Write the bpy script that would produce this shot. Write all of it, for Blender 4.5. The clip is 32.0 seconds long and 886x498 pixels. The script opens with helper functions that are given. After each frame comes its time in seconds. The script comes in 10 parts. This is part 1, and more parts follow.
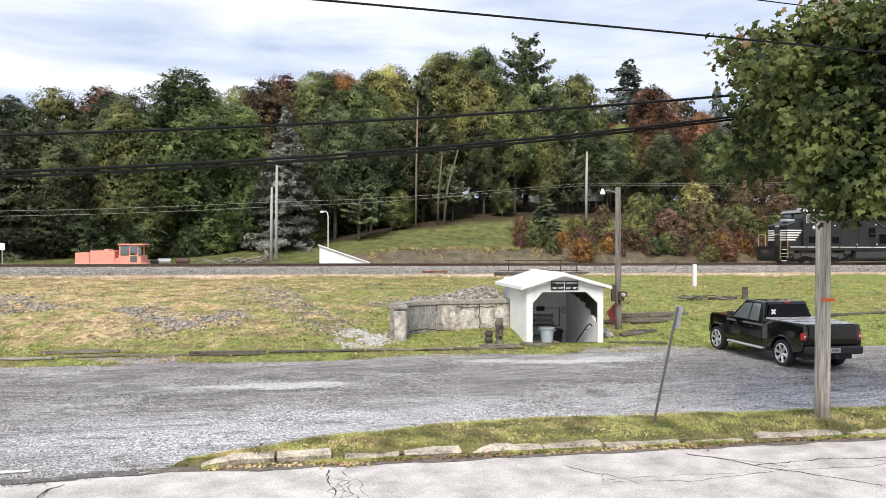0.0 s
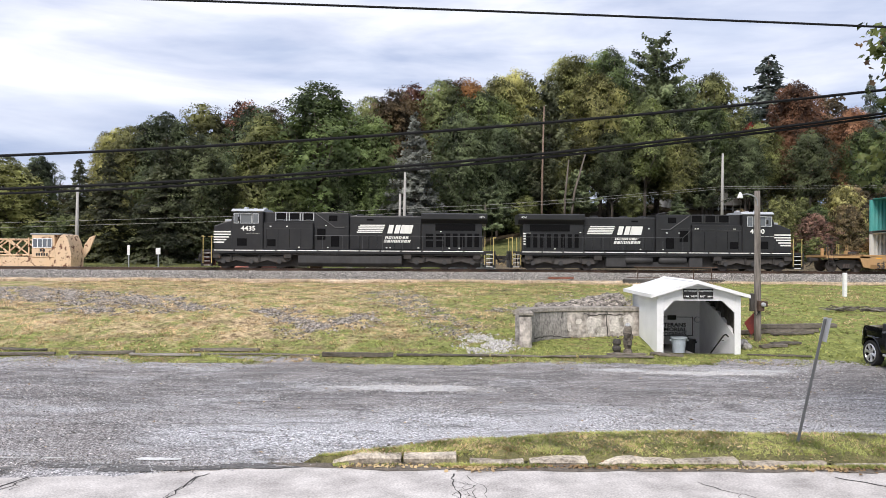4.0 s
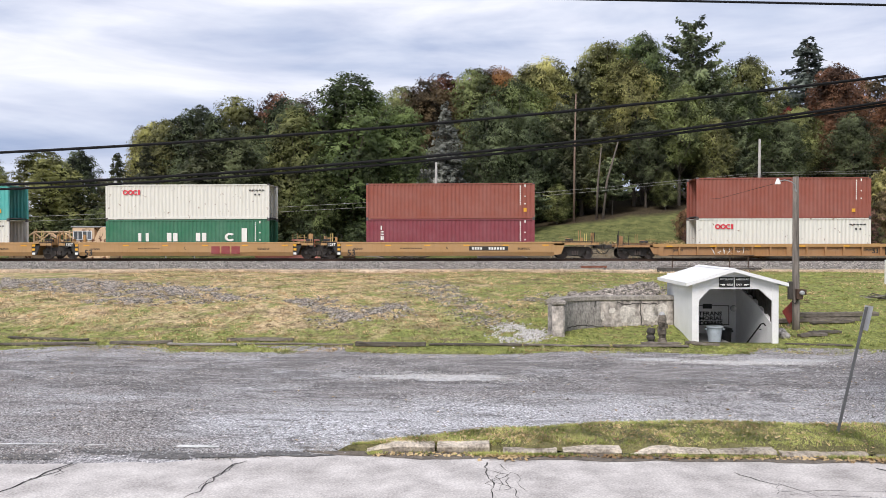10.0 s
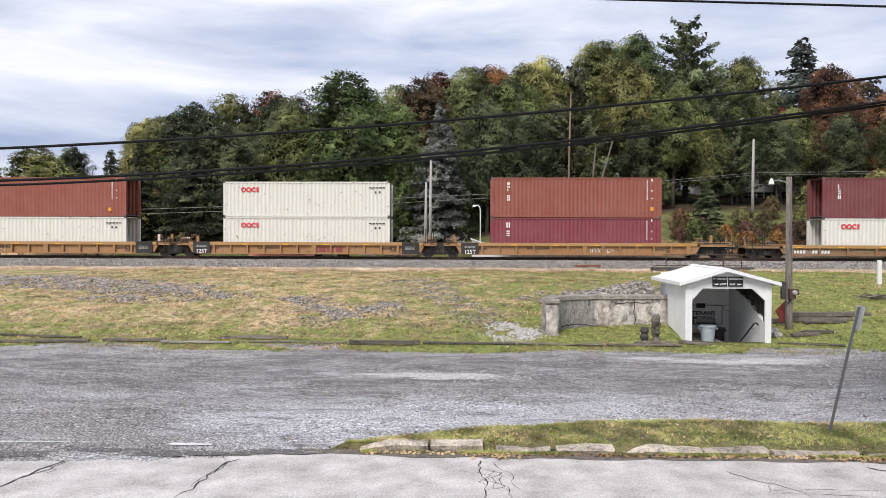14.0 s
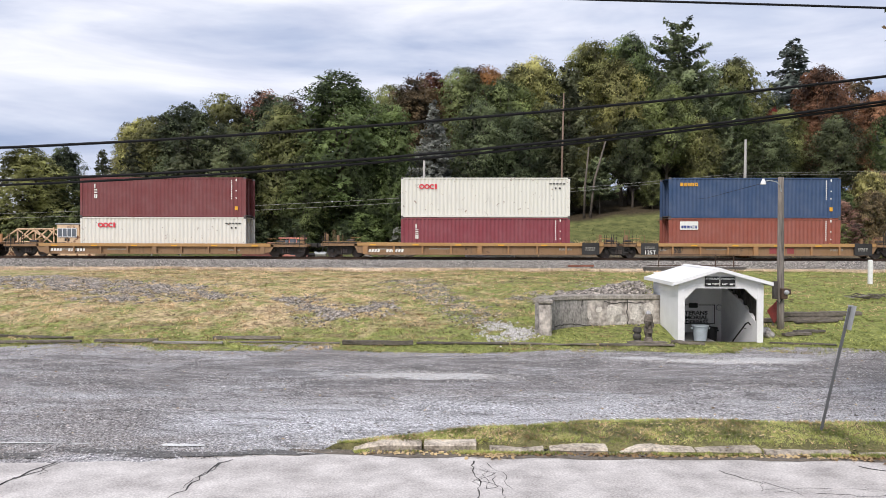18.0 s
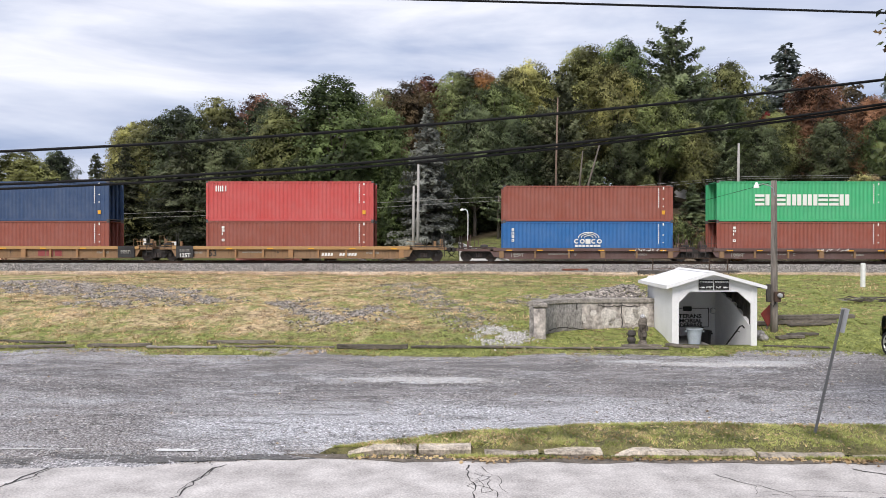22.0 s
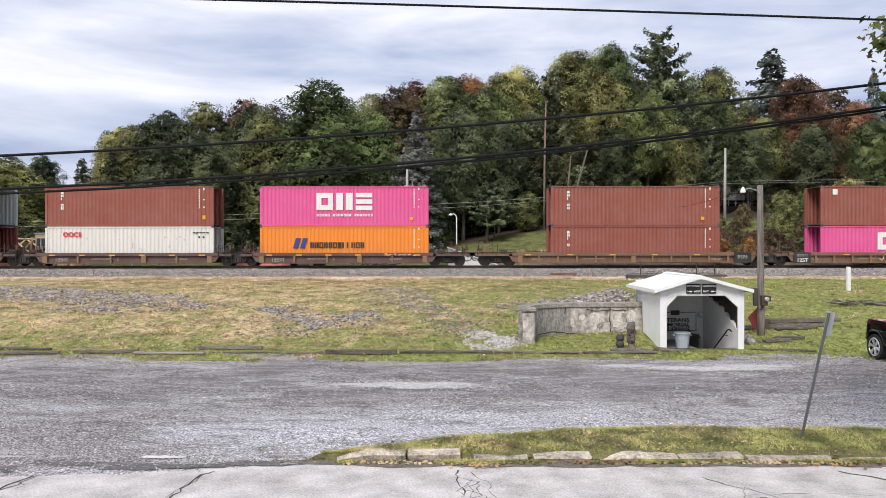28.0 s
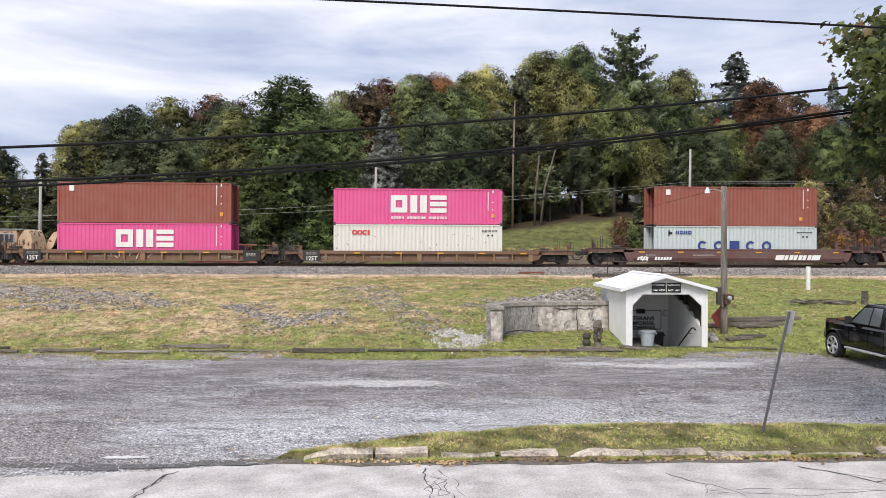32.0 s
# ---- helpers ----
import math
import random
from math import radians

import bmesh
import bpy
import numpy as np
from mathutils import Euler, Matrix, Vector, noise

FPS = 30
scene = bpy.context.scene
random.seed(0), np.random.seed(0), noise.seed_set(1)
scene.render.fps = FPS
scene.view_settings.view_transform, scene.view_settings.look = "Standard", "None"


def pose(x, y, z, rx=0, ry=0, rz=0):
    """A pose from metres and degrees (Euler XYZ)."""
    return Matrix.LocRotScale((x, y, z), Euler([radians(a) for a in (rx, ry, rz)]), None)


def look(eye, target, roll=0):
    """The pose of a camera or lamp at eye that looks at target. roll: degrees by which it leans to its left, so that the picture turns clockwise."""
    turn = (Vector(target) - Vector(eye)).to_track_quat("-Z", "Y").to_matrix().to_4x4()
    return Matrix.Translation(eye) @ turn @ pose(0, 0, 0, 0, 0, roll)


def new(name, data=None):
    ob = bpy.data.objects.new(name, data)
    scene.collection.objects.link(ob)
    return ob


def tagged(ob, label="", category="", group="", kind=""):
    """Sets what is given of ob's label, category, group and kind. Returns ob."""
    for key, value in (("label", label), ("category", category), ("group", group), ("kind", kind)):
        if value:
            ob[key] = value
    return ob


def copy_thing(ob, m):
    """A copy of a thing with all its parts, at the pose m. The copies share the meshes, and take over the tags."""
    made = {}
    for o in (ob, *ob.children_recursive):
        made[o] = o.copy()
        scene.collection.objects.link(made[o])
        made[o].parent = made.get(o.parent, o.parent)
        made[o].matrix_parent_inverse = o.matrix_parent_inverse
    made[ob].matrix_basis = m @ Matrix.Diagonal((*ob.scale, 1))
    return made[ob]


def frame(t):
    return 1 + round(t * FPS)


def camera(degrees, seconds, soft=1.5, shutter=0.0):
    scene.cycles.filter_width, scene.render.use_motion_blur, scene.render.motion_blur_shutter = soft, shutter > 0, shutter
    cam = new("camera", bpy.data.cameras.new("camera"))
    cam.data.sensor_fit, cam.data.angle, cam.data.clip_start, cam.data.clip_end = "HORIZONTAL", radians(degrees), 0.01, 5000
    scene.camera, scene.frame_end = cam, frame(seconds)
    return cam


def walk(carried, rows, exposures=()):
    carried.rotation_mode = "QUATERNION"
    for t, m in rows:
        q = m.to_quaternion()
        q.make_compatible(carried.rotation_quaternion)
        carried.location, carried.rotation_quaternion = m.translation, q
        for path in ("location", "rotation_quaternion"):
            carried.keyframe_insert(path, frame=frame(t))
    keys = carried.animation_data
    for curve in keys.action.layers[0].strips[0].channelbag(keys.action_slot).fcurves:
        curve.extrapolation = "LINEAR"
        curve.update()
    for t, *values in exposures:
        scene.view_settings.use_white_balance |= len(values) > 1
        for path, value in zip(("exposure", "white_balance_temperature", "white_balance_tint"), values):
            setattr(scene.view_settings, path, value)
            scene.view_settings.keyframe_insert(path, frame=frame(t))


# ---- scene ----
cam = camera(62.44, 32.0, soft=0.75)
EYE_Z = 3.47
PATH = [
    (0.0, pose(0, 0, EYE_Z, 89.700, -0.150, -10.000)),
    (0.5, pose(0, 0, EYE_Z, 90.127, -0.228, -8.937)),
    (1.0, pose(0, 0, EYE_Z, 90.388, -0.289, -7.814)),
    (1.5, pose(0, 0, EYE_Z, 90.409, -0.347, -6.474)),
    (2.0, pose(0, 0, EYE_Z, 90.291, -0.376, -5.109)),
    (2.5, pose(0, 0, EYE_Z, 90.180, -0.362, -3.780)),
    (3.0, pose(0, 0, EYE_Z, 90.107, -0.363, -2.456)),
    (3.5, pose(0, 0, EYE_Z, 90.110, -0.382, -1.289)),
    (4.0, pose(0, 0, EYE_Z, 90.111, -0.349, -0.196)),
    (4.5, pose(0, 0, EYE_Z, 90.052, -0.369, 0.731)),
    (6.5, pose(0, 0, EYE_Z, 89.880, -0.248, 2.854)),
    (7.0, pose(0, 0, EYE_Z, 89.993, -0.086, 2.874)),
    (7.5, pose(0, 0, EYE_Z, 90.040, -0.044, 2.781)),
    (8.0, pose(0, 0, EYE_Z, 89.997, -0.047, 2.685)),
    (8.5, pose(0, 0, EYE_Z, 89.875, 0.010, 2.652)),
    (9.0, pose(0, 0, EYE_Z, 89.671, 0.004, 2.567)),
    (9.5, pose(0, 0, EYE_Z, 89.463, 0.033, 2.434)),
    (10.0, pose(0, 0, EYE_Z, 89.291, 0.069, 2.290)),
    (10.5, pose(0, 0, EYE_Z, 89.176, 0.127, 2.185)),
    (11.0, pose(0, 0, EYE_Z, 89.142, 0.186, 2.152)),
    (11.5, pose(0, 0, EYE_Z, 89.145, 0.204, 2.198)),
    (12.0, pose(0, 0, EYE_Z, 89.147, 0.129, 2.219)),
    (12.5, pose(0, 0, EYE_Z, 89.179, 0.029, 2.185)),
    (13.0, pose(0, 0, EYE_Z, 89.186, -0.047, 2.048)),
    (13.5, pose(0, 0, EYE_Z, 89.169, -0.158, 1.923)),
    (14.0, pose(0, 0, EYE_Z, 89.173, -0.178, 1.853)),
    (14.5, pose(0, 0, EYE_Z, 89.170, -0.196, 1.854)),
    (16.5, pose(0, 0, EYE_Z, 89.220, -0.266, 1.714)),
    (17.0, pose(0, 0, EYE_Z, 89.218, -0.277, 1.548)),
    (17.5, pose(0, 0, EYE_Z, 89.197, -0.294, 1.390)),
    (18.0, pose(0, 0, EYE_Z, 89.183, -0.156, 1.324)),
    (18.5, pose(0, 0, EYE_Z, 89.168, -0.054, 1.358)),
    (19.0, pose(0, 0, EYE_Z, 89.150, 0.087, 1.425)),
    (19.5, pose(0, 0, EYE_Z, 89.166, 0.174, 1.537)),
    (20.0, pose(0, 0, EYE_Z, 89.204, 0.208, 1.601)),
    (20.5, pose(0, 0, EYE_Z, 89.272, 0.183, 1.597)),
    (21.0, pose(0, 0, EYE_Z, 89.349, 0.109, 1.451)),
    (21.5, pose(0, 0, EYE_Z, 89.406, -0.008, 1.206)),
    (22.0, pose(0, 0, EYE_Z, 89.480, -0.072, 0.890)),
    (22.5, pose(0, 0, EYE_Z, 89.499, -0.080, 0.633)),
    (23.0, pose(0, 0, EYE_Z, 89.500, -0.027, 0.509)),
    (23.5, pose(0, 0, EYE_Z, 89.434, 0.051, 0.481)),
    (24.0, pose(0, 0, EYE_Z, 89.404, 0.122, 0.533)),
    (24.5, pose(0, 0, EYE_Z, 89.377, 0.185, 0.580)),
    (25.0, pose(0, 0, EYE_Z, 89.428, 0.217, 0.581)),
    (25.5, pose(0, 0, EYE_Z, 89.514, 0.187, 0.523)),
    (27.5, pose(0, 0, EYE_Z, 89.833, 0.062, 0.075)),
    (28.0, pose(0, 0, EYE_Z, 89.855, 0.044, 0.009)),
    (28.5, pose(0, 0, EYE_Z, 89.904, 0.082, -0.025)),
    (29.0, pose(0, 0, EYE_Z, 89.967, 0.095, -0.132)),
    (29.5, pose(0, 0, EYE_Z, 90.031, 0.103, -0.354)),
    (30.0, pose(0, 0, EYE_Z, 90.045, 0.108, -0.687)),
    (30.5, pose(0, 0, EYE_Z, 90.008, 0.099, -1.075)),
    (31.0, pose(0, 0, EYE_Z, 89.914, 0.049, -1.515)),
    (31.5, pose(0, 0, EYE_Z, 89.803, -0.052, -2.043)),
    (32.0, pose(0, 0, EYE_Z, 89.725, -0.240, -2.448)),
]
# the camera's own brightening and white balance
walk(cam, PATH, [(0.0, 0.68, 6500, 10), (1.0, 0.66, 6480, 10.5), (2.5, 0.60, 6400, 12), (4.0, 0.53, 6350, 13.5), (7.0, 0.44, 6350, 14), (10.0, 0.41, 6350, 14), (26.0, 0.40, 6350, 14), (32.0, 0.42, 6350, 14)])

# ---- sky and sun: bright broken overcast ----
world = bpy.data.worlds.new("sky")
scene.world = world
world.use_nodes = True
wn = world.node_tree
wn.nodes.clear()


def wnode(kind, **values):
    n = wn.nodes.new(kind)
    for key, v in values.items():
        n.inputs[key].default_value = v
    return n


sky = wn.nodes.new("ShaderNodeTexSky")
sky.sky_type, sky.sun_disc = "NISHITA", False
sky.sun_elevation, sky.sun_rotation = radians(42), radians(200)
sky.air_density, sky.dust_density = 1.0, 2.0
coord = wn.nodes.new("ShaderNodeTexCoord")
stretch = wn.nodes.new("ShaderNodeMapping")
stretch.inputs["Scale"].default_value = (1.3, 1.3, 6.5)
stretch.inputs["Rotation"].default_value = (0, radians(9), 0)
stretch.inputs["Location"].default_value = (0.35, 0.0, 0.55)
clouds = wnode("ShaderNodeTexNoise", Scale=1.5, Detail=7.0, Roughness=0.52, Distortion=0.35)
fine = wnode("ShaderNodeTexNoise", Scale=3.1, Detail=5.0, Roughness=0.55, Distortion=0.6)
ramp = wn.nodes.new("ShaderNodeValToRGB")
ramp.color_ramp.elements[0].position, ramp.color_ramp.elements[1].position = 0.36, 0.60
ramp.color_ramp.elements[0].color = (0.385, 0.46, 0.60, 1)
ramp.color_ramp.elements[1].color = (0.80, 0.815, 0.85, 1)
ramp2 = wn.nodes.new("ShaderNodeValToRGB")
ramp2.color_ramp.elements[0].position, ramp2.color_ramp.elements[1].position = 0.35, 0.62
ramp2.color_ramp.elements[0].color = (0.80, 0.82, 0.88, 1)
ramp2.color_ramp.elements[1].color = (1.0, 1.0, 1.0, 1)
times = wn.nodes.new("ShaderNodeMixRGB")
times.blend_type, times.inputs[0].default_value = "MULTIPLY", 1.0
veil = wn.nodes.new("ShaderNodeBackground")
veil.inputs["Strength"].default_value = 0.97
blue = wn.nodes.new("ShaderNodeBackground")
blue.inputs["Strength"].default_value = 0.1
mixed = wn.nodes.new("ShaderNodeMixShader")
mixed.inputs[0].default_value = 0.93
wout = wn.nodes.new("ShaderNodeOutputWorld")
for a, b in ((coord.outputs["Generated"], stretch.inputs["Vector"]), (stretch.outputs[0], clouds.inputs["Vector"]), (stretch.outputs[0], fine.inputs["Vector"]),
             (clouds.outputs["Fac"], ramp.inputs[0]), (fine.outputs["Fac"], ramp2.inputs[0]), (ramp.outputs[0], times.inputs[1]), (ramp2.outputs[0], times.inputs[2]),
             (times.outputs[0], veil.inputs["Color"]), (sky.outputs[0], blue.inputs["Color"]),
             (blue.outputs[0], mixed.inputs[1]), (veil.outputs[0], mixed.inputs[2]), (mixed.outputs[0], wout.inputs["Surface"])):
    wn.links.new(a, b)
sun_data = bpy.data.lights.new("sun", "SUN")
sun_data.energy, sun_data.angle, sun_data.color = 2.3, radians(24), (1.0, 0.94, 0.85)
sun_lamp = new("sun", sun_data)
sun_lamp.matrix_world = look((-30, -34, 75), (0, 30, 0))


# ---- materials ----
def nodes_of(m):
    m.use_nodes = True
    t = m.node_tree
    return t, t.nodes["Principled BSDF"]


def surface(name, dark, light, scale=8.0, fine_scale=60.0, rough=0.8, metal=0.0, bump=0.25, bump_depth=0.01, per_piece=0.0, per_island=0.0, spec=0.4, streak=(1, 1, 1), detail=6.0, rough_var=0.12):
    """A worn surface: two scales of noise mix two base colours, relief follows the fine one."""
    m = bpy.data.materials.new(name)
    t, b = nodes_of(m)
    co = t.nodes.new("ShaderNodeTexCoord")
    mp = t.nodes.new("ShaderNodeMapping")
    mp.inputs["Scale"].default_value = streak
    t.links.new(co.outputs["Object"], mp.inputs["Vector"])
    n1, n2 = t.nodes.new("ShaderNodeTexNoise"), t.nodes.new("ShaderNodeTexNoise")
    for n, s in ((n1, scale), (n2, fine_scale)):
        n.inputs["Scale"].default_value, n.inputs["Detail"].default_value, n.inputs["Roughness"].default_value = s, detail, 0.6
        t.links.new(mp.outputs[0], n.inputs["Vector"])
    add = t.nodes.new("ShaderNodeMath")
    add.operation = "ADD"
    t.links.new(n1.outputs["Fac"], add.inputs[0])
    t.links.new(n2.outputs["Fac"], add.inputs[1])
    r = t.nodes.new("ShaderNodeMapRange")
    r.inputs["From Min"].default_value, r.inputs["From Max"].default_value = 0.72, 1.28
    t.links.new(add.outputs[0], r.inputs["Value"])
    mix = t.nodes.new("ShaderNodeMixRGB")
    mix.inputs[1].default_value, mix.inputs[2].default_value = (*dark, 1), (*light, 1)
    t.links.new(r.outputs[0], mix.inputs[0])
    col = mix.outputs[0]
    for amount, kind in ((per_piece, "ShaderNodeObjectInfo"), (per_island, "ShaderNodeNewGeometry")):
        if amount:
            src = t.nodes.new(kind)
            hsv = t.nodes.new("ShaderNodeHueSaturation")
            vr = t.nodes.new("ShaderNodeMapRange")
            vr.inputs["To Min"].default_value, vr.inputs["To Max"].default_value = 1 - amount, 1 + amount
            t.links.new(src.outputs["Random" if kind.endswith("ObjectInfo") else "Random Per Island"], vr.inputs["Value"])
            t.links.new(vr.outputs[0], hsv.inputs["Value"])
            t.links.new(col, hsv.inputs["Color"])
            col = hsv.outputs[0]
    t.links.new(col, b.inputs["Base Color"])
    rr = t.nodes.new("ShaderNodeMapRange")
    rr.inputs["To Min"].default_value, rr.inputs["To Max"].default_value = max(0.02, rough - rough_var), min(1.0, rough + rough_var)
    t.links.new(n1.outputs["Fac"], rr.inputs["Value"])
    t.links.new(rr.outputs[0], b.inputs["Roughness"])
    b.inputs["Metallic"].default_value = metal
    b.inputs["Specular IOR Level"].default_value = spec
    if bump:
        bp = t.nodes.new("ShaderNodeBump")
        bp.inputs["Strength"].default_value, bp.inputs["Distance"].default_value = bump, bump_depth
        t.links.new(n2.outputs["Fac"], bp.inputs["Height"])
        t.links.new(bp.outputs[0], b.inputs["Normal"])
    return m


def paint(name, colour, wear=0.12, rust=0.0, rough=0.45, dirt=0.25, rust_colour=(0.16, 0.07, 0.035), spec=0.45):
    """Painted steel with faded patches, down-running dirt and rust specks."""
    m = bpy.data.materials.new(name)
    t, b = nodes_of(m)
    co = t.nodes.new("ShaderNodeTexCoord")
    mp = t.nodes.new("ShaderNodeMapping")
    mp.inputs["Scale"].default_value = (3.0, 3.0, 0.35)
    t.links.new(co.outputs["Object"], mp.inputs["Vector"])
    fade, run, spot = (t.nodes.new("ShaderNodeTexNoise") for _ in range(3))
    for n, s, src in ((fade, 0.7, co.outputs["Object"]), (run, 1.6, mp.outputs[0]), (spot, 2.6, co.outputs["Object"])):
        n.inputs["Scale"].default_value, n.inputs["Detail"].default_value, n.inputs["Roughness"].default_value = s, 8.0, 0.65
        t.links.new(src, n.inputs["Vector"])
    oi = t.nodes.new("ShaderNodeObjectInfo")
    t.links.new(oi.outputs["Random"], spot.inputs["Distortion"])

    def blend(fac, lo, hi, to_max, a, colour2):
        r = t.nodes.new("ShaderNodeMapRange")
        r.inputs["From Min"].default_value, r.inputs["From Max"].default_value, r.inputs["To Max"].default_value = lo, hi, to_max
        t.links.new(fac, r.inputs["Value"])
        mx = t.nodes.new("ShaderNodeMixRGB")
        t.links.new(r.outputs[0], mx.inputs[0])
        if isinstance(a, tuple):
            mx.inputs[1].default_value = (*a, 1)
        else:
            t.links.new(a, mx.inputs[1])
        mx.inputs[2].default_value = (*colour2, 1)
        return mx.outputs[0], r.outputs[0]

    pale = tuple(c + (0.62 - c) * wear * 2 for c in colour)
    dirty = tuple(c * 0.35 + d for c, d in zip(colour, (0.03, 0.025, 0.02)))
    c1, _ = blend(fade.outputs["Fac"], 0.35, 0.7, 0.8, colour, pale)
    c2, _ = blend(run.outputs["Fac"], 0.52, 0.8, dirt * 2, c1, dirty)
    c3, rf = blend(spot.outputs["Fac"], 0.66 - rust * 0.12, 0.70 - rust * 0.1, min(1.0, rust * 3), c2, rust_colour)
    t.links.new(c3, b.inputs["Base Color"])
    rr = t.nodes.new("ShaderNodeMapRange")
    rr.inputs["To Min"].default_value, rr.inputs["To Max"].default_value = rough - 0.1, rough + 0.2
    t.links.new(run.outputs["Fac"], rr.inputs["Value"])
    t.links.new(rr.outputs[0], b.inputs["Roughness"])
    b.inputs["Specular IOR Level"].default_value = spec
    return m


def plain(name, colour, rough=0.6, metal=0.0, spec=0.4, emit=0.0):
    return surface(name, tuple(c * 0.82 for c in colour), tuple(min(1, c * 1.12) for c in colour), 5, 40, rough, metal, 0.08, 0.004, spec=spec)


def foliage(name, dark, light, hue=0.0, glow=0.36, obj=0.26, bough_scale=0.32, own_share=0.12):
    """Leaves: colour varies leaf by leaf, bough by bough and plant by plant; light passes through thinly."""
    m = bpy.data.materials.new(name)
    t, b = nodes_of(m)
    geo, oi = t.nodes.new("ShaderNodeNewGeometry"), t.nodes.new("ShaderNodeObjectInfo")
    mix = t.nodes.new("ShaderNodeMixRGB")
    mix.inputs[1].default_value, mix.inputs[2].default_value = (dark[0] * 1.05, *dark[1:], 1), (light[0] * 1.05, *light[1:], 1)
    # bough-sized noise mixes dark into light; in tree crowns it paints in gap shade
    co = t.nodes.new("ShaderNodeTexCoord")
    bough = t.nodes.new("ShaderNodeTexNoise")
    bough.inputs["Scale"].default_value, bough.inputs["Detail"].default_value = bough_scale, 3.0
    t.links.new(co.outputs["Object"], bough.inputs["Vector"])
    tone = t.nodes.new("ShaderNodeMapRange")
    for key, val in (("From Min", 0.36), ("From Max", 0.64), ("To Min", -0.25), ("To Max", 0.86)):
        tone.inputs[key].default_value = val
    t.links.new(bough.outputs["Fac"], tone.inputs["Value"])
    own = t.nodes.new("ShaderNodeMath")
    own.operation, own.inputs[1].default_value = "MULTIPLY", own_share
    t.links.new(geo.outputs["Random Per Island"], own.inputs[0])
    both = t.nodes.new("ShaderNodeMath")
    both.operation, both.use_clamp = "ADD", True
    t.links.new(own.outputs[0], both.inputs[0])
    t.links.new(tone.outputs[0], both.inputs[1])
    t.links.new(both.outputs[0], mix.inputs[0])
    hsv = t.nodes.new("ShaderNodeHueSaturation")
    v = t.nodes.new("ShaderNodeMapRange")
    v.inputs["To Min"].default_value, v.inputs["To Max"].default_value = 1 - obj, 1 + obj
    t.links.new(oi.outputs["Random"], v.inputs["Value"])
    t.links.new(v.outputs[0], hsv.inputs["Value"])
    h = t.nodes.new("ShaderNodeMapRange")
    h.inputs["To Min"].default_value, h.inputs["To Max"].default_value = 0.5 - hue, 0.5 + hue * 0.6
    wnz = t.nodes.new("ShaderNodeMath")
    wnz.operation, wnz.inputs[1].default_value = "FRACT", 0.0
    mul = t.nodes.new("ShaderNodeMath")
    mul.operation, mul.inputs[1].default_value = "MULTIPLY", 7.31
    t.links.new(oi.outputs["Random"], mul.inputs[0])
    t.links.new(mul.outputs[0], wnz.inputs[0])
    t.links.new(wnz.outputs[0], h.inputs["Value"])
    t.links.new(h.outputs[0], hsv.inputs["Hue"])
    t.links.new(mix.outputs[0], hsv.inputs["Color"])
    t.links.new(hsv.outputs[0], b.inputs["Base Color"])
    b.inputs["Roughness"].default_value = 0.55
    b.inputs["Specular IOR Level"].default_value = 0.25
    tr = t.nodes.new("ShaderNodeBsdfTranslucent")
    t.links.new(hsv.outputs[0], tr.inputs["Color"])
    ms = t.nodes.new("ShaderNodeMixShader")
    ms.inputs[0].default_value = glow
    out = t.nodes["Material Output"]
    t.links.new(b.outputs[0], ms.inputs[1])
    t.links.new(tr.outputs[0], ms.inputs[2])
    t.links.new(ms.outputs[0], out.inputs["Surface"])
    return m


# ---- mesh helpers ----
def box(bm, x0, x1, y0, y1, z0, z1, m=None):
    v = [bm.verts.new(m @ Vector(p) if m else p) for p in
         ((x0, y0, z0), (x1, y0, z0), (x1, y1, z0), (x0, y1, z0), (x0, y0, z1), (x1, y0, z1), (x1, y1, z1), (x0, y1, z1))]
    for f in ((3, 2, 1, 0), (4, 5, 6, 7), (0, 1, 5, 4), (1, 2, 6, 5), (2, 3, 7, 6), (3, 0, 4, 7)):
        bm.faces.new([v[i] for i in f])
    return v


def prism(bm, outline, axis, a, b):
    """An outline of 2D points swept along an axis ('x', 'y' or 'z') from a to b."""
    def at(p, s):
        return {"x": (s, p[0], p[1]), "y": (p[0], s, p[1]), "z": (p[0], p[1], s)}[axis]
    v0, v1 = [bm.verts.new(at(p, a)) for p in outline], [bm.verts.new(at(p, b)) for p in outline]
    n = len(outline)
    for i in range(n):
        bm.faces.new((v0[i], v0[(i + 1) % n], v1[(i + 1) % n], v1[i]))
    bm.faces.new(v0[::-1])
    bm.faces.new(v1)


def tube(bm, path, radius, sides=8, caps=True):
    """A round bar along points; radius a number or one for each point."""
    pts = [Vector(p) for p in path]
    rad = radius if isinstance(radius, (list, tuple)) else [radius] * len(pts)
    rings = []
    for i, p in enumerate(pts):
        d = (pts[min(i + 1, len(pts) - 1)] - pts[max(i - 1, 0)]).normalized()
        u = d.cross(Vector((0, 0, 1)) if abs(d.z) < 0.9 else Vector((1, 0, 0))).normalized()
        w = d.cross(u)
        rings.append([bm.verts.new(p + (u * math.cos(k * math.tau / sides) + w * math.sin(k * math.tau / sides)) * rad[i]) for k in range(sides)])
    for a, b in zip(rings, rings[1:]):
        for k in range(sides):
            bm.faces.new((a[k], a[(k + 1) % sides], b[(k + 1) % sides], b[k]))
    if caps:
        bm.faces.new(rings[0][::-1])
        bm.faces.new(rings[-1])


def bevelled(bm, width=0.02, segments=1):
    bmesh.ops.bevel(bm, geom=bm.edges[:], offset=width, segments=segments, affect="EDGES", profile=0.6, clamp_overlap=True)
    return bm


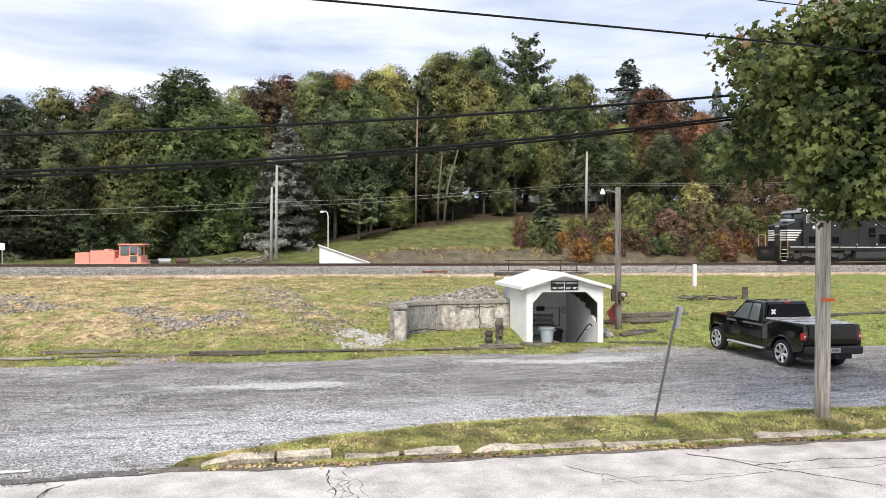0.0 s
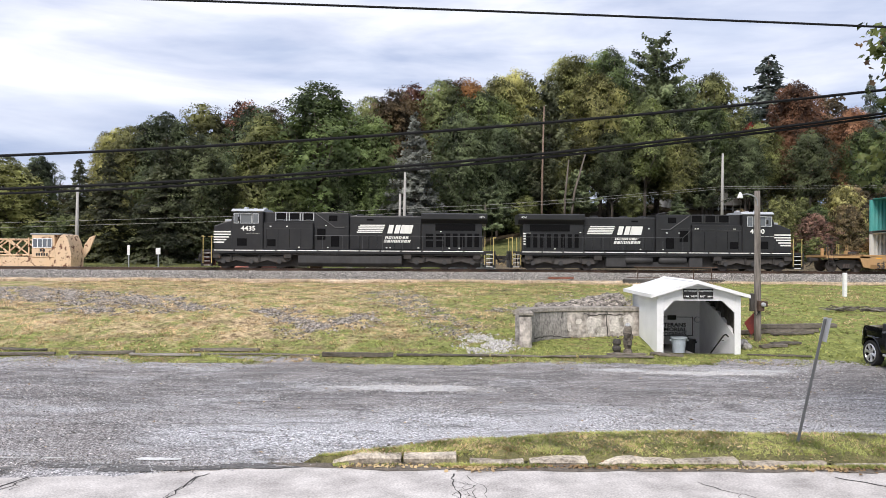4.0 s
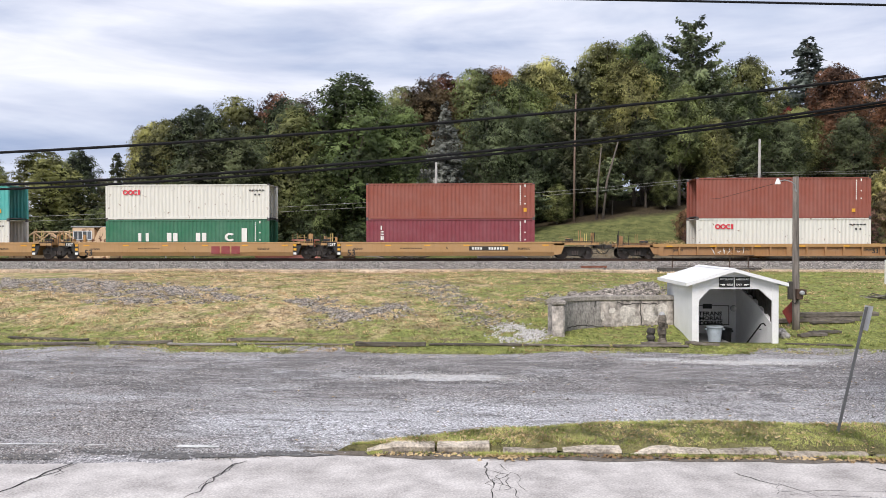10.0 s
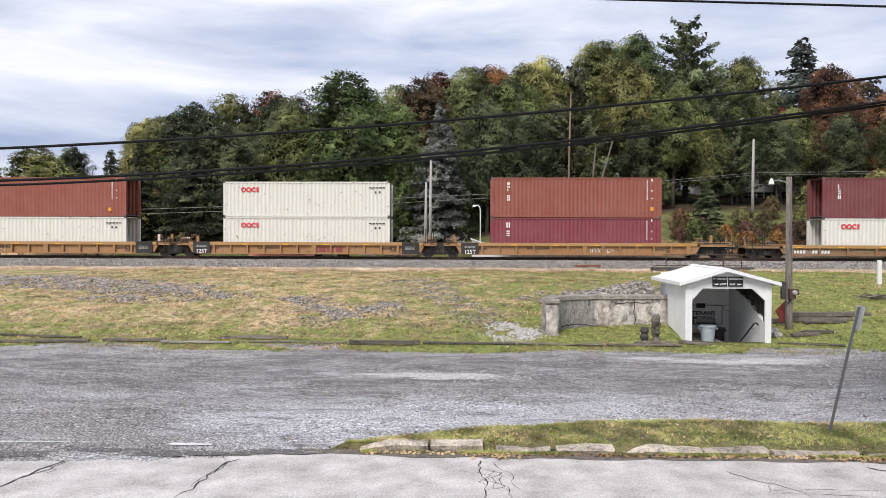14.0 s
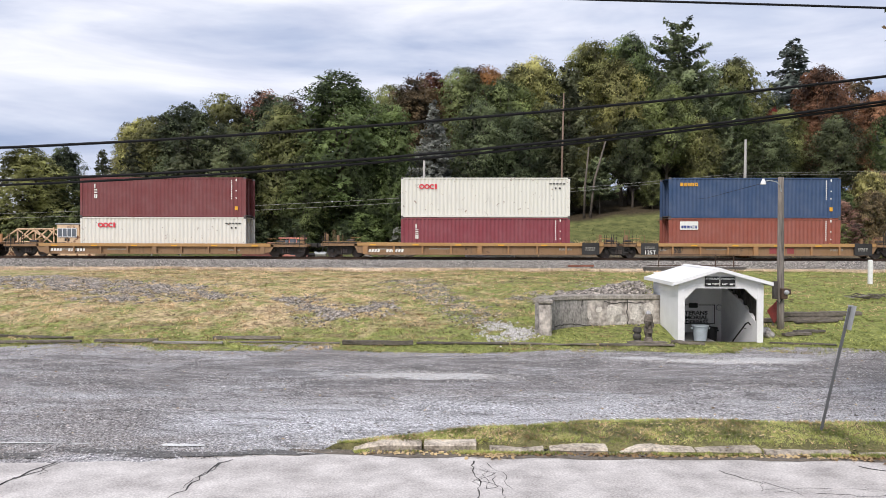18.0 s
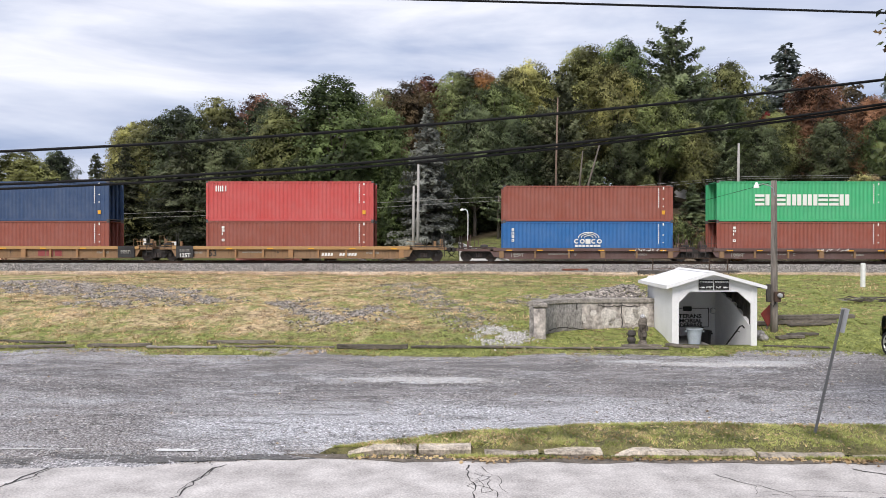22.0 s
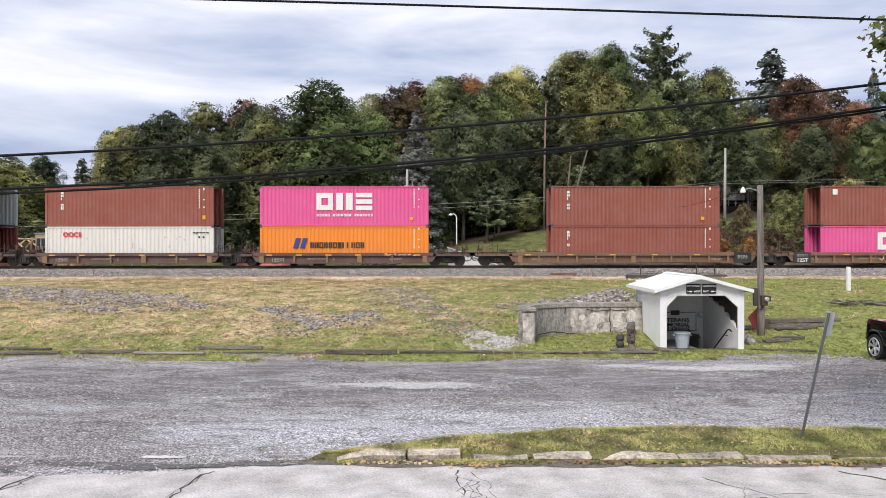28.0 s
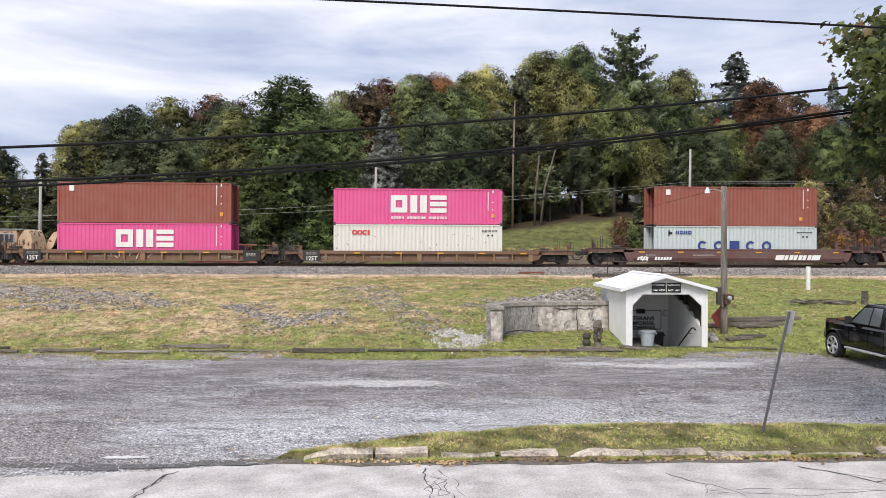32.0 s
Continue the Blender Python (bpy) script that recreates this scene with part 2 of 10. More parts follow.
def part(name, bm, material, parent=None, label="", smooth=False):
    me = bpy.data.meshes.new(name)
    bmesh.ops.recalc_face_normals(bm, faces=bm.faces[:])
    bm.to_mesh(me)
    bm.free()
    if smooth:
        me.shade_smooth()
    me.materials.append(material)
    ob = new(name, me)
    ob.parent = parent
    if label:
        tagged(ob, label)
    return ob


def arrays(name, verts, faces, material, parent=None, label="", smooth=False):
    """A mesh from numpy arrays: verts (n, 3) and faces (m, k)."""
    me = bpy.data.meshes.new(name)
    verts, faces = np.asarray(verts, dtype=np.float32), np.asarray(faces, dtype=np.int32)
    me.vertices.add(len(verts))
    me.vertices.foreach_set("co", verts.ravel())
    k = faces.shape[1]
    me.loops.add(faces.size)
    me.loops.foreach_set("vertex_index", faces.ravel())
    me.polygons.add(len(faces))
    me.polygons.foreach_set("loop_start", np.arange(0, faces.size, k, dtype=np.int32))
    me.update(calc_edges=True)
    me.validate()
    if smooth:
        me.shade_smooth()
    me.materials.append(material)
    ob = new(name, me)
    ob.parent = parent
    if label:
        tagged(ob, label)
    return ob


def thing(name, label, category, group="", m=None):
    ob = new(name)
    ob.empty_display_size = 0.2
    if m is not None:
        ob.matrix_basis = m
    return tagged(ob, label, category, group)


def one(bms):
    """Joins a list of drawing calls into one bmesh."""
    bm = bmesh.new()
    for f in bms:
        f(bm)
    return bm


def boxes(*dims):
    bm = bmesh.new()
    for d in dims:
        box(bm, *d)
    return bm


def words(name, text, size, m, material, parent, depth=0.004, align="CENTER", stretch_x=1.0, bold=0.0):
    """Built-in font lettering turned into a mesh that stands in the x-z plane and faces -y."""
    cu = bpy.data.curves.new(name, "FONT")
    cu.body, cu.size, cu.extrude, cu.align_x, cu.align_y, cu.offset = text, size, depth, align, "CENTER", bold
    cu.resolution_u = 3
    tmp = bpy.data.objects.new(name, cu)
    scene.collection.objects.link(tmp)
    me = bpy.data.meshes.new_from_object(tmp.evaluated_get(bpy.context.evaluated_depsgraph_get()))
    bpy.data.objects.remove(tmp)
    bpy.data.curves.remove(cu)
    me.transform(m @ pose(0, 0, 0, 90) @ Matrix.Diagonal((stretch_x, 1, 1, 1)))
    me.materials.clear()
    me.materials.append(material)
    ob = new(name, me)
    ob.parent = parent
    return ob

# ---- ground ----
RAIL_Z, TRACK_Y = 2.10, 54.12


def smooth(a, b, v):
    t = np.clip((v - a) / (b - a), 0, 1)
    return t * t * (3 - 2 * t)


def ground_z(x, y):
    """Height of the ground: level lot, grass bank, shelf, track bed, then a hill that rises to the east."""
    x, y = np.asarray(x, dtype=float), np.asarray(y, dtype=float)
    z = np.interp(y, [-60, 20.8, 22.4, 24.9, 26, 30, 38, 42, 50.2, 52.2, 57.0, 60], [-0.16, -0.16, 0.0, 0.03, 0.15, 0.60, 1.18, 1.27, 1.32, 1.62, 1.62, 1.75])
    east = smooth(-16, 6, x)
    cut = smooth(58.6, 61.6, y) * 1.3 * smooth(-3, 8, x)
    hill = cut + smooth(60, 84, y) * (0.5 + 1.5 * smooth(-16, 0, x) + 2.3 * smooth(4, 22, x)) + smooth(80, 125, y) * (1.0 + 3.2 * east) + smooth(120, 400, y) * 6
    z = z + np.where(y > 58.6, hill, 0)
    bank = smooth(23, 26, y) * (1 - smooth(49, 50.2, y))
    z = z + bank * (0.06 * np.sin(x * 0.9 + 0.4 * y) * np.sin(y * 0.7 - x * 0.23) + 0.05 * np.sin(x * 0.31 + 1.0))
    z = z + 0.05 * np.sin(x * 0.37 + y * 0.21) * smooth(58, 66, y)
    pit = (x > 7.47) & (x < 10.05) & (y > 24.95) & (y < 28.3)
    return np.where(pit, -2.4, z)


def axis_steps(*spans):
    out = []
    for a, b, s in spans:
        out.append(np.arange(a, b, s))
    return np.concatenate(out + [np.array([spans[-1][1]])])


def ground_material():
    m = bpy.data.materials.new("bank_grass")
    t, b = nodes_of(m)
    co = t.nodes.new("ShaderNodeTexCoord")

    def noise_at(scale, detail=6.0, rough=0.6, squash=(1, 1, 1)):
        mp = t.nodes.new("ShaderNodeMapping")
        mp.inputs["Scale"].default_value = squash
        t.links.new(co.outputs["Object"], mp.inputs["Vector"])
        n = t.nodes.new("ShaderNodeTexNoise")
        n.inputs["Scale"].default_value, n.inputs["Detail"].default_value, n.inputs["Roughness"].default_value = scale, detail, rough
        t.links.new(mp.outputs[0], n.inputs["Vector"])
        return n.outputs["Fac"]

    def ranged(v, lo, hi, a=0.0, c=1.0):
        r = t.nodes.new("ShaderNodeMapRange")
        for key, val in (("From Min", lo), ("From Max", hi), ("To Min", a), ("To Max", c)):
            r.inputs[key].default_value = val
        t.links.new(v, r.inputs["Value"])
        return r.outputs[0]

    def mixed_colour(fac, a, c):
        mx = t.nodes.new("ShaderNodeMixRGB")
        t.links.new(fac, mx.inputs[0])
        for i, v in ((1, a), (2, c)):
            if isinstance(v, tuple):
                mx.inputs[i].default_value = (*v, 1)
            else:
                t.links.new(v, mx.inputs[i])
        return mx.outputs[0]

    fine_n = noise_at(6.0, 9, 0.78, (1, 0.6, 1))
    mid_n = noise_at(1.1, 6, 0.6, (1, 0.7, 1))
    big_n = noise_at(0.22, 4, 0.55)
    green = mixed_colour(ranged(fine_n, 0.35, 0.65), (0.062, 0.078, 0.024), (0.36, 0.39, 0.12))
    straw = mixed_colour(ranged(fine_n, 0.35, 0.65), (0.14, 0.10, 0.055), (0.84, 0.65, 0.39))
    sx = t.nodes.new("ShaderNodeSeparateXYZ")
    t.links.new(co.outputs["Object"], sx.inputs[0])
    west = ranged(sx.outputs["X"], 14.0, -6.0, -0.22, 0.10)
    dry = t.nodes.new("ShaderNodeMath")
    dry.operation = "ADD"
    t.links.new(mid_n, dry.inputs[0])
    t.links.new(west, dry.inputs[1])
    low = ranged(sx.outputs["Y"], 24.0, 27.5, -0.22, 0.0)
    dry2 = t.nodes.new("ShaderNodeMath")
    dry2.operation = "ADD"
    t.links.new(dry.outputs[0], dry2.inputs[0])
    t.links.new(low, dry2.inputs[1])
    col = mixed_colour(ranged(dry2.outputs[0], 0.47, 0.70), green, straw)
    bare = ranged(noise_at(0.7, 7, 0.68, (0.6, 1.2, 1)), 0.50, 0.64, 0.0, 0.8)
    wear = t.nodes.new("ShaderNodeMath")
    wear.operation = "MULTIPLY"
    t.links.new(bare, wear.inputs[0])
    t.links.new(ranged(sx.outputs["X"], 14.0, 7.0, 0.12, 1.0), wear.inputs[1])
    bare = wear.outputs[0]
    col = mixed_colour(bare, col, mixed_colour(ranged(fine_n, 0.36, 0.66), (0.06, 0.045, 0.03), (0.36, 0.26, 0.17)))
    # smooth dark lawn on the far side of the track
    col = mixed_colour(ranged(sx.outputs["Y"], 59.0, 61.0), col, mixed_colour(ranged(mid_n, 0.35, 0.65), (0.08, 0.092, 0.034), (0.19, 0.195, 0.072)))
    # leaf litter under the trees, its colour darkened for the shade of the crowns
    edge_n = t.nodes.new("ShaderNodeMath")
    edge_n.operation = "MULTIPLY_ADD"
    edge_n.inputs[1].default_value = 6.0
    t.links.new(big_n, edge_n.inputs[0])
    t.links.new(sx.outputs["Y"], edge_n.inputs[2])
    col = mixed_colour(ranged(edge_n.outputs[0], 78.0, 80.5), col, mixed_colour(ranged(fine_n, 0.35, 0.65), (0.022, 0.018, 0.012), (0.10, 0.078, 0.048)))
    t.links.new(col, b.inputs["Base Color"])
    b.inputs["Roughness"].default_value = 0.95
    b.inputs["Specular IOR Level"].default_value = 0.1
    bp = t.nodes.new("ShaderNodeBump")
    bp.inputs["Strength"].default_value, bp.inputs["Distance"].default_value = 0.9, 0.06
    t.links.new(fine_n, bp.inputs["Height"])
    t.links.new(bp.outputs[0], b.inputs["Normal"])
    return m


GRASS_GROUND = ground_material()
gx = axis_steps((-900, -120, 60), (-120, -40, 4), (-40, 44, 0.6), (44, 120, 4), (120, 901, 60))
gy = axis_steps((-300, -20, 40), (-20, 20, 4), (20, 60, 0.5), (60, 130, 2.5), (130, 400, 15), (400, 2001, 200))
gx, gy = np.union1d(gx, [7.46, 7.48, 10.04, 10.06]), np.union1d(gy, [24.94, 24.96, 28.29, 28.31])
GX, GY = np.meshgrid(gx, gy)
gv = np.stack([GX, GY, ground_z(GX, GY)], -1).reshape(-1, 3)
ni, nj = len(gx), len(gy)
idx = np.arange(ni * nj).reshape(nj, ni)
gf = np.stack([idx[:-1, :-1], idx[:-1, 1:], idx[1:, 1:], idx[1:, :-1]], -1).reshape(-1, 4)
tagged(arrays("ground", gv, gf, GRASS_GROUND, smooth=True), "mown grass bank with dry straw patches rising to the track", "ground", kind="structure")


def lot_material():
    m = bpy.data.materials.new("worn_asphalt")
    t, b = nodes_of(m)
    co = t.nodes.new("ShaderNodeTexCoord")
    sx = t.nodes.new("ShaderNodeSeparateXYZ")
    t.links.new(co.outputs["Object"], sx.inputs[0])

    def noise_at(scale, squash=(1, 1, 1), detail=6.0, rough=0.6, dist=0.0):
        mp = t.nodes.new("ShaderNodeMapping")
        mp.inputs["Scale"].default_value = squash
        t.links.new(co.outputs["Object"], mp.inputs["Vector"])
        n = t.nodes.new("ShaderNodeTexNoise")
        n.inputs["Scale"].default_value, n.inputs["Detail"].default_value, n.inputs["Roughness"].default_value, n.inputs["Distortion"].default_value = scale, detail, rough, dist
        t.links.new(mp.outputs[0], n.inputs["Vector"])
        return n.outputs["Fac"]

    def ranged(v, lo, hi, a=0.0, c=1.0):
        r = t.nodes.new("ShaderNodeMapRange")
        for key, val in (("From Min", lo), ("From Max", hi), ("To Min", a), ("To Max", c)):
            r.inputs[key].default_value = val
        t.links.new(v, r.inputs["Value"])
        return r.outputs[0]

    def mth(op, a, c):
        n = t.nodes.new("ShaderNodeMath")
        n.operation = op
        for i, v in ((0, a), (1, c)):
            if isinstance(v, (int, float)):
                n.inputs[i].default_value = v
            else:
                t.links.new(v, n.inputs[i])
        return n.outputs[0]

    def mixc(fac, a, c):
        mx = t.nodes.new("ShaderNodeMixRGB")
        t.links.new(fac, mx.inputs[0])
        for i, v in ((1, a), (2, c)):
            if isinstance(v, tuple):
                mx.inputs[i].default_value = (*v, 1)
            else:
                t.links.new(v, mx.inputs[i])
        return mx.outputs[0]

    grit = noise_at(26.0, (1, 0.6, 1), 4, 0.85)
    coarse = noise_at(7.0, (1, 0.6, 1), 6, 0.7)
    patch = noise_at(0.55, (0.55, 1.3, 1), 6, 0.62, 0.6)
    broad = noise_at(0.16, (0.6, 1.6, 1), 4, 0.55)
    asphalt = mixc(ranged(grit, 0.41, 0.62), (0.072, 0.066, 0.064), (0.55, 0.515, 0.50))
    gravel = mixc(ranged(grit, 0.40, 0.62), (0.16, 0.162, 0.17), (0.90, 0.895, 0.92))
    # loose gravel lies along the street side and in shallow patches
    near = mth("MULTIPLY", ranged(sx.outputs["Y"], 17.0, 13.6, -0.04, 0.40), ranged(sx.outputs["X"], -6.0, -1.5, 0.05, 1.0))
    lie = mth("ADD", mth("ADD", patch, near), mth("MULTIPLY", mth("SUBTRACT", broad, 0.5), 0.5))
    col = mixc(ranged(lie, 0.46, 0.80, 0.05, 0.95), asphalt, gravel)
    band = mth("MULTIPLY", ranged(sx.outputs["Y"], 15.2, 17.6), ranged(sx.outputs["Y"], 22.2, 20.9))
    dark = ranged(mth("ADD", noise_at(0.9, (0.5, 1.3, 1), 9, 0.70, 1.3), mth("MULTIPLY", band, 0.06)), 0.50, 0.63, 0.0, 0.74)
    col = mixc(dark, col, mixc(ranged(grit, 0.42, 0.64), (0.055, 0.052, 0.051), (0.25, 0.24, 0.235)))
    stain = ranged(coarse, 0.60, 0.75, 0.0, 0.3)
    col = mixc(stain, col, (0.30, 0.27, 0.23))
    # pale fines dragged in long streaks, and single white chips
    drag = ranged(noise_at(0.9, (0.4, 1.6, 1), 8, 0.70, 0.5), 0.54, 0.70, 0.0, 0.28)
    col = mixc(drag, col, mixc(ranged(grit, 0.4, 0.62), (0.25, 0.245, 0.25), (0.62, 0.61, 0.62)))
    chip = ranged(noise_at(14.0, (1, 0.7, 1), 2, 0.5), 0.665, 0.69, 0.0, 0.9)
    col = mixc(chip, col, (0.80, 0.79, 0.77))
    # single stones of the broken surface, each of its own tone
    for size, low_, high_ in ((50.0, 0.60, 1.40),):
        mp = t.nodes.new("ShaderNodeMapping")
        mp.inputs["Scale"].default_value = (1, 0.7, 1)
        t.links.new(co.outputs["Object"], mp.inputs["Vector"])
        cell = t.nodes.new("ShaderNodeTexVoronoi")
        cell.inputs["Scale"].default_value = size
        t.links.new(mp.outputs[0], cell.inputs["Vector"])
        tone = t.nodes.new("ShaderNodeSeparateColor")
        t.links.new(cell.outputs["Color"], tone.inputs[0])
        hv = t.nodes.new("ShaderNodeHueSaturation")
        t.links.new(ranged(tone.outputs[0], 0.0, 1.0, low_, high_), hv.inputs["Value"])
        t.links.new(col, hv.inputs["Color"])
        col = hv.outputs[0]
    t.links.new(col, b.inputs["Base Color"])
    b.inputs["Roughness"].default_value = 0.9
    b.inputs["Specular IOR Level"].default_value = 0.25
    bp = t.nodes.new("ShaderNodeBump")
    bp.inputs["Strength"].default_value, bp.inputs["Distance"].default_value = 1.0, 0.03
    t.links.new(grit, bp.inputs["Height"])
    t.links.new(bp.outputs[0], b.inputs["Normal"])
    return m


LOT = lot_material()
lx, ly = axis_steps((-60, -24, 2), (-24, 34, 0.5), (34, 71, 2)), axis_steps((11.2, 23.6, 0.35),)
LX, LY = np.meshgrid(lx, ly)
edge = 11.95 - 0.15 * (1 - smooth(-2.6, -1.8, LX)) - 0.72 * (1 - smooth(-5.6, -1.9, LX)) - 0.10 * np.sin(LX * 2.3) * (LX < -2) - 0.06 * np.sin(LX * 6.1) * (LX < -2)
LY = edge + (LY - 11.2) * (23.6 - edge) / 12.4


def lot_z(x, y):
    return 0.012 * np.sin(x * 0.8 + 0.5 * y) + 0.012 * np.sin(y * 1.3 - 0.3 * x) - 0.026 * (1 - smooth(11.3, 12.4, y))


LZ = lot_z(LX, LY)
LZ[0] = -0.07
lv = np.stack([LX, LY, LZ], -1).reshape(-1, 3)
idx = np.arange(len(lx) * len(ly)).reshape(len(ly), len(lx))
tagged(arrays("pavement", lv, np.stack([idx[:-1, :-1], idx[:-1, 1:], idx[1:, 1:], idx[1:, :-1]], -1).reshape(-1, 4), LOT, smooth=True),
       "worn grey asphalt parking lot strewn with loose gravel", "parking lot", kind="structure")
CONCRETE_ROAD = surface("road_concrete", (0.29, 0.268, 0.255), (0.70, 0.665, 0.635), 1.5, 30, 0.85, bump=0.5, bump_depth=0.006, spec=0.3)

# ---- street, kerb, island ----
road_x = [-60, -17.5, -7.6, 12.4, 19.0, 60]
for a, b in zip(road_x, road_x[1:]):
    bm = bmesh.new()
    n = max(2, int((b - a) / 1.2))
    far = [(a + (b - a) * k / n, 11.86 + 0.04 * math.sin((a + (b - a) * k / n) * 1.7) + 0.05 * math.sin((a + (b - a) * k / n) * 4.1) - (0.72 * max(0, min(1, (-2.6 - (a + (b - a) * k / n)) / 4)))) for k in range(n + 1)]
    top = [bm.verts.new((x + (0.012 if k == 0 else -0.012 if k == n else 0), y, -0.035)) for k, (x, y) in enumerate(far)]
    low = [bm.verts.new((v.co.x, 2.5, -0.02)) for v in top]
    for k in range(n):
        bm.faces.new((low[k], low[k + 1], top[k + 1], top[k]))
    geom = bmesh.ops.extrude_face_region(bm, geom=bm.faces[:])
    bmesh.ops.translate(bm, vec=(0, 0, -0.15), verts=[g for g in geom["geom"] if isinstance(g, bmesh.types.BMVert)])
    slab = part("road", bm, CONCRETE_ROAD, None)
    tagged(slab, "pale worn concrete street slab with cracks", "road", kind="structure")
CRACK = surface("crack_tar", (0.025, 0.024, 0.023), (0.085, 0.08, 0.075), 9, 60, 0.95, bump=0.5)
DIRT = surface("street_dirt", (0.055, 0.048, 0.040), (0.24, 0.205, 0.165), 9, 60, 0.95, bump=0.6, bump_depth=0.012)
crack_rng = random.Random(4)


def crack(points, width, z=-0.029):
    """A ragged dark crack in the concrete along a few places."""
    bm = bmesh.new()
    line = []
    for (x0, y0), (x1, y1) in zip(points, points[1:]):
        n = max(2, int(math.hypot(x1 - x0, y1 - y0) / 0.12))
        for k in range(n):
            f = k / n
            line.append((x0 + (x1 - x0) * f + crack_rng.uniform(-0.035, 0.035), y0 + (y1 - y0) * f + crack_rng.uniform(-0.035, 0.035)))
    line.append(points[-1])
    prev = None
    for k, (x, y) in enumerate(line):
        w = width * crack_rng.uniform(0.15, 0.75)
        ax, ay = line[max(0, k - 1)]
        bx_, by_ = line[min(len(line) - 1, k + 1)]
        d = math.hypot(bx_ - ax, by_ - ay) or 1
        nx, ny = -(by_ - ay) / d * w, (bx_ - ax) / d * w
        cur = [bm.verts.new((x + nx, y + ny, z)), bm.verts.new((x - nx, y - ny, z))]
        if prev:
            bm.faces.new((prev[0], prev[1], cur[1], cur[0]))
        prev = cur
    return bm


for name, pts, w in (("road_crack", [(0.25, 11.5), (0.18, 11.0), (0.3, 10.6), (0.24, 9.8), (0.3, 9.0)], 0.02), ("road_crack", [(0.42, 11.4), (0.55, 11.0), (0.5, 10.6), (0.62, 10.0), (0.5, 9.2)], 0.012),
                     ("road_crack", [(0.2, 11.1), (0.52, 10.9), (0.3, 10.55), (0.58, 10.3), (0.25, 10.1)], 0.01), ("road_crack", [(-3.6, 11.4), (-3.75, 11.23), (-3.78, 10.7), (-3.80, 10.03), (-3.92, 9.74), (-4.1, 9.2)], 0.024), ("road_crack", [(-3.7, 11.3), (-3.72, 10.9), (-3.85, 10.5), (-3.86, 10.1)], 0.012),
                     ("road_crack", [(-6.3, 11.2), (-6.4, 10.93), (-6.42, 10.59), (-6.55, 9.92), (-6.8, 9.2)], 0.035), ("road_crack", [(-6.2, 11.2), (-6.3, 10.8), (-6.5, 10.3), (-6.52, 10.0)], 0.018), ("road_crack", [(-6.35, 10.9), (-6.18, 10.75), (-6.22, 10.6)], 0.014), ("road_crack", [(3.9, 11.1), (4.15, 10.8), (4.35, 10.55), (4.2, 10.2)], 0.014), ("road_crack", [(4.35, 10.6), (4.6, 10.35), (4.7, 10.0)], 0.01),
                     ("road_crack", [(6.2, 11.4), (6.7, 10.9), (7.0, 10.5), (7.5, 10.1), (8.2, 9.4)], 0.028), ("road_crack", [(6.9, 10.6), (8.3, 10.75), (9.6, 10.6), (11.2, 10.8)], 0.022),
                     ("road_crack", [(4.3, 10.3), (5.4, 10.36), (6.8, 10.25)], 0.008),
                     ("road_crack", [(0.33, 11.25), (0.4, 11.0), (0.36, 10.8), (0.42, 10.5), (0.38, 10.2)], 0.01), ("road_crack", [(0.55, 11.0), (0.72, 10.75), (0.66, 10.5), (0.75, 10.2)], 0.008),
                     ("road_crack", [(0.18, 10.9), (0.34, 10.75), (0.2, 10.5), (0.3, 10.3)], 0.008), ("road_crack", [(4.35, 10.2), (5.6, 10.05), (7.0, 10.3), (8.6, 10.25), (10.4, 10.5)], 0.010),
                     ("road_crack", [(6.35, 11.25), (7.1, 10.75), (7.4, 10.45)], 0.009), ("road_crack", [(9.0, 10.55), (9.8, 10.2), (10.6, 9.9)], 0.008)):
    tagged(part(name, crack(pts, w), CRACK), "dark ragged crack in the street concrete", "crack", kind="structure")
# dirt washed along the road edge
bm = bmesh.new()
prev = None
for k in range(96):
    x = -2.8 + k * 0.22
    cur = [bm.verts.new((x, 11.96, -0.012)), bm.verts.new((x, 11.92 - (0.2 + 0.09 * abs(math.sin(x * 2.1)) + 0.06 * crack_rng.random()) * min(1, max(0.05, (x + 2.8) / 1.6)), -0.029))]
    if prev:
        bm.faces.new((prev[0], cur[0], cur[1], prev[1]))
    prev = cur
tagged(part("gutter_dirt", bm, DIRT), "brown dirt and leaf litter along the kerb", "dirt", kind="structure")
KERB = surface("kerb_stone", (0.09, 0.075, 0.06), (0.68, 0.60, 0.49), 2.6, 18, 0.9, bump=0.7, bump_depth=0.02, per_piece=0.18)
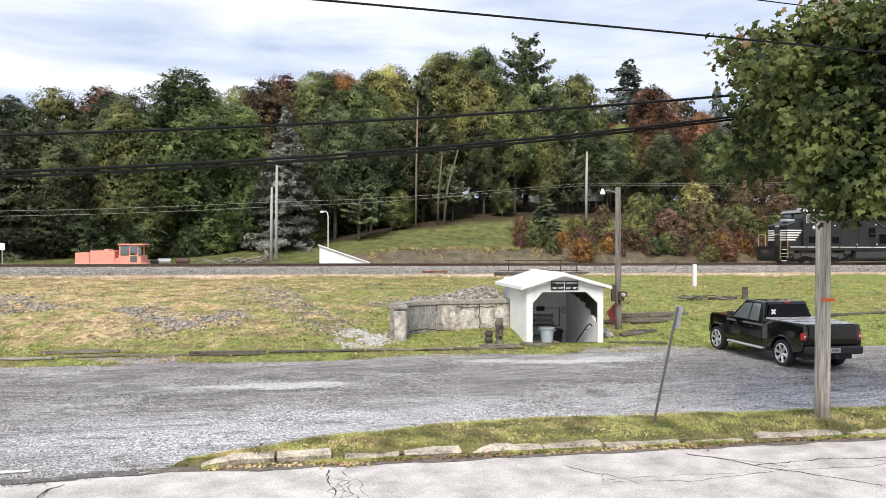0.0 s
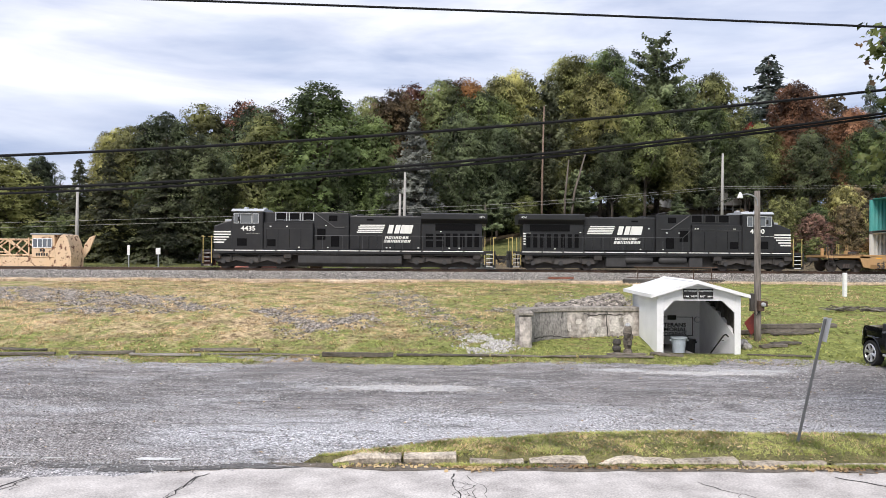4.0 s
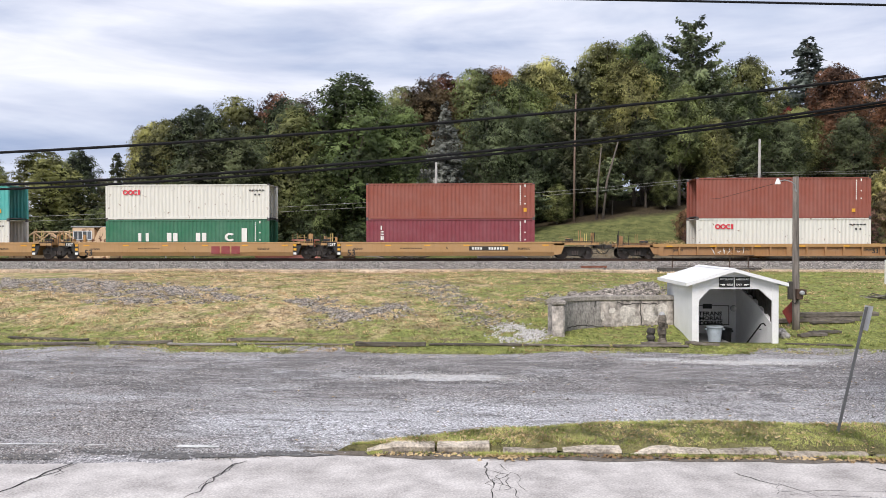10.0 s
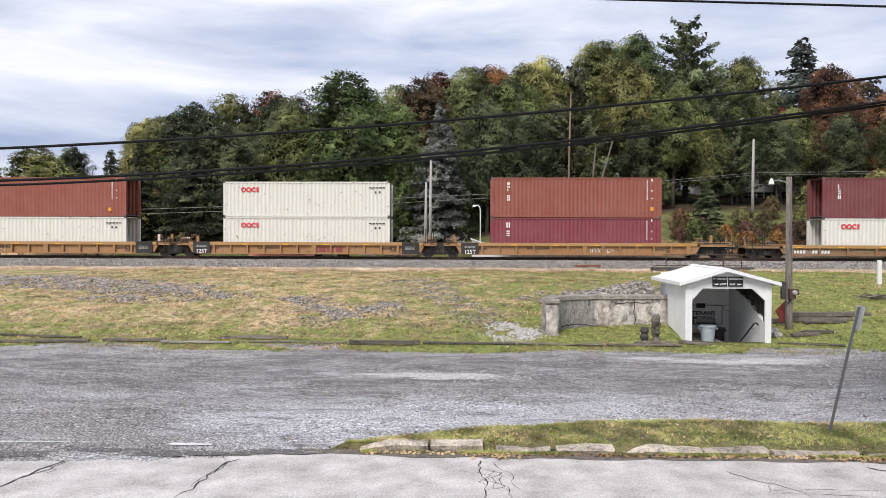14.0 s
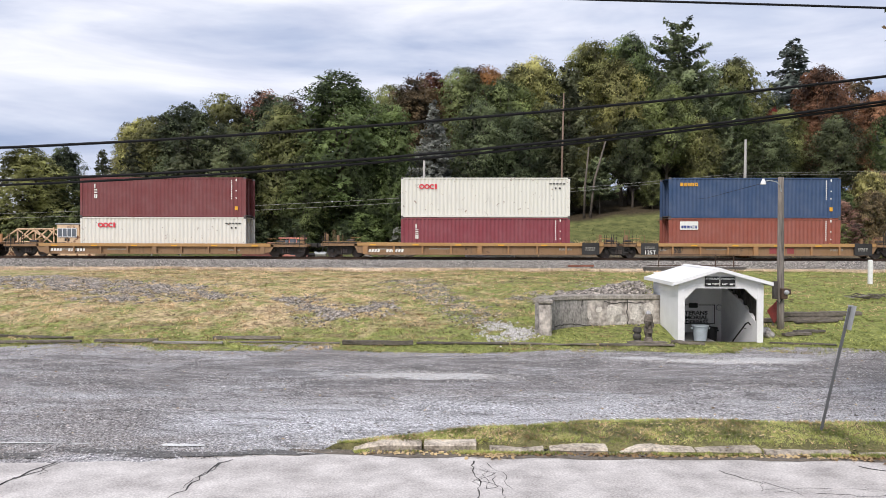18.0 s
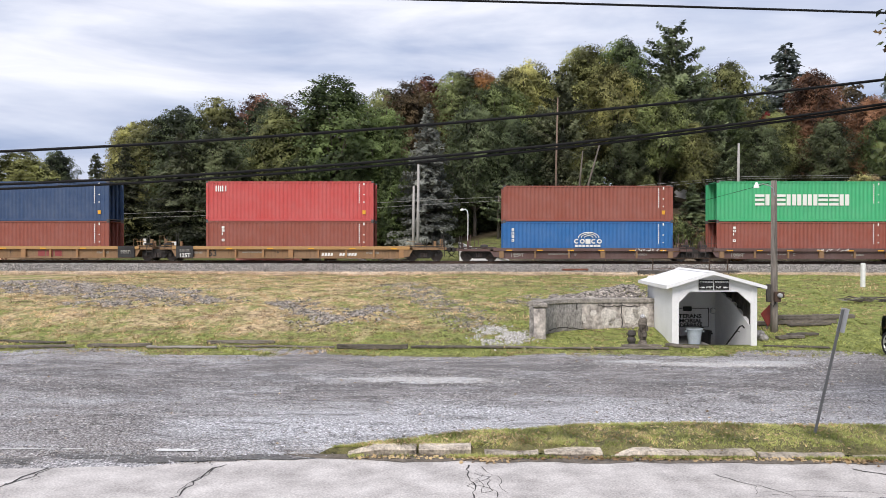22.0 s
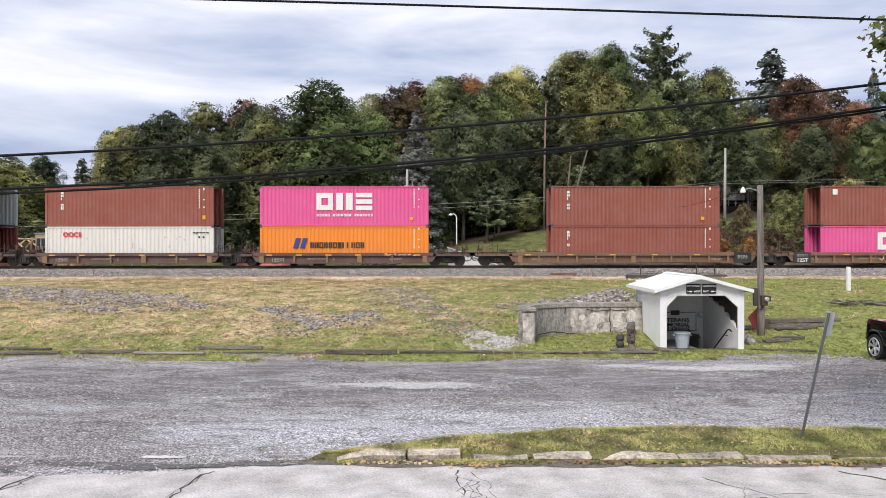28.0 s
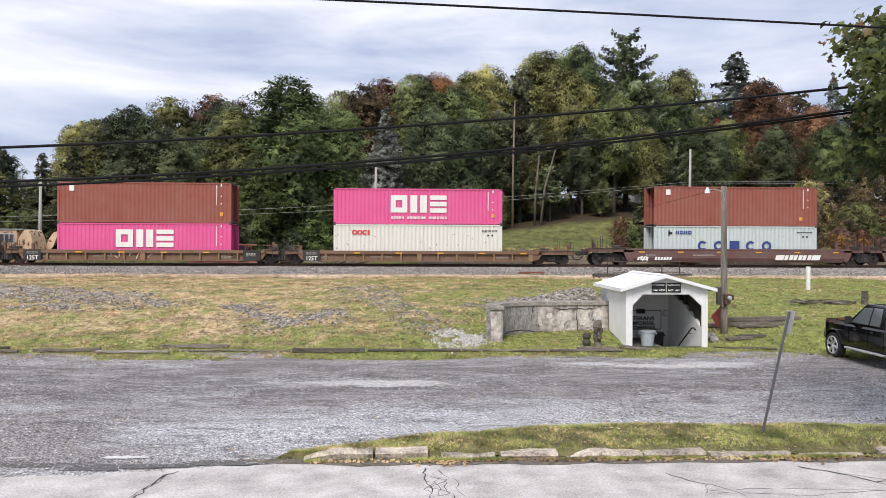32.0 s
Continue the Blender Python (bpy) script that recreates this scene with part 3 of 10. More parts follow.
for x0, x1, top, lean in ((-1.74, -0.62, 0.20, 0.06), (-0.58, 0.28, 0.21, 0.0), (0.5, 1.38, 0.05, 0.0), (1.48, 2.42, 0.10, 0.0), (2.5, 3.83, 0.095, 0.01), (3.86, 4.9, 0.085, 0.0), (4.98, 6.35, 0.02, 0.0),
                          (6.5, 7.6, 0.01, 0.0), (7.88, 9.56, 0.09, 0.0), (9.75, 11.2, 0.05, 0.0), (11.3, 13.0, 0.08, 0.0), (13.1, 15.0, 0.07, 0.0), (15.1, 17.2, 0.08, 0.0)):
    bm = bmesh.new()
    n = max(3, int((x1 - x0) / 0.2))
    for k in range(n + 1):
        x = x0 + (x1 - x0) * k / n
        drop = 0.09 * max(0, 1 - k / (n * 0.35)) if lean else 0
        j = [crack_rng.uniform(-0.02, 0.02) for _ in range(4)]
        ring = [bm.verts.new(p) for p in ((x, 12.01 + j[0], -0.16), (x, 11.915 + j[1], top * 0.5 - drop - 0.03), (x, 11.945 + j[1], top * 0.5 - drop + 0.008 + j[3]), (x, 12.16 + j[2], top * 0.5 - drop + 0.02 + j[3] * 0.6), (x, 12.21, -0.16))]
        if k:
            for q in range(5):
                bm.faces.new((prev[q], prev[(q + 1) % 5], ring[(q + 1) % 5], ring[q]))
        else:
            bm.faces.new(ring[::-1])
        prev = ring
    bm.faces.new(prev)
    tagged(part("kerb_stone", bm, KERB, smooth=False), "weathered chipped kerb stone half sunk in grass", "kerb stone", "kerb stones along the street")


def island_far(x):
    return np.interp(x, [-2.3, -1.7, -0.98, 0.6, 3.35, 6.7, 10.3, 14, 60], [12.05, 12.1, 12.6, 13.35, 14.07, 13.95, 13.8, 13.9, 13.9])


def island_z(x, y):
    f = np.clip((y - 12.02) / np.maximum(island_far(x) - 12.02, 0.05), 0, 1)
    edge = smooth(0, 0.12, f) * (1 - smooth(0.75, 1.0, f))
    return -0.05 + edge * 0.11 + 0.05 * np.minimum(1, np.maximum(0, (x + 2.3) / 2)) + 0.015 * np.sin(x * 2.3 + y * 3)


ISLAND = surface("island_turf", (0.04, 0.04, 0.018), (0.24, 0.22, 0.09), 2.6, 22, 0.95, bump=0.9, bump_depth=0.04)
ix, fy = np.arange(-2.3, 60.1, 0.25), np.linspace(0, 1, 12)
IX, FY = np.meshgrid(ix, fy)
IY = 12.0 + FY * (island_far(IX) + 0.06 * np.sin(IX * 3.1) - 12.0)
iv = np.stack([IX, IY, np.where(FY > 0.97, -0.05, island_z(IX, IY))], -1).reshape(-1, 3)
idx = np.arange(len(ix) * len(fy)).reshape(len(fy), len(ix))
tagged(arrays("grass_verge", iv, np.stack([idx[:-1, :-1], idx[:-1, 1:], idx[1:, 1:], idx[1:, :-1]], -1).reshape(-1, 4), ISLAND, smooth=True), "narrow grass verge between kerb and parking lot", "verge", kind="structure")
# worn white stall lines on the lot
LINE = surface("worn_line_paint", (0.42, 0.42, 0.41), (0.80, 0.80, 0.78), 6, 40, 0.85, bump=0.3)
for x0, x1, y, w in ((-9.2, -6.7, 12.13, 0.035), (-6.55, -6.2, 12.12, 0.03), (-5.0, -4.25, 12.08, 0.07), (-2.2, -1.75, 12.3, 0.04), (-13.0, -10.5, 12.15, 0.04)):
    bm = bmesh.new()
    n = 8
    prev = None
    for k in range(n + 1):
        x = x0 + (x1 - x0) * k / n
        ww = w * crack_rng.uniform(0.5, 1.1) * (0.3 if k in (0, n) else 1)
        cur = [bm.verts.new((x, y + ww, float(lot_z(x, y + ww)) + 0.014)), bm.verts.new((x, y - ww, float(lot_z(x, y - ww)) + 0.014))]
        if prev:
            bm.faces.new((prev[0], prev[1], cur[1], cur[0]))
        prev = cur
    tagged(part("stall_line", bm, LINE), "worn white painted line on asphalt", "road marking", kind="structure")
# pale gravel spots on the lot
PALE = surface("pale_gravel", (0.17, 0.17, 0.172), (0.74, 0.74, 0.745), 16, 45, 0.95, bump=0.8, bump_depth=0.012)
for cx, cy, rx, ry in ((-0.75, 18.4, 1.75, 0.42), (7.6, 20.9, 1.9, 0.28), (5.2, 21.2, 0.7, 0.2), (9.0, 21.3, 1.2, 0.22)):
    bm = bmesh.new()
    ring, mid = [], []
    for k in range(40):
        a = k * math.tau / 40
        r = 1 + 0.16 * math.sin(3 * a + cx) + 0.1 * math.sin(7 * a) + crack_rng.uniform(-0.2, 0.2)
        x, y = cx + rx * r * math.cos(a), cy + ry * r * math.sin(a)
        ring.append(bm.verts.new((x, y, float(lot_z(x, y)) + 0.005)))
        x, y = cx + rx * 0.6 * math.cos(a), cy + ry * 0.6 * math.sin(a)
        mid.append(bm.verts.new((x, y, float(lot_z(x, y)) + 0.012)))
    for k in range(40):
        bm.faces.new((ring[k], ring[(k + 1) % 40], mid[(k + 1) % 40], mid[k]))
    bm.faces.new(mid)
    tagged(part("gravel_patch", bm, PALE), "pale patch of loose gravel on the lot", "gravel", kind="structure")

# ---- track ----
BALLAST = surface("ballast_stone", (0.12, 0.11, 0.10), (0.70, 0.66, 0.61), 9, 22, 0.95, bump=1.0, bump_depth=0.08, per_island=0.6)
RAIL_STEEL = surface("rail_steel", (0.055, 0.035, 0.026), (0.14, 0.09, 0.065), 3, 40, 0.7, 0.3, bump=0.3, streak=(0.2, 1, 1))
RAIL_HEAD = surface("rail_head", (0.35, 0.34, 0.33), (0.55, 0.54, 0.52), 3, 30, 0.3, 0.9, bump=0.05)
TIE = surface("creosote_tie", (0.045, 0.036, 0.028), (0.14, 0.115, 0.09), 3, 40, 0.95, bump=0.6, streak=(1, 0.2, 1), per_piece=0.25)
bm = bmesh.new()
prof = [(50.15, 1.18), (51.9, 1.80), (52.4, 1.88), (55.9, 1.88), (57.2, 1.5)]
prev = None
for k in range(281):
    x = -140 + k
    cur = [bm.verts.new((x, y + crack_rng.uniform(-0.08, 0.08), z + crack_rng.uniform(-0.025, 0.025))) for y, z in prof]
    if prev:
        for q in range(len(prof) - 1):
            bm.faces.new((prev[q], cur[q], cur[q + 1], prev[q + 1]))
    prev = cur
tagged(part("track_bed", bm, BALLAST), "grey crushed-stone ballast bed under the rails", "track bed", kind="structure")


def stones(name, label, xs, ys, zs, sizes, material, seed, category="stones"):
    """Many loose stones as squashed eight-sided lumps in one mesh."""
    r = np.random.default_rng(seed)
    n = len(xs)
    base = np.array([(1, 0, 0), (0, 1, 0), (-1, 0, 0), (0, -1, 0), (0, 0, 0.7), (0, 0, -0.6)])
    v = base[None] * (1 + r.uniform(-0.35, 0.35, (n, 6, 1))) * sizes[:, None, None]
    a = r.uniform(0, math.tau, n)
    c, s = np.cos(a)[:, None], np.sin(a)[:, None]
    tilt = r.uniform(-0.5, 0.5, (n, 1))
    v[:, :, 2] += tilt * v[:, :, 0]
    x, y = v[:, :, 0] * c - v[:, :, 1] * s, v[:, :, 0] * s + v[:, :, 1] * c
    v = np.stack([x + xs[:, None], y + ys[:, None], v[:, :, 2] + zs[:, None]], -1)
    f = np.array([(0, 1, 4), (1, 2, 4), (2, 3, 4), (3, 0, 4), (1, 0, 5), (2, 1, 5), (3, 2, 5), (0, 3, 5)])
    faces = (f[None] + 6 * np.arange(n)[:, None, None]).reshape(-1, 3)
    return tagged(arrays(name, v.reshape(-1, 3), faces, material), label, category, kind="stuff")


r0 = np.random.default_rng(8)
n = 26000
bxs, bys = r0.uniform(-46, 52, n), np.clip(50.0 + 2.9 * r0.beta(1.1, 1.0, n), 49.6, 53)
bzs = np.interp(bys, [49.6, 50.15, 51.9, 52.4, 53], [1.30, 1.32, 1.80, 1.88, 1.88]) + 0.015
stones("ballast", "loose grey ballast stones on the track shoulder", bxs, bys, bzs, r0.uniform(0.025, 0.075, n), BALLAST, 3)
track = thing("railway_track", "steel railway track on creosoted ties", "railway track", m=pose(0, TRACK_Y, 0))
tagged(track, kind="structure")
for s in (-1, 1):
    bm = bmesh.new()
    y = s * 0.755
    prism(bm, [(y - 0.07, 1.915), (y + 0.07, 1.915), (y + 0.07, 1.935), (y + 0.012, 1.95), (y + 0.012, 2.06), (y + 0.036, 2.07), (y + 0.036, 2.097), (y - 0.036, 2.097), (y - 0.036, 2.07), (y - 0.012, 2.06), (y - 0.012, 1.95), (y - 0.07, 1.935)], "x", -140, 140)
    part("rail", bm, RAIL_STEEL, track)
    part("rail_head", boxes((-140, 140, y - 0.03, y + 0.03, 2.097, 2.10)), RAIL_HEAD, track, "polished running surface")
tie_mesh = None
for k in range(170):
    if tie_mesh is None:
        o = part("tie", bevelled(boxes((-0.115, 0.115, -1.3, 1.3, 1.76, 1.915)), 0.012), TIE, track)
        tie_mesh = o.data
    else:
        o = new("tie", tie_mesh)
        o.parent = track
    o.location = (-46 + k * 0.58, 0, 0)
RUSTY = surface("rusty_scrap", (0.12, 0.045, 0.03), (0.30, 0.12, 0.075), 4, 30, 0.9, bump=0.5)
part("dropped_tie", bevelled(boxes((-0.9, 0.9, -0.1, 0.1, 0, 0.14)), 0.02), RUSTY, None).matrix_basis = pose(8.4, 50.9, 1.52, 0, 0, 5)
tagged(bpy.data.objects["dropped_tie"], "rusty brown tie scrap lying on ballast", "timber")
# trampled straw at the foot of the ballast
STRAW = surface("straw_strip", (0.52, 0.43, 0.31), (0.92, 0.83, 0.67), 3, 24, 0.95, bump=0.9, bump_depth=0.03)
bm = bmesh.new()
prev = None
for k in range(420):
    x = -50 + k * 0.25
    w = 0.55 + 0.22 * math.sin(x * 0.7) + 0.15 * math.sin(x * 2.3) + crack_rng.uniform(-0.12, 0.12)
    cur = [bm.verts.new((x, 50.35, 1.42)), bm.verts.new((x, 50.0 - w * 0.4, 1.38)), bm.verts.new((x, 50.0 - w, float(ground_z(x, 50.0 - w)) - 0.01))]
    if prev:
        for q in range(2):
            bm.faces.new((prev[q], cur[q], cur[q + 1], prev[q + 1]))
    prev = cur
tagged(part("straw_strip", bm, STRAW, smooth=True), "pale trampled straw along the foot of the ballast", "straw", kind="structure")
# second set of rails where the work machines stand
siding = tagged(thing("siding_track", "rusty siding track half buried in weeds", "railway track", m=pose(0, 60.0, 0)), kind="structure")
for s in (-1, 1):
    part("rail", boxes((-90, -8, s * 0.755 - 0.035, s * 0.755 + 0.035, 1.62, 1.80)), RAIL_STEEL, siding)

# ---- rubble and gravel in the bank ----
RUBBLE = surface("rubble", (0.035, 0.03, 0.026), (0.54, 0.485, 0.43), 6, 30, 0.95, bump=0.8, bump_depth=0.03, per_island=0.75)


def patch(cx, cy, rx, ry, n, seed, lo=0.013, hi=0.052, name="rubble", label="grey rubble stones breaking through the grass bank", material=None):
    r = np.random.default_rng(seed)
    a, d = r.uniform(0, math.tau, n), np.sqrt(r.random(n))
    wob = 1 + 0.3 * np.sin(a * 3 + cx) + 0.2 * np.sin(a * 5 + cy)
    xs, ys = cx + np.cos(a) * d * rx * wob + r.normal(size=n) * 0.22, cy + np.sin(a) * d * ry * wob + r.normal(size=n) * 0.4
    thin = np.sin(xs * 3.1 + cy) * np.sin(ys * 2.2 + cx) + 0.7 * np.sin(xs * 6.7) * np.sin(ys * 4.9) + r.normal(size=n) * 0.35 - 0.8 * d * d > -0.5
    xs, ys, n = xs[thin], ys[thin], int(thin.sum())
    stones(name, label, xs, ys, ground_z(xs, ys) + 0.01, r.uniform(lo, hi, n), material or RUBBLE, seed)


for q, (cx, cy, rx, ry) in enumerate(((-24.5, 39.3, 3.0, 2.0), (-21.0, 37.1, 2.5, 2.0), (-18.6, 36.3, 2.0, 1.6), (-16.0, 35.3, 2.0, 1.8), (-14.0, 35.2, 1.6, 1.5), (-15.1, 32.3, 1.7, 1.0), (-11.6, 33.1, 1.4, 1.2),
                                     (-7.2, 32.3, 0.9, 1.1), (-5.9, 29.9, 0.8, 1.3), (-4.8, 28.4, 0.75, 0.9), (-4.1, 29.3, 0.8, 1.0), (-3.3, 30.3, 0.7, 1.1), (-2.7, 38.0, 1.0, 1.8), (-1.6, 35.1, 0.9, 1.9),
                                     (-0.8, 32.5, 0.85, 1.9), (0.1, 29.8, 0.8, 1.6), (0.7, 27.8, 0.7, 1.1), (5.6, 31.6, 2.2, 3.0), (8.3, 34.6, 2.2, 2.4))):
    spill = -3 < cx < 1
    patch(cx, cy, rx * (1.5 if spill else 1.15), ry * 1.1, int(rx * ry * (480 if spill else 720 if cy < 34 or cx > 3 or cx < -13 else 600)) + 160, 20 + q, 0.015, 0.06 if spill else 0.08)
HEAP = surface("white_gravel", (0.22, 0.21, 0.20), (0.78, 0.75, 0.72), 10, 45, 0.95, bump=0.8, bump_depth=0.012, per_island=0.3)
patch(1.65, 25.8, 0.85, 1.0, 2200, 60, 0.02, 0.055, "gravel_heap", "pale gravel washed down beside the retaining wall", HEAP)
patch(2.0, 24.9, 0.7, 0.5, 500, 61, 0.02, 0.045, "gravel_heap", "pale gravel washed down beside the retaining wall", HEAP)

# ---- timbers along the lot and in the bank ----
OLD_WOOD = surface("weathered_timber", (0.055, 0.047, 0.038), (0.235, 0.205, 0.17), 2.2, 24, 0.95, bump=0.9, bump_depth=0.025, streak=(0.25, 1, 1), per_piece=0.35)
PALE_WOOD = surface("bleached_timber", (0.16, 0.145, 0.125), (0.40, 0.37, 0.33), 2.2, 24, 0.95, bump=0.8, bump_depth=0.02, streak=(0.25, 1, 1))


def timber(x0, y0, x1, y1, hgt=0.14, wid=0.16, material=None, dz=0.0, roll=0.0, label="weathered landscape timber lying along the lot edge"):
    r = random.Random(int((x0 * 13 + y0 * 7) * 10))
    ln = math.hypot(x1 - x0, y1 - y0)
    bm = bmesh.new()
    n = 7
    prev = None
    for k in range(n + 1):
        x = -ln / 2 + ln * k / n
        j = [r.uniform(-0.016, 0.016) for _ in range(8)]
        sway = 0.016 * math.sin(k * 0.8 + x0)
        j = [v + (sway if q % 2 == 0 else 0.25 * sway) for q, v in enumerate(j)]
        ring = [bm.verts.new(p) for p in ((x, -wid / 2 + j[0], j[1]), (x, wid / 2 + j[2], j[3]), (x, wid / 2 + j[4], hgt + j[5]), (x, -wid / 2 + j[6], hgt + j[7]))]
        if prev:
            for q in range(4):
                bm.faces.new((prev[q], prev[(q + 1) % 4], ring[(q + 1) % 4], ring[q]))
        else:
            bm.faces.new(ring[::-1])
        prev = ring
    bm.faces.new(prev)
    bmesh.ops.bevel(bm, geom=bm.edges[:], offset=0.012, segments=1, affect="EDGES", clamp_overlap=True)
    ob = part("timber", bm, material or OLD_WOOD)
    za, zb = float(ground_z(x0, y0)), float(ground_z(x1, y1))
    ob.matrix_basis = pose((x0 + x1) / 2, (y0 + y1) / 2, (za + zb) / 2 + 0.02 + dz, roll, -math.degrees(math.atan2(zb - za, ln)), math.degrees(math.atan2(y1 - y0, x1 - x0)))
    return tagged(ob, label, "timber", "timbers along the lot")


for x0, y0, x1, y1, h, mat in ((-20.5, 23.2, -16.9, 23.25, 0.13, None), (-16.7, 23.3, -12.4, 23.6, 0.13, None), (-12.0, 23.75, -10.0, 23.95, 0.14, None), (-10.0, 23.6, -7.7, 23.5, 0.10, PALE_WOOD), (-8.4, 24.75, -6.1, 24.7, 0.15, None),
                               (-7.6, 23.9, -3.9, 23.75, 0.06, None), (-3.8, 23.6, -1.5, 23.5, 0.19, None), (-1.4, 23.75, 1.6, 23.7, 0.10, None), (1.65, 23.68, 4.4, 23.6, 0.08, None), (4.5, 23.62, 6.9, 23.62, 0.09, None),
                               (5.5, 24.05, 6.8, 24.1, 0.12, None), (7.0, 24.3, 8.0, 23.95, 0.12, None), (10.3, 24.5, 12.2, 23.9, 0.06, None), (-16.0, 24.6, -13.2, 24.55, 0.10, None)):
    timber(x0, y0, x1, y1, h * 0.68, 0.17, mat)
for x0, y0, x1, y1, dz, hg in ((11.5, 28.0, 14.6, 28.25, 0.0, 0.17), (11.9, 28.06, 15.3, 28.24, 0.19, 0.15), (12.6, 27.7, 14.2, 27.85, 0.0, 0.08), (11.3, 25.75, 12.3, 25.95, 0.0, 0.1), (11.9, 26.2, 13.0, 26.4, 0.0, 0.09)):
    timber(x0, y0, x1, y1, hg, 0.24, None, dz, 0, "old dark railway tie lying in the grass bank")
for x0, y0, x1, y1 in ((18.9, 32.6, 20.5, 33.0), (21.5, 28.2, 25.2, 28.4), (25.5, 28.0, 29.5, 28.2)):
    timber(x0, y0, x1, y1, 0.10, 0.2, None, 0.02, 4, "broken old railway tie in the grass bank")
bm = bmesh.new()
tube(bm, ((0, 0, -0.3), (0.02, 0, 0.3), (0.0, 0.02, 0.62)), [0.16, 0.15, 0.14], 10)
tagged(part("stump_post", bm, OLD_WOOD), "short weathered wooden post in the bank", "post").matrix_basis = pose(20.9, 32.9, float(ground_z(20.9, 32.9)), 0, 3, 0)
# dead branches heaped against the post
stick_rng = random.Random(14)
sticks = thing("brush_pile", "low heap of dark dead branches sunk in the bank grass", "brush pile", m=pose(18.9, 32.7, float(ground_z(18.9, 32.7))))
for k in range(30):
    bm = bmesh.new()
    x0, z0, ln = stick_rng.uniform(-1.7, 1.4), stick_rng.uniform(0.0, 0.16), stick_rng.uniform(0.35, 1.0)
    a = stick_rng.uniform(-0.5, 0.5) + (math.pi if k % 2 else 0)
    tube(bm, ((x0, stick_rng.uniform(-0.4, 0.4), z0), (x0 + ln * 0.5 * math.cos(a), stick_rng.uniform(-0.4, 0.4), z0 + stick_rng.uniform(-0.02, 0.12)), (x0 + ln * math.cos(a), stick_rng.uniform(-0.4, 0.4), z0 + stick_rng.uniform(-0.08, 0.16))), [0.038, 0.026, 0.01], 5)
    part("branch", bm, OLD_WOOD if k % 7 else PALE_WOOD, sticks)

# ---- grass and fallen leaves ----
BLADE_GREEN = foliage("grass_blade", (0.13, 0.165, 0.042), (0.55, 0.60, 0.21), 0.0, glow=0.3, obj=0.0, bough_scale=1.3, own_share=0.5)
BLADE_DRY = foliage("dry_grass_blade", (0.25, 0.18, 0.09), (0.92, 0.73, 0.44), 0.0, glow=0.3, obj=0.0, bough_scale=1.3, own_share=0.5)
BLADE_OLIVE = foliage("half_dry_blade", (0.15, 0.120, 0.053), (0.59, 0.46, 0.235), 0.0, glow=0.3, obj=0.0, bough_scale=1.1, own_share=0.5)
BLADE_STRAW = foliage("bleached_straw", (0.45, 0.36, 0.24), (0.88, 0.76, 0.58), 0.0, glow=0.3, obj=0.0, bough_scale=1.5, own_share=0.5)
BLADE_DEAD = foliage("dead_thatch", (0.085, 0.067, 0.04), (0.42, 0.33, 0.20), 0.0, glow=0.2, obj=0.0, bough_scale=2.0, own_share=0.5)
LITTER = foliage("fallen_leaf", (0.24, 0.16, 0.08), (0.72, 0.58, 0.32), 0.0, glow=0.1, obj=0.0)


def blades(name, label, xs, ys, zs, hgt, wid, material, seed):
    r = np.random.default_rng(seed)
    n = len(xs)
    a = r.uniform(0, math.tau, n)
    h = hgt * r.uniform(0.5, 1.3, n)
    w = wid * r.uniform(0.6, 1.3, n)
    lean = r.normal(size=(n, 2)) * (h * 0.9)[:, None]
    p0 = np.stack([xs - np.cos(a) * w, ys - np.sin(a) * w, zs - 0.01], -1)
    p1 = np.stack([xs + np.cos(a) * w, ys + np.sin(a) * w, zs - 0.01], -1)
    p2 = np.stack([xs + lean[:, 0], ys + lean[:, 1], zs + h], -1)
    v = np.stack([p0, p1, p2], 1).reshape(-1, 3)
    return tagged(arrays(name, v, np.arange(3 * n).reshape(n, 3), material), label, "grass", kind="stuff")


def dryness(x, y):
    """Where the bank is straw-coloured: more to the west and high up, greener at its foot and to the east."""
    v = 0.5 + 0.22 * np.sin(x * 0.9 + 1.3 * np.sin(y * 0.45)) * np.sin(y * 0.62 + 0.8 * np.sin(x * 0.7)) + 0.16 * np.sin(x * 2.3 + y * 1.1) * np.sin(y * 1.9 - x * 0.6)
    for cx, cy, r in ((14.5, 37.0, 2.6), (22.0, 38.5, 3.0), (17.5, 30.5, 1.6), (26.0, 33.0, 2.4), (-1.2, 34.5, 2.2), (0.4, 30.0, 1.6), (-9.0, 31.5, 2.2), (-13.0, 30.5, 2.6), (-6.0, 34.5, 2.0), (-18.0, 33.0, 3.0)):
        v = v + 0.30 * np.exp(-((x - cx) ** 2 + (y - cy) ** 2 * 0.7) / r ** 2)
    return v + 0.16 * (1 - smooth(-4, 10, x)) - 0.34 * (1 - smooth(24.6, 28.4, y)) - 0.24 * smooth(9, 15, x) + 0.35 * smooth(46.5, 49.5, y)


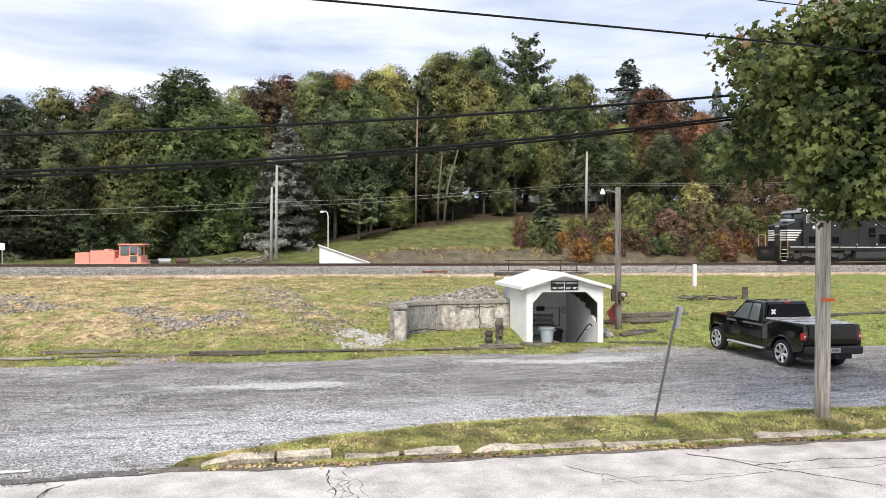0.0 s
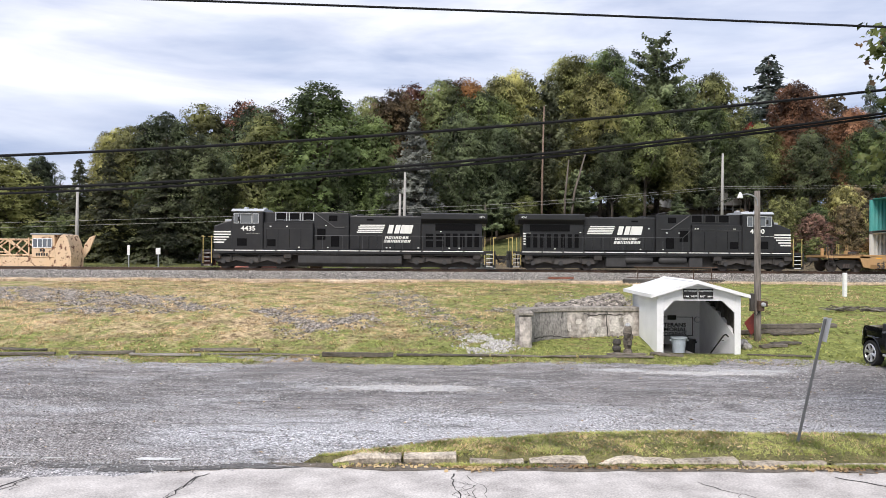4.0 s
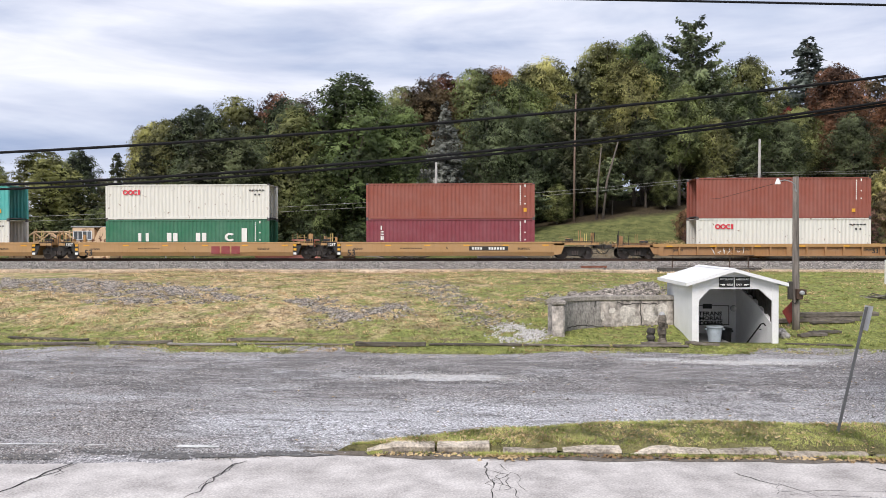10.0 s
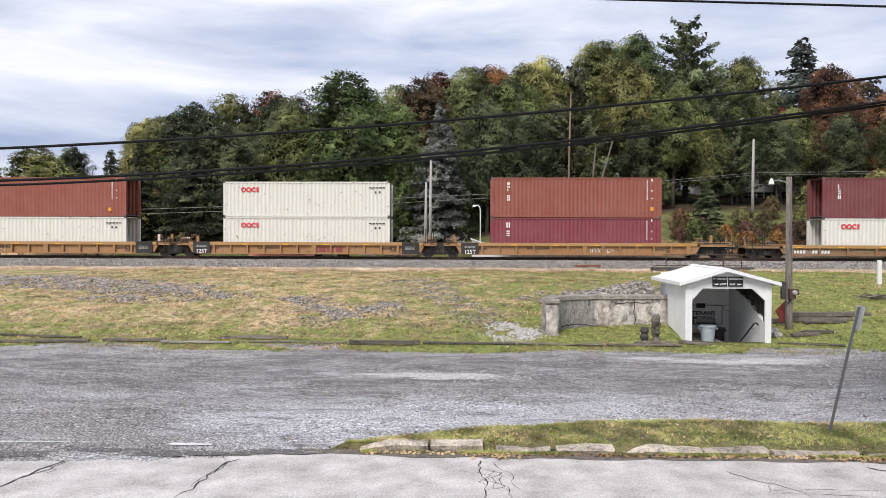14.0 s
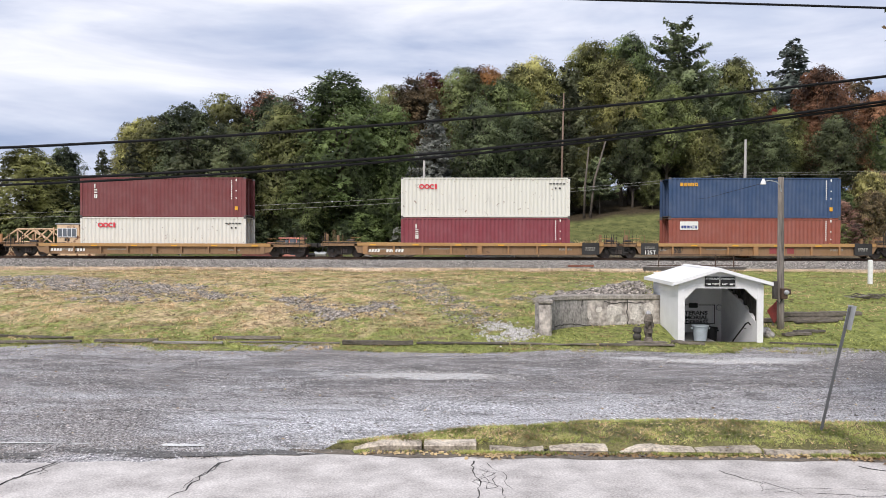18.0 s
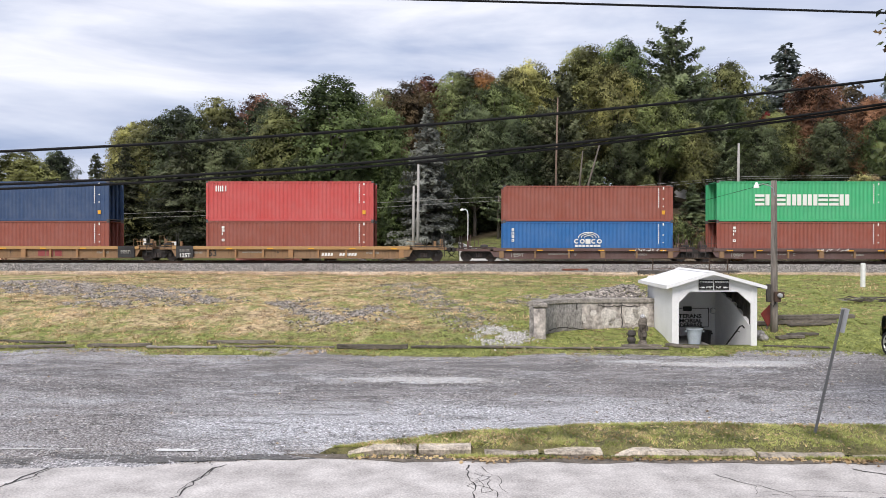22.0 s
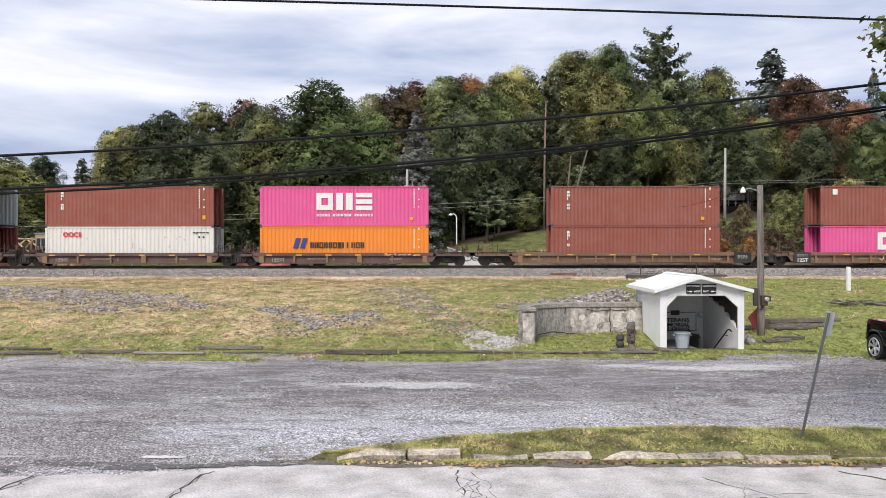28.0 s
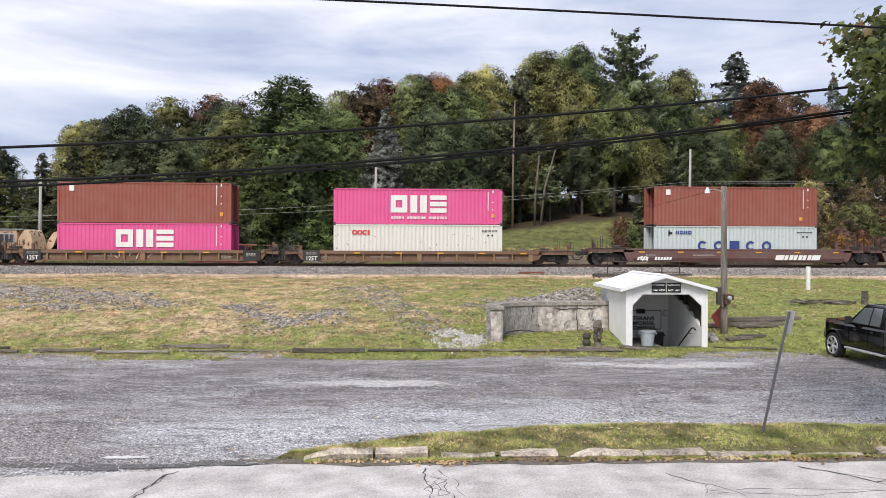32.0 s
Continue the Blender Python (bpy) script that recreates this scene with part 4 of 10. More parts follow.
gr = np.random.default_rng(31)
n = 27000
tx, ty = gr.uniform(-24, 34, n), 22.0 + 28.0 * gr.random(n) ** 1.35
xs = np.repeat(tx, 6) + gr.normal(size=n * 6) * 0.055
ys = np.repeat(ty, 6) + gr.normal(size=n * 6) * 0.055
ok = ~((xs > 7.2) & (xs < 10.3) & (ys > 24.4) & (ys < 28.6)) & (ys + 0.35 * np.sin(xs * 1.9) + 0.2 * np.sin(xs * 5.3) > 22.35)
xs, ys = xs[ok], ys[ok]
want = dryness(xs, ys) + gr.normal(size=len(xs)) * 0.14
# dead thatch; east of x = 9 its brown also stands in for shaded scarps
dead = (np.sin(xs * 1.1 + 1.7 * np.sin(ys * 0.8)) * np.sin(ys * 1.5 + 1.2 * np.sin(xs * 0.6)) + 0.5 * np.sin(xs * 3.7 + ys) * np.sin(ys * 3.1 - xs) + gr.normal(size=len(xs)) * 0.25 > np.where(xs < 9, 0.46, 0.62)) & (ys > 25.5)
dry, lush = (want > 0.60) & ~dead, (want < 0.33) & ~dead
zs = ground_z(xs, ys)
hh = 0.05 + 0.03 * np.sin(xs * 1.3 + ys)**2
blades("grass", "short green grass on the bank", xs[lush], ys[lush], zs[lush], hh[lush], 0.022, BLADE_GREEN, 1)
blades("grass", "dead brown thatch in the bank grass, in the east also toned in for shaded scarps", xs[dead], ys[dead], zs[dead], hh[dead] * 0.7, 0.024, BLADE_DEAD, 16)
dull = ~dry & ~lush & ~dead
blades("grass", "olive half-dry grass on the bank", xs[dull], ys[dull], zs[dull], hh[dull] * 0.8, 0.022, BLADE_OLIVE, 15)
blades("grass", "dry straw-coloured grass on the bank", xs[dry], ys[dry], zs[dry], hh[dry], 0.022, BLADE_DRY, 2)
n = 26000
xs, ys = gr.uniform(-40, 45, n), 50.2 - 1.9 * gr.random(n) ** 1.8
blades("grass", "strip of dry straw along the ballast", xs, ys, ground_z(xs, ys), np.full(n, 0.15), 0.05, BLADE_STRAW, 12)
n = 42000
xs = np.repeat(gr.uniform(-2.0, 16, n // 6), 6) + gr.normal(size=n) * 0.025
ys = np.clip(12.05 + (island_far(xs) + 0.05 - 12.05) * np.repeat(gr.random(n // 6), 6) + gr.normal(size=n) * 0.02, 12.05, None)
ok = ys < island_far(xs) + 0.06 * np.sin(xs * 9) + 0.03
xs, ys = xs[ok], ys[ok]
dry = 0.36 + 0.25 * np.sin(xs * 1.7) * np.sin(ys * 2.6 + xs) + gr.normal(size=len(xs)) * 0.2 > 0.61
zs = island_z(xs, ys)
blades("grass", "short green grass on the verge", xs[~dry], ys[~dry], zs[~dry], np.full((~dry).sum(), 0.045), 0.009, BLADE_GREEN, 3)
blades("grass", "browned grass on the verge", xs[dry], ys[dry], zs[dry], np.full(dry.sum(), 0.05), 0.009, BLADE_DRY, 4)
n = 16000
xs = gr.uniform(-1.7, 14, n)
ys = 11.80 + 0.13 * gr.random(n)
keep = np.sin(xs * 2.1) + 0.6 * np.sin(xs * 5.7) + gr.normal(size=n) * 0.5 > 0.0
blades("weeds", "weeds growing along the kerb", xs[keep], ys[keep], np.full(keep.sum(), -0.03), np.full(keep.sum(), 0.05), 0.016, BLADE_GREEN, 5)


def litter(name, label, xs, ys, zs, size, seed):
    r = np.random.default_rng(seed)
    n = len(xs)
    nor = r.normal(size=(n, 3)) * 0.35 + np.array([0, 0, 1.0])
    v, f = leaf_quads(r, np.stack([xs, ys, zs], -1), nor, size, 1.2)
    return tagged(arrays(name, v, f, LITTER), label, "leaves", kind="stuff")


def leaf_quads(rng, centres, normals, size, squash=1.0):
    """Folded four-sided leaves at the centres, turned to the normals."""
    n = len(centres)
    d = normals / np.linalg.norm(normals, axis=1, keepdims=True)
    ref = rng.normal(size=(n, 3))
    u = np.cross(d, ref)
    u /= np.linalg.norm(u, axis=1, keepdims=True)
    w = np.cross(d, u)
    s = (size * rng.uniform(0.6, 1.35, n))[:, None]
    bend = d * s * rng.uniform(-0.25, 0.25, n)[:, None]
    v = np.stack([centres + u * s * 0.5, centres + w * s * 0.36 * squash + bend, centres - u * s * 0.5, centres - w * s * 0.36 * squash + bend], 1)
    return v.reshape(-1, 3), np.arange(4 * n).reshape(n, 4)


n = 900
xs = gr.uniform(-1.5, 14, n)
ys = 12.0 + (island_far(xs) - 12.0) * gr.random(n)
litter("fallen_leaves", "yellow and brown fallen leaves scattered on the verge", xs, ys, island_z(xs, ys) + 0.04, 0.05, 6)
cx = np.concatenate([gr.normal(0.55, 0.22, 170), gr.normal(6.4, 0.3, 110), gr.uniform(-1.6, 12, 900), gr.normal(3.0, 0.5, 60)])
cy = np.concatenate([gr.normal(11.78, 0.10, 170), gr.normal(11.76, 0.08, 110), 11.74 + 0.18 * gr.random(900), gr.normal(11.82, 0.05, 60)])
litter("fallen_leaves", "yellow leaves gathered in the gutter", cx, np.minimum(cy, 11.95), np.full(len(cx), -0.012), 0.07, 7)
n = 260
xs, ys = gr.uniform(-20, 24, n), gr.uniform(12.5, 22, n)
litter("fallen_leaves", "few dry leaves blown over the lot", xs, ys, lot_z(xs, ys) + 0.015, 0.06, 8)
n = 900
xs, ys = gr.uniform(-24, 2, n), gr.normal(21.9, 0.35, n)
litter("fallen_leaves", "brown leaf litter along the grassy edge of the lot", xs, ys, np.maximum(lot_z(xs, ys), ground_z(xs, ys)) + 0.012, 0.035, 28)
BROKEN_ASPHALT = surface("broken_asphalt", (0.03, 0.03, 0.031), (0.30, 0.29, 0.28), 22, 70, 0.95, bump=1.0, bump_depth=0.03)
for cx, cy, rx, ry in ((-4.7, 11.62, 0.9, 0.16), (-3.1, 11.78, 0.7, 0.13), (-7.6, 11.5, 1.0, 0.14), (-5.9, 11.75, 0.6, 0.10), (-10.5, 11.5, 1.2, 0.15)):
    bm = bmesh.new()
    ring = []
    for k in range(36):
        a = k * math.tau / 36
        r = 1 + 0.2 * math.sin(3 * a + cx) + crack_rng.uniform(-0.35, 0.25)
        x, y = cx + rx * r * math.cos(a), cy + ry * r * math.sin(a)
        ring.append(bm.verts.new((x, y, float(lot_z(x, y)) + 0.008)))
    bm.faces.new(ring)
    tagged(part("edge_dirt", bm, BROKEN_ASPHALT), "dark damp dirt in a pothole at the street edge", "dirt", kind="structure")
    xs, ys = gr.normal(cx, rx * 0.7, 60), gr.normal(cy + 0.12, ry * 1.3, 60)
    stones("loose_gravel", "pale broken stones at the street edge", xs, ys, lot_z(xs, ys) + 0.01, gr.uniform(0.006, 0.022, 60), PALE, 33)
for cx, cy, rx, ry in ((-0.75, 18.4, 1.75, 0.42), (7.6, 20.9, 1.9, 0.28), (5.2, 21.2, 0.7, 0.2), (9.0, 21.3, 1.2, 0.22)):
    n = int(2600 * math.sqrt(rx * ry))
    xs, ys = cx + gr.normal(size=n) * rx * 0.62, cy + gr.normal(size=n) * ry * 0.62
    stones("loose_gravel", "loose pale gravel round a bare patch on the lot", xs, ys, lot_z(xs, ys) + 0.008, gr.uniform(0.008, 0.026, n), HEAP if rx > 1.5 else PALE, 31)
n = 9000
xs, ys = gr.uniform(-16, 18, n), 11.9 + 7.5 * gr.random(n) ** 1.4
ok = (ys > island_far(xs) + 0.05) | (xs < -2.2)
stones("loose_gravel", "loose pale gravel on the lot", xs[ok], ys[ok], lot_z(xs[ok], ys[ok]) + 0.004, gr.uniform(0.006, 0.02, ok.sum()), PALE, 9)
xs, ys = gr.uniform(-24, 30, n), 13.0 + 9.4 * gr.random(n)
ok = ys > island_far(xs) + 0.05
stones("loose_gravel", "dark gravel crumbs scattered on the lot", xs[ok], ys[ok], lot_z(xs[ok], ys[ok]) + 0.004, gr.uniform(0.008, 0.03, ok.sum()), RUBBLE, 19)
# broken dark crumbs and grit along the ragged edge between lot and street
n = 5200
xs = gr.uniform(-18, -1.8, n)
ys = 11.45 + 0.35 * smooth(-5, -2, xs) + np.abs(gr.normal(size=n)) * 0.5 + 0.12 * np.sin(xs * 1.9)
stones("edge_grit", "dark asphalt crumbs along the street edge", xs, ys, np.maximum(-0.03, lot_z(xs, ys)), gr.uniform(0.004, 0.018, n), RUBBLE, 14)

# ---- stair shelter and retaining wall ----
GALV = plain("galvanised_steel", (0.36, 0.38, 0.39), 0.5, 0.4)
WHITE_BOARD = surface("white_boards", (0.74, 0.74, 0.73), (0.88, 0.88, 0.875), 1.6, 30, 0.55, bump=0.12, bump_depth=0.004)
ROOF_WHITE = surface("white_roof", (0.76, 0.77, 0.77), (0.89, 0.89, 0.89), 1.2, 22, 0.5, bump=0.15, bump_depth=0.006)
INNER = surface("grey_white_concrete", (0.74, 0.74, 0.74), (0.88, 0.88, 0.87), 2.0, 24, 0.8, bump=0.3)
DARK_WOOD = surface("dark_boards", (0.03, 0.027, 0.024), (0.10, 0.09, 0.08), 2, 30, 0.8, bump=0.3, streak=(1, 1, 0.3))
SIGN_BLACK = plain("sign_black", (0.02, 0.02, 0.02), 0.5)
SIGN_WHITE = plain("sign_white", (0.80, 0.80, 0.78), 0.5)
STEP = surface("stair_concrete", (0.20, 0.195, 0.185), (0.42, 0.41, 0.39), 3, 30, 0.9, bump=0.4)
shelter = thing("stair_shelter", "white gabled shelter over stairs to a railway underpass", "shelter", m=pose(0, 0, 0))
xl, xr, yf, yb = 7.36, 10.17, 24.75, 28.4
# front wall with a cut-cornered opening
bm = bmesh.new()
outer = [(xl, -0.1), (7.55, -0.1), (7.55, 1.41), (7.93, 1.82), (9.56, 1.82), (10.0, 1.41), (10.0, -0.1), (xr, -0.1), (xr, 2.03), (8.65, 2.44), (xl, 2.03)]
prism(bm, outer, "y", yf, yf + 0.1)
front = part("front_wall", bm, WHITE_BOARD, shelter)
for x0, x1 in ((xl - 0.02, 7.57), (9.98, xr + 0.02)):
    part("corner_post", bevelled(boxes((x0, x1, yf - 0.03, yf, -0.05, 1.96)), 0.01), WHITE_BOARD, shelter)
# left wall follows the bank, with a curved lower edge
bm = bmesh.new()
prism(bm, [(yf + 0.1, 0.0), (25.15, 0.05), (25.7, 0.16), (26.3, 0.26), (26.95, 0.34), (27.0, 1.5), (27.15, 2.0), (yf + 0.1, 2.0)], "x", xl, xl + 0.09)
part("side_wall", bm, WHITE_BOARD, shelter)
bm = bmesh.new()
prism(bm, [(yf + 0.1, -0.2), (28.3, -2.0), (28.3, 1.75), (26.4, 1.30), (yf + 0.1, 0.62)], "x", xr - 0.15, xr - 0.02)
part("knee_wall", bm, INNER, shelter, "sloping white concrete knee wall beside the stairs")
for k in range(6):
    y = yf + 0.25 + k * 0.52
    part("stud", boxes((xr - 0.12, xr - 0.03, y, y + 0.07, 0.6 + k * 0.17, 2.02)), DARK_WOOD, shelter)
part("stud_boarding", boxes((xr - 0.03, xr, yf + 0.1, 28.3, 0.3, 2.02)), DARK_WOOD, shelter)
part("left_lining", boxes((xl + 0.09, xl + 0.13, yf + 0.1, 28.2, -1.8, 2.0)), INNER, shelter)
part("back_wall", boxes((xl + 0.1, xr - 0.1, 28.2, 28.32, -2.2, 2.2)), INNER, shelter)
ceil_bm = bmesh.new()
for k in range(5):
    y = 25.1 + k * 0.75
    box(ceil_bm, xl + 0.1, xr - 0.05, y, y + 0.06, 1.9, 2.04)
part("rafter", ceil_bm, DARK_WOOD, shelter)
# roof: two white sheets with fascia
for s, x0 in ((-1, 7.12), (1, 10.4)):
    bm = bmesh.new()
    prism(bm, [(x0, 1.97), (x0, 2.03), (8.65, 2.50), (8.65, 2.44)], "y", yf - 0.22, 28.3)
    roof = part("roof_sheet", bm, ROOF_WHITE, shelter)
    bm = bmesh.new()
    prism(bm, [(x0 - s * 0.0, 1.93), (x0 - s * 0.0, 2.045), (8.65, 2.515), (8.65, 2.40)], "y", yf - 0.26, yf - 0.22)
    part("barge_board", bm, WHITE_BOARD, shelter)
    part("gutter_board", boxes((*sorted((x0, x0 + s * 0.03)), yf - 0.24, 28.3, 1.92, 2.04)), WHITE_BOARD, shelter)
bm = bmesh.new()
prism(bm, [(8.5, 2.475), (8.65, 2.525), (8.8, 2.475)], "y", yf - 0.25, 28.3)
part("ridge_cap", bm, ROOF_WHITE, shelter)
# floor, stairs, landing
part("landing", boxes((xl + 0.1, 8.95, yf, 28.25, -0.45, -0.10)), STEP, shelter)
part("threshold", boxes((xl + 0.1, xr - 0.1, yf - 0.02, 25.2, -0.4, -0.03)), STEP, shelter)
for k in range(9):
    part("stair_step", boxes((8.95, xr - 0.15, 25.2 + k * 0.29, 25.5 + k * 0.29, -2.2, -0.20 - k * 0.175)), STEP, shelter)
bm = bmesh.new()
tube(bm, ((9.93, 25.15, 0.55), (9.9, 25.25, 0.62), (9.88, 25.4, 0.58), (9.85, 26.9, -0.42)), 0.025, 8)
for f in (0.2, 0.8):
    tube(bm, ((9.88 - 0.03 * f, 25.4 + 1.5 * f, 0.58 - f), (10.0, 25.4 + 1.5 * f, 0.55 - f)), 0.012, 5)
part("handrail", bm, SIGN_BLACK, shelter, "black steel stair handrail")
# boards over the opening
for x0, x1, top, low, mark in ((8.23, 8.71, "PITTSBURGH", "WEST", -1), (8.75, 9.24, "HARRISBURG", "EAST", 1)):
    sign = tagged(part("direction_sign", bevelled(boxes((x0, x1, yf - 0.045, yf, 1.89, 2.22)), 0.006), SIGN_BLACK), "black board with white station name and pointing hand", "sign", "direction signs on the shelter")
    words("sign_word", top, 0.088, pose((x0 + x1) / 2, yf - 0.047, 2.145), SIGN_WHITE, sign, 0.002, stretch_x=0.86, bold=0.002)
    words("sign_word", low, 0.085, pose((x0 + x1) / 2 + mark * -0.11, yf - 0.047, 1.965), SIGN_WHITE, sign, 0.002, bold=0.002)
    bm = bmesh.new()
    hx = (x0 + x1) / 2 + mark * 0.1
    box(bm, hx - 0.05, hx + 0.05, yf - 0.049, yf - 0.045, 1.94, 1.99)
    box(bm, *sorted((hx + mark * 0.05, hx + mark * 0.12)), yf - 0.049, yf - 0.045, 1.965, 1.985)
    part("pointing_hand_shape", bm, SIGN_WHITE, sign)
board = tagged(part("underpass_sign", bevelled(boxes((8.05, 9.75, 28.15, 28.2, 0.23, 0.97)), 0.01), INNER), "white board lettered for a veterans memorial underpass", "sign")
bm = bmesh.new()
for q in ((8.05, 9.75, 0.945, 0.97), (8.05, 9.75, 0.23, 0.255), (8.05, 8.075, 0.255, 0.945), (9.725, 9.75, 0.255, 0.945)):
    box(bm, q[0], q[1], 28.14, 28.16, q[2], q[3])
part("sign_border", bm, SIGN_BLACK, board)
for k, w in enumerate(("VETERANS", "MEMORIAL", "UNDERPASS")):
    words("sign_word", w, 0.205, pose(8.91, 28.145, 0.65 - k * 0.18), SIGN_BLACK, board, 0.003, bold=0.007, stretch_x=1.18 if k < 2 else 1.06)
part("sign_emblem", bevelled(boxes((8.76, 9.10, 28.12, 28.15, 0.85, 1.03)), 0.01), SIGN_BLACK, board)
lamp = thing("wall_lamp", "small round bulkhead lamp on a white wall", "lamp", m=pose(9.92, 28.14, 0.86))
bm = bmesh.new()
bmesh.ops.create_uvsphere(bm, u_segments=10, v_segments=6, radius=0.1)
part("globe", bm, SIGN_WHITE, lamp, smooth=True)
bm = bmesh.new()
tube(bm, ((0, 0.02, 0), (0, 0.06, 0)), 0.12, 14)
part("backplate", bm, GALV, lamp)
# bins
BIN_GREY = plain("bin_plastic", (0.44, 0.50, 0.54), 0.45)


def round_bin(name, label, x, y, z, r0_, r1_, h, material, lid=True):
    ob = thing(name, label, "bin", m=pose(x, y, z))
    bm = bmesh.new()
    tube(bm, ((0, 0, 0), (0, 0, h * 0.5), (0, 0, h)), [r0_, (r0_ + r1_) / 2, r1_], 20)
    part("body", bm, material, ob, smooth=False)
    bm = bmesh.new()
    tube(bm, ((0, 0, h - 0.03), (0, 0, h + 0.02)), r1_ + 0.025, 20)
    part("rim", bm, material, ob)
    for s in (-1, 1):
        part("handle", bevelled(boxes((s * (r1_ + 0.03) - 0.03, s * (r1_ + 0.03) + 0.03, -0.06, 0.06, h - 0.12, h - 0.06)), 0.01), material, ob)
    return ob


round_bin("trash_bin", "light grey plastic trash bin just inside a shelter", 8.42, 25.75, -0.10, 0.2, 0.27, 0.55, BIN_GREY)
round_bin("trash_bin", "black plastic bin in the shade of a shelter", 8.75, 26.7, -0.10, 0.24, 0.28, 0.5, SIGN_BLACK)
round_bin("trash_bin", "black plastic bin in the shade of a shelter", 9.2, 27.2, -0.75, 0.26, 0.3, 0.95, SIGN_BLACK)
CONC = surface("old_concrete", (0.05, 0.047, 0.045), (0.50, 0.47, 0.44), 1.6, 16, 0.95, bump=0.9, bump_depth=0.03, streak=(1, 1, 0.55))
CONC2 = surface("patched_concrete", (0.09, 0.08, 0.072), (0.74, 0.67, 0.61), 1.4, 6, 0.95, bump=0.9, bump_depth=0.03)
COPING = surface("mossy_coping", (0.09, 0.082, 0.072), (0.46, 0.42, 0.37), 1.6, 14, 0.95, bump=0.9, bump_depth=0.03)
wall = thing("retaining_wall", "old curved concrete retaining wall with cracks", "wall")
arc = [(3.02, 25.55), (3.14, 25.95), (3.36, 26.32), (3.7, 26.62), (4.15, 26.84), (4.7, 26.97), (6.2, 27.1), (7.4, 27.2)]
for k, ((x0, y0), (x1, y1)) in enumerate(zip(arc, arc[1:])):
    d = math.hypot(x1 - x0, y1 - y0)
    m_ = pose((x0 + x1) / 2, (y0 + y1) / 2, 0, 0, 0, math.degrees(math.atan2(y1 - y0, x1 - x0)))
    o = part("wall_block", bevelled(boxes((-d / 2 - 0.01, d / 2 + 0.01, 0, 0.4, -0.3, 1.24)), 0.015), CONC2 if k in (5, 6) else CONC, wall)
    o.matrix_basis = m_
    o = part("coping", bevelled(boxes((-d / 2 - 0.02, d / 2 + 0.02, -0.05, 0.44, 1.24, 1.41)), 0.02), COPING, wall)
    o.matrix_basis = m_
part("end_pier", bevelled(boxes((2.78, 3.2, 25.4, 26.1, -0.2, 1.2)), 0.06), CONC2, wall)
# rubble backfill heaped behind the coping, highest beside the shelter
arc_x, arc_y = np.array([p[0] for p in arc]), np.array([p[1] for p in arc])


def heap_z(x, v):
    """Height of the backfill at x, v metres behind the wall's back."""
    back = np.interp(x, arc_x, arc_y) + 0.42 + v
    crest = 1.34 + 0.42 * smooth(4.3, 7.2, x)
    z = np.where(v < 0.9, 1.33 + (crest - 1.33) * v / 0.9, crest)
    low = ground_z(x, back) - 0.05
    fade = (1 - smooth(1.6, 4.6, v)) * smooth(3.05, 3.9, x)
    return low + (np.maximum(z, low) - low) * fade + 0.05 * np.sin(x * 7.1 + v * 3) * np.sin(v * 5.3 - x * 2) * fade


hx, hv = np.meshgrid(np.linspace(3.1, 7.1, 26), np.linspace(0, 4.6, 24), indexing="ij")
hy = np.interp(hx, arc_x, arc_y) + 0.42 + hv
hq = np.arange(26 * 24).reshape(26, 24)
heap_faces = np.stack([hq[:-1, :-1], hq[1:, :-1], hq[1:, 1:], hq[:-1, 1:]], -1).reshape(-1, 4)
tagged(arrays("backfill", np.stack([hx, hy, heap_z(hx, hv)], -1).reshape(-1, 3), heap_faces, GRASS_GROUND, smooth=True), "earth and rubble backfill behind a retaining wall", "earth", kind="structure")
hr = np.random.default_rng(91)
sx, sv = hr.uniform(3.7, 7.08, 5200), 4.2 * hr.beta(1.0, 1.6, 5200)
stones("rubble", "grey rubble heaped behind a retaining wall", sx, np.interp(sx, arc_x, arc_y) + 0.42 + sv, heap_z(sx, sv) + 0.012, hr.uniform(0.02, 0.085, 5200), RUBBLE, 92)
part("pier_cap", bevelled(boxes((2.74, 3.25, 25.36, 26.15, 1.2, 1.36)), 0.04), COPING, wall)
face_y = lambda x: float(np.interp(x, arc_x, arc_y)) - 0.004
for pts in ([(3.4, 0.30), (3.9, 0.36), (4.6, 0.30), (5.3, 0.24), (5.9, 0.28), (6.2, 0.2)], [(6.2, 1.24), (6.17, 0.8), (6.22, 0.45), (6.18, 0.2)], [(4.5, 1.24), (4.48, 0.95)], [(5.3, 1.18), (5.6, 1.1), (6.2, 1.14), (6.9, 1.1)]):
    bm = bmesh.new()
    line = []
    for (x0, z0), (x1, z1) in zip(pts, pts[1:]):
        for f in range(6):
            x = x0 + (x1 - x0) * f / 6
            line.append((x + crack_rng.uniform(-0.015, 0.015), face_y(x), z0 + (z1 - z0) * f / 6 + crack_rng.uniform(-0.025, 0.025)))
    tube(bm, line, 0.016, 4)
    part("wall_crack", bm, CRACK, wall)
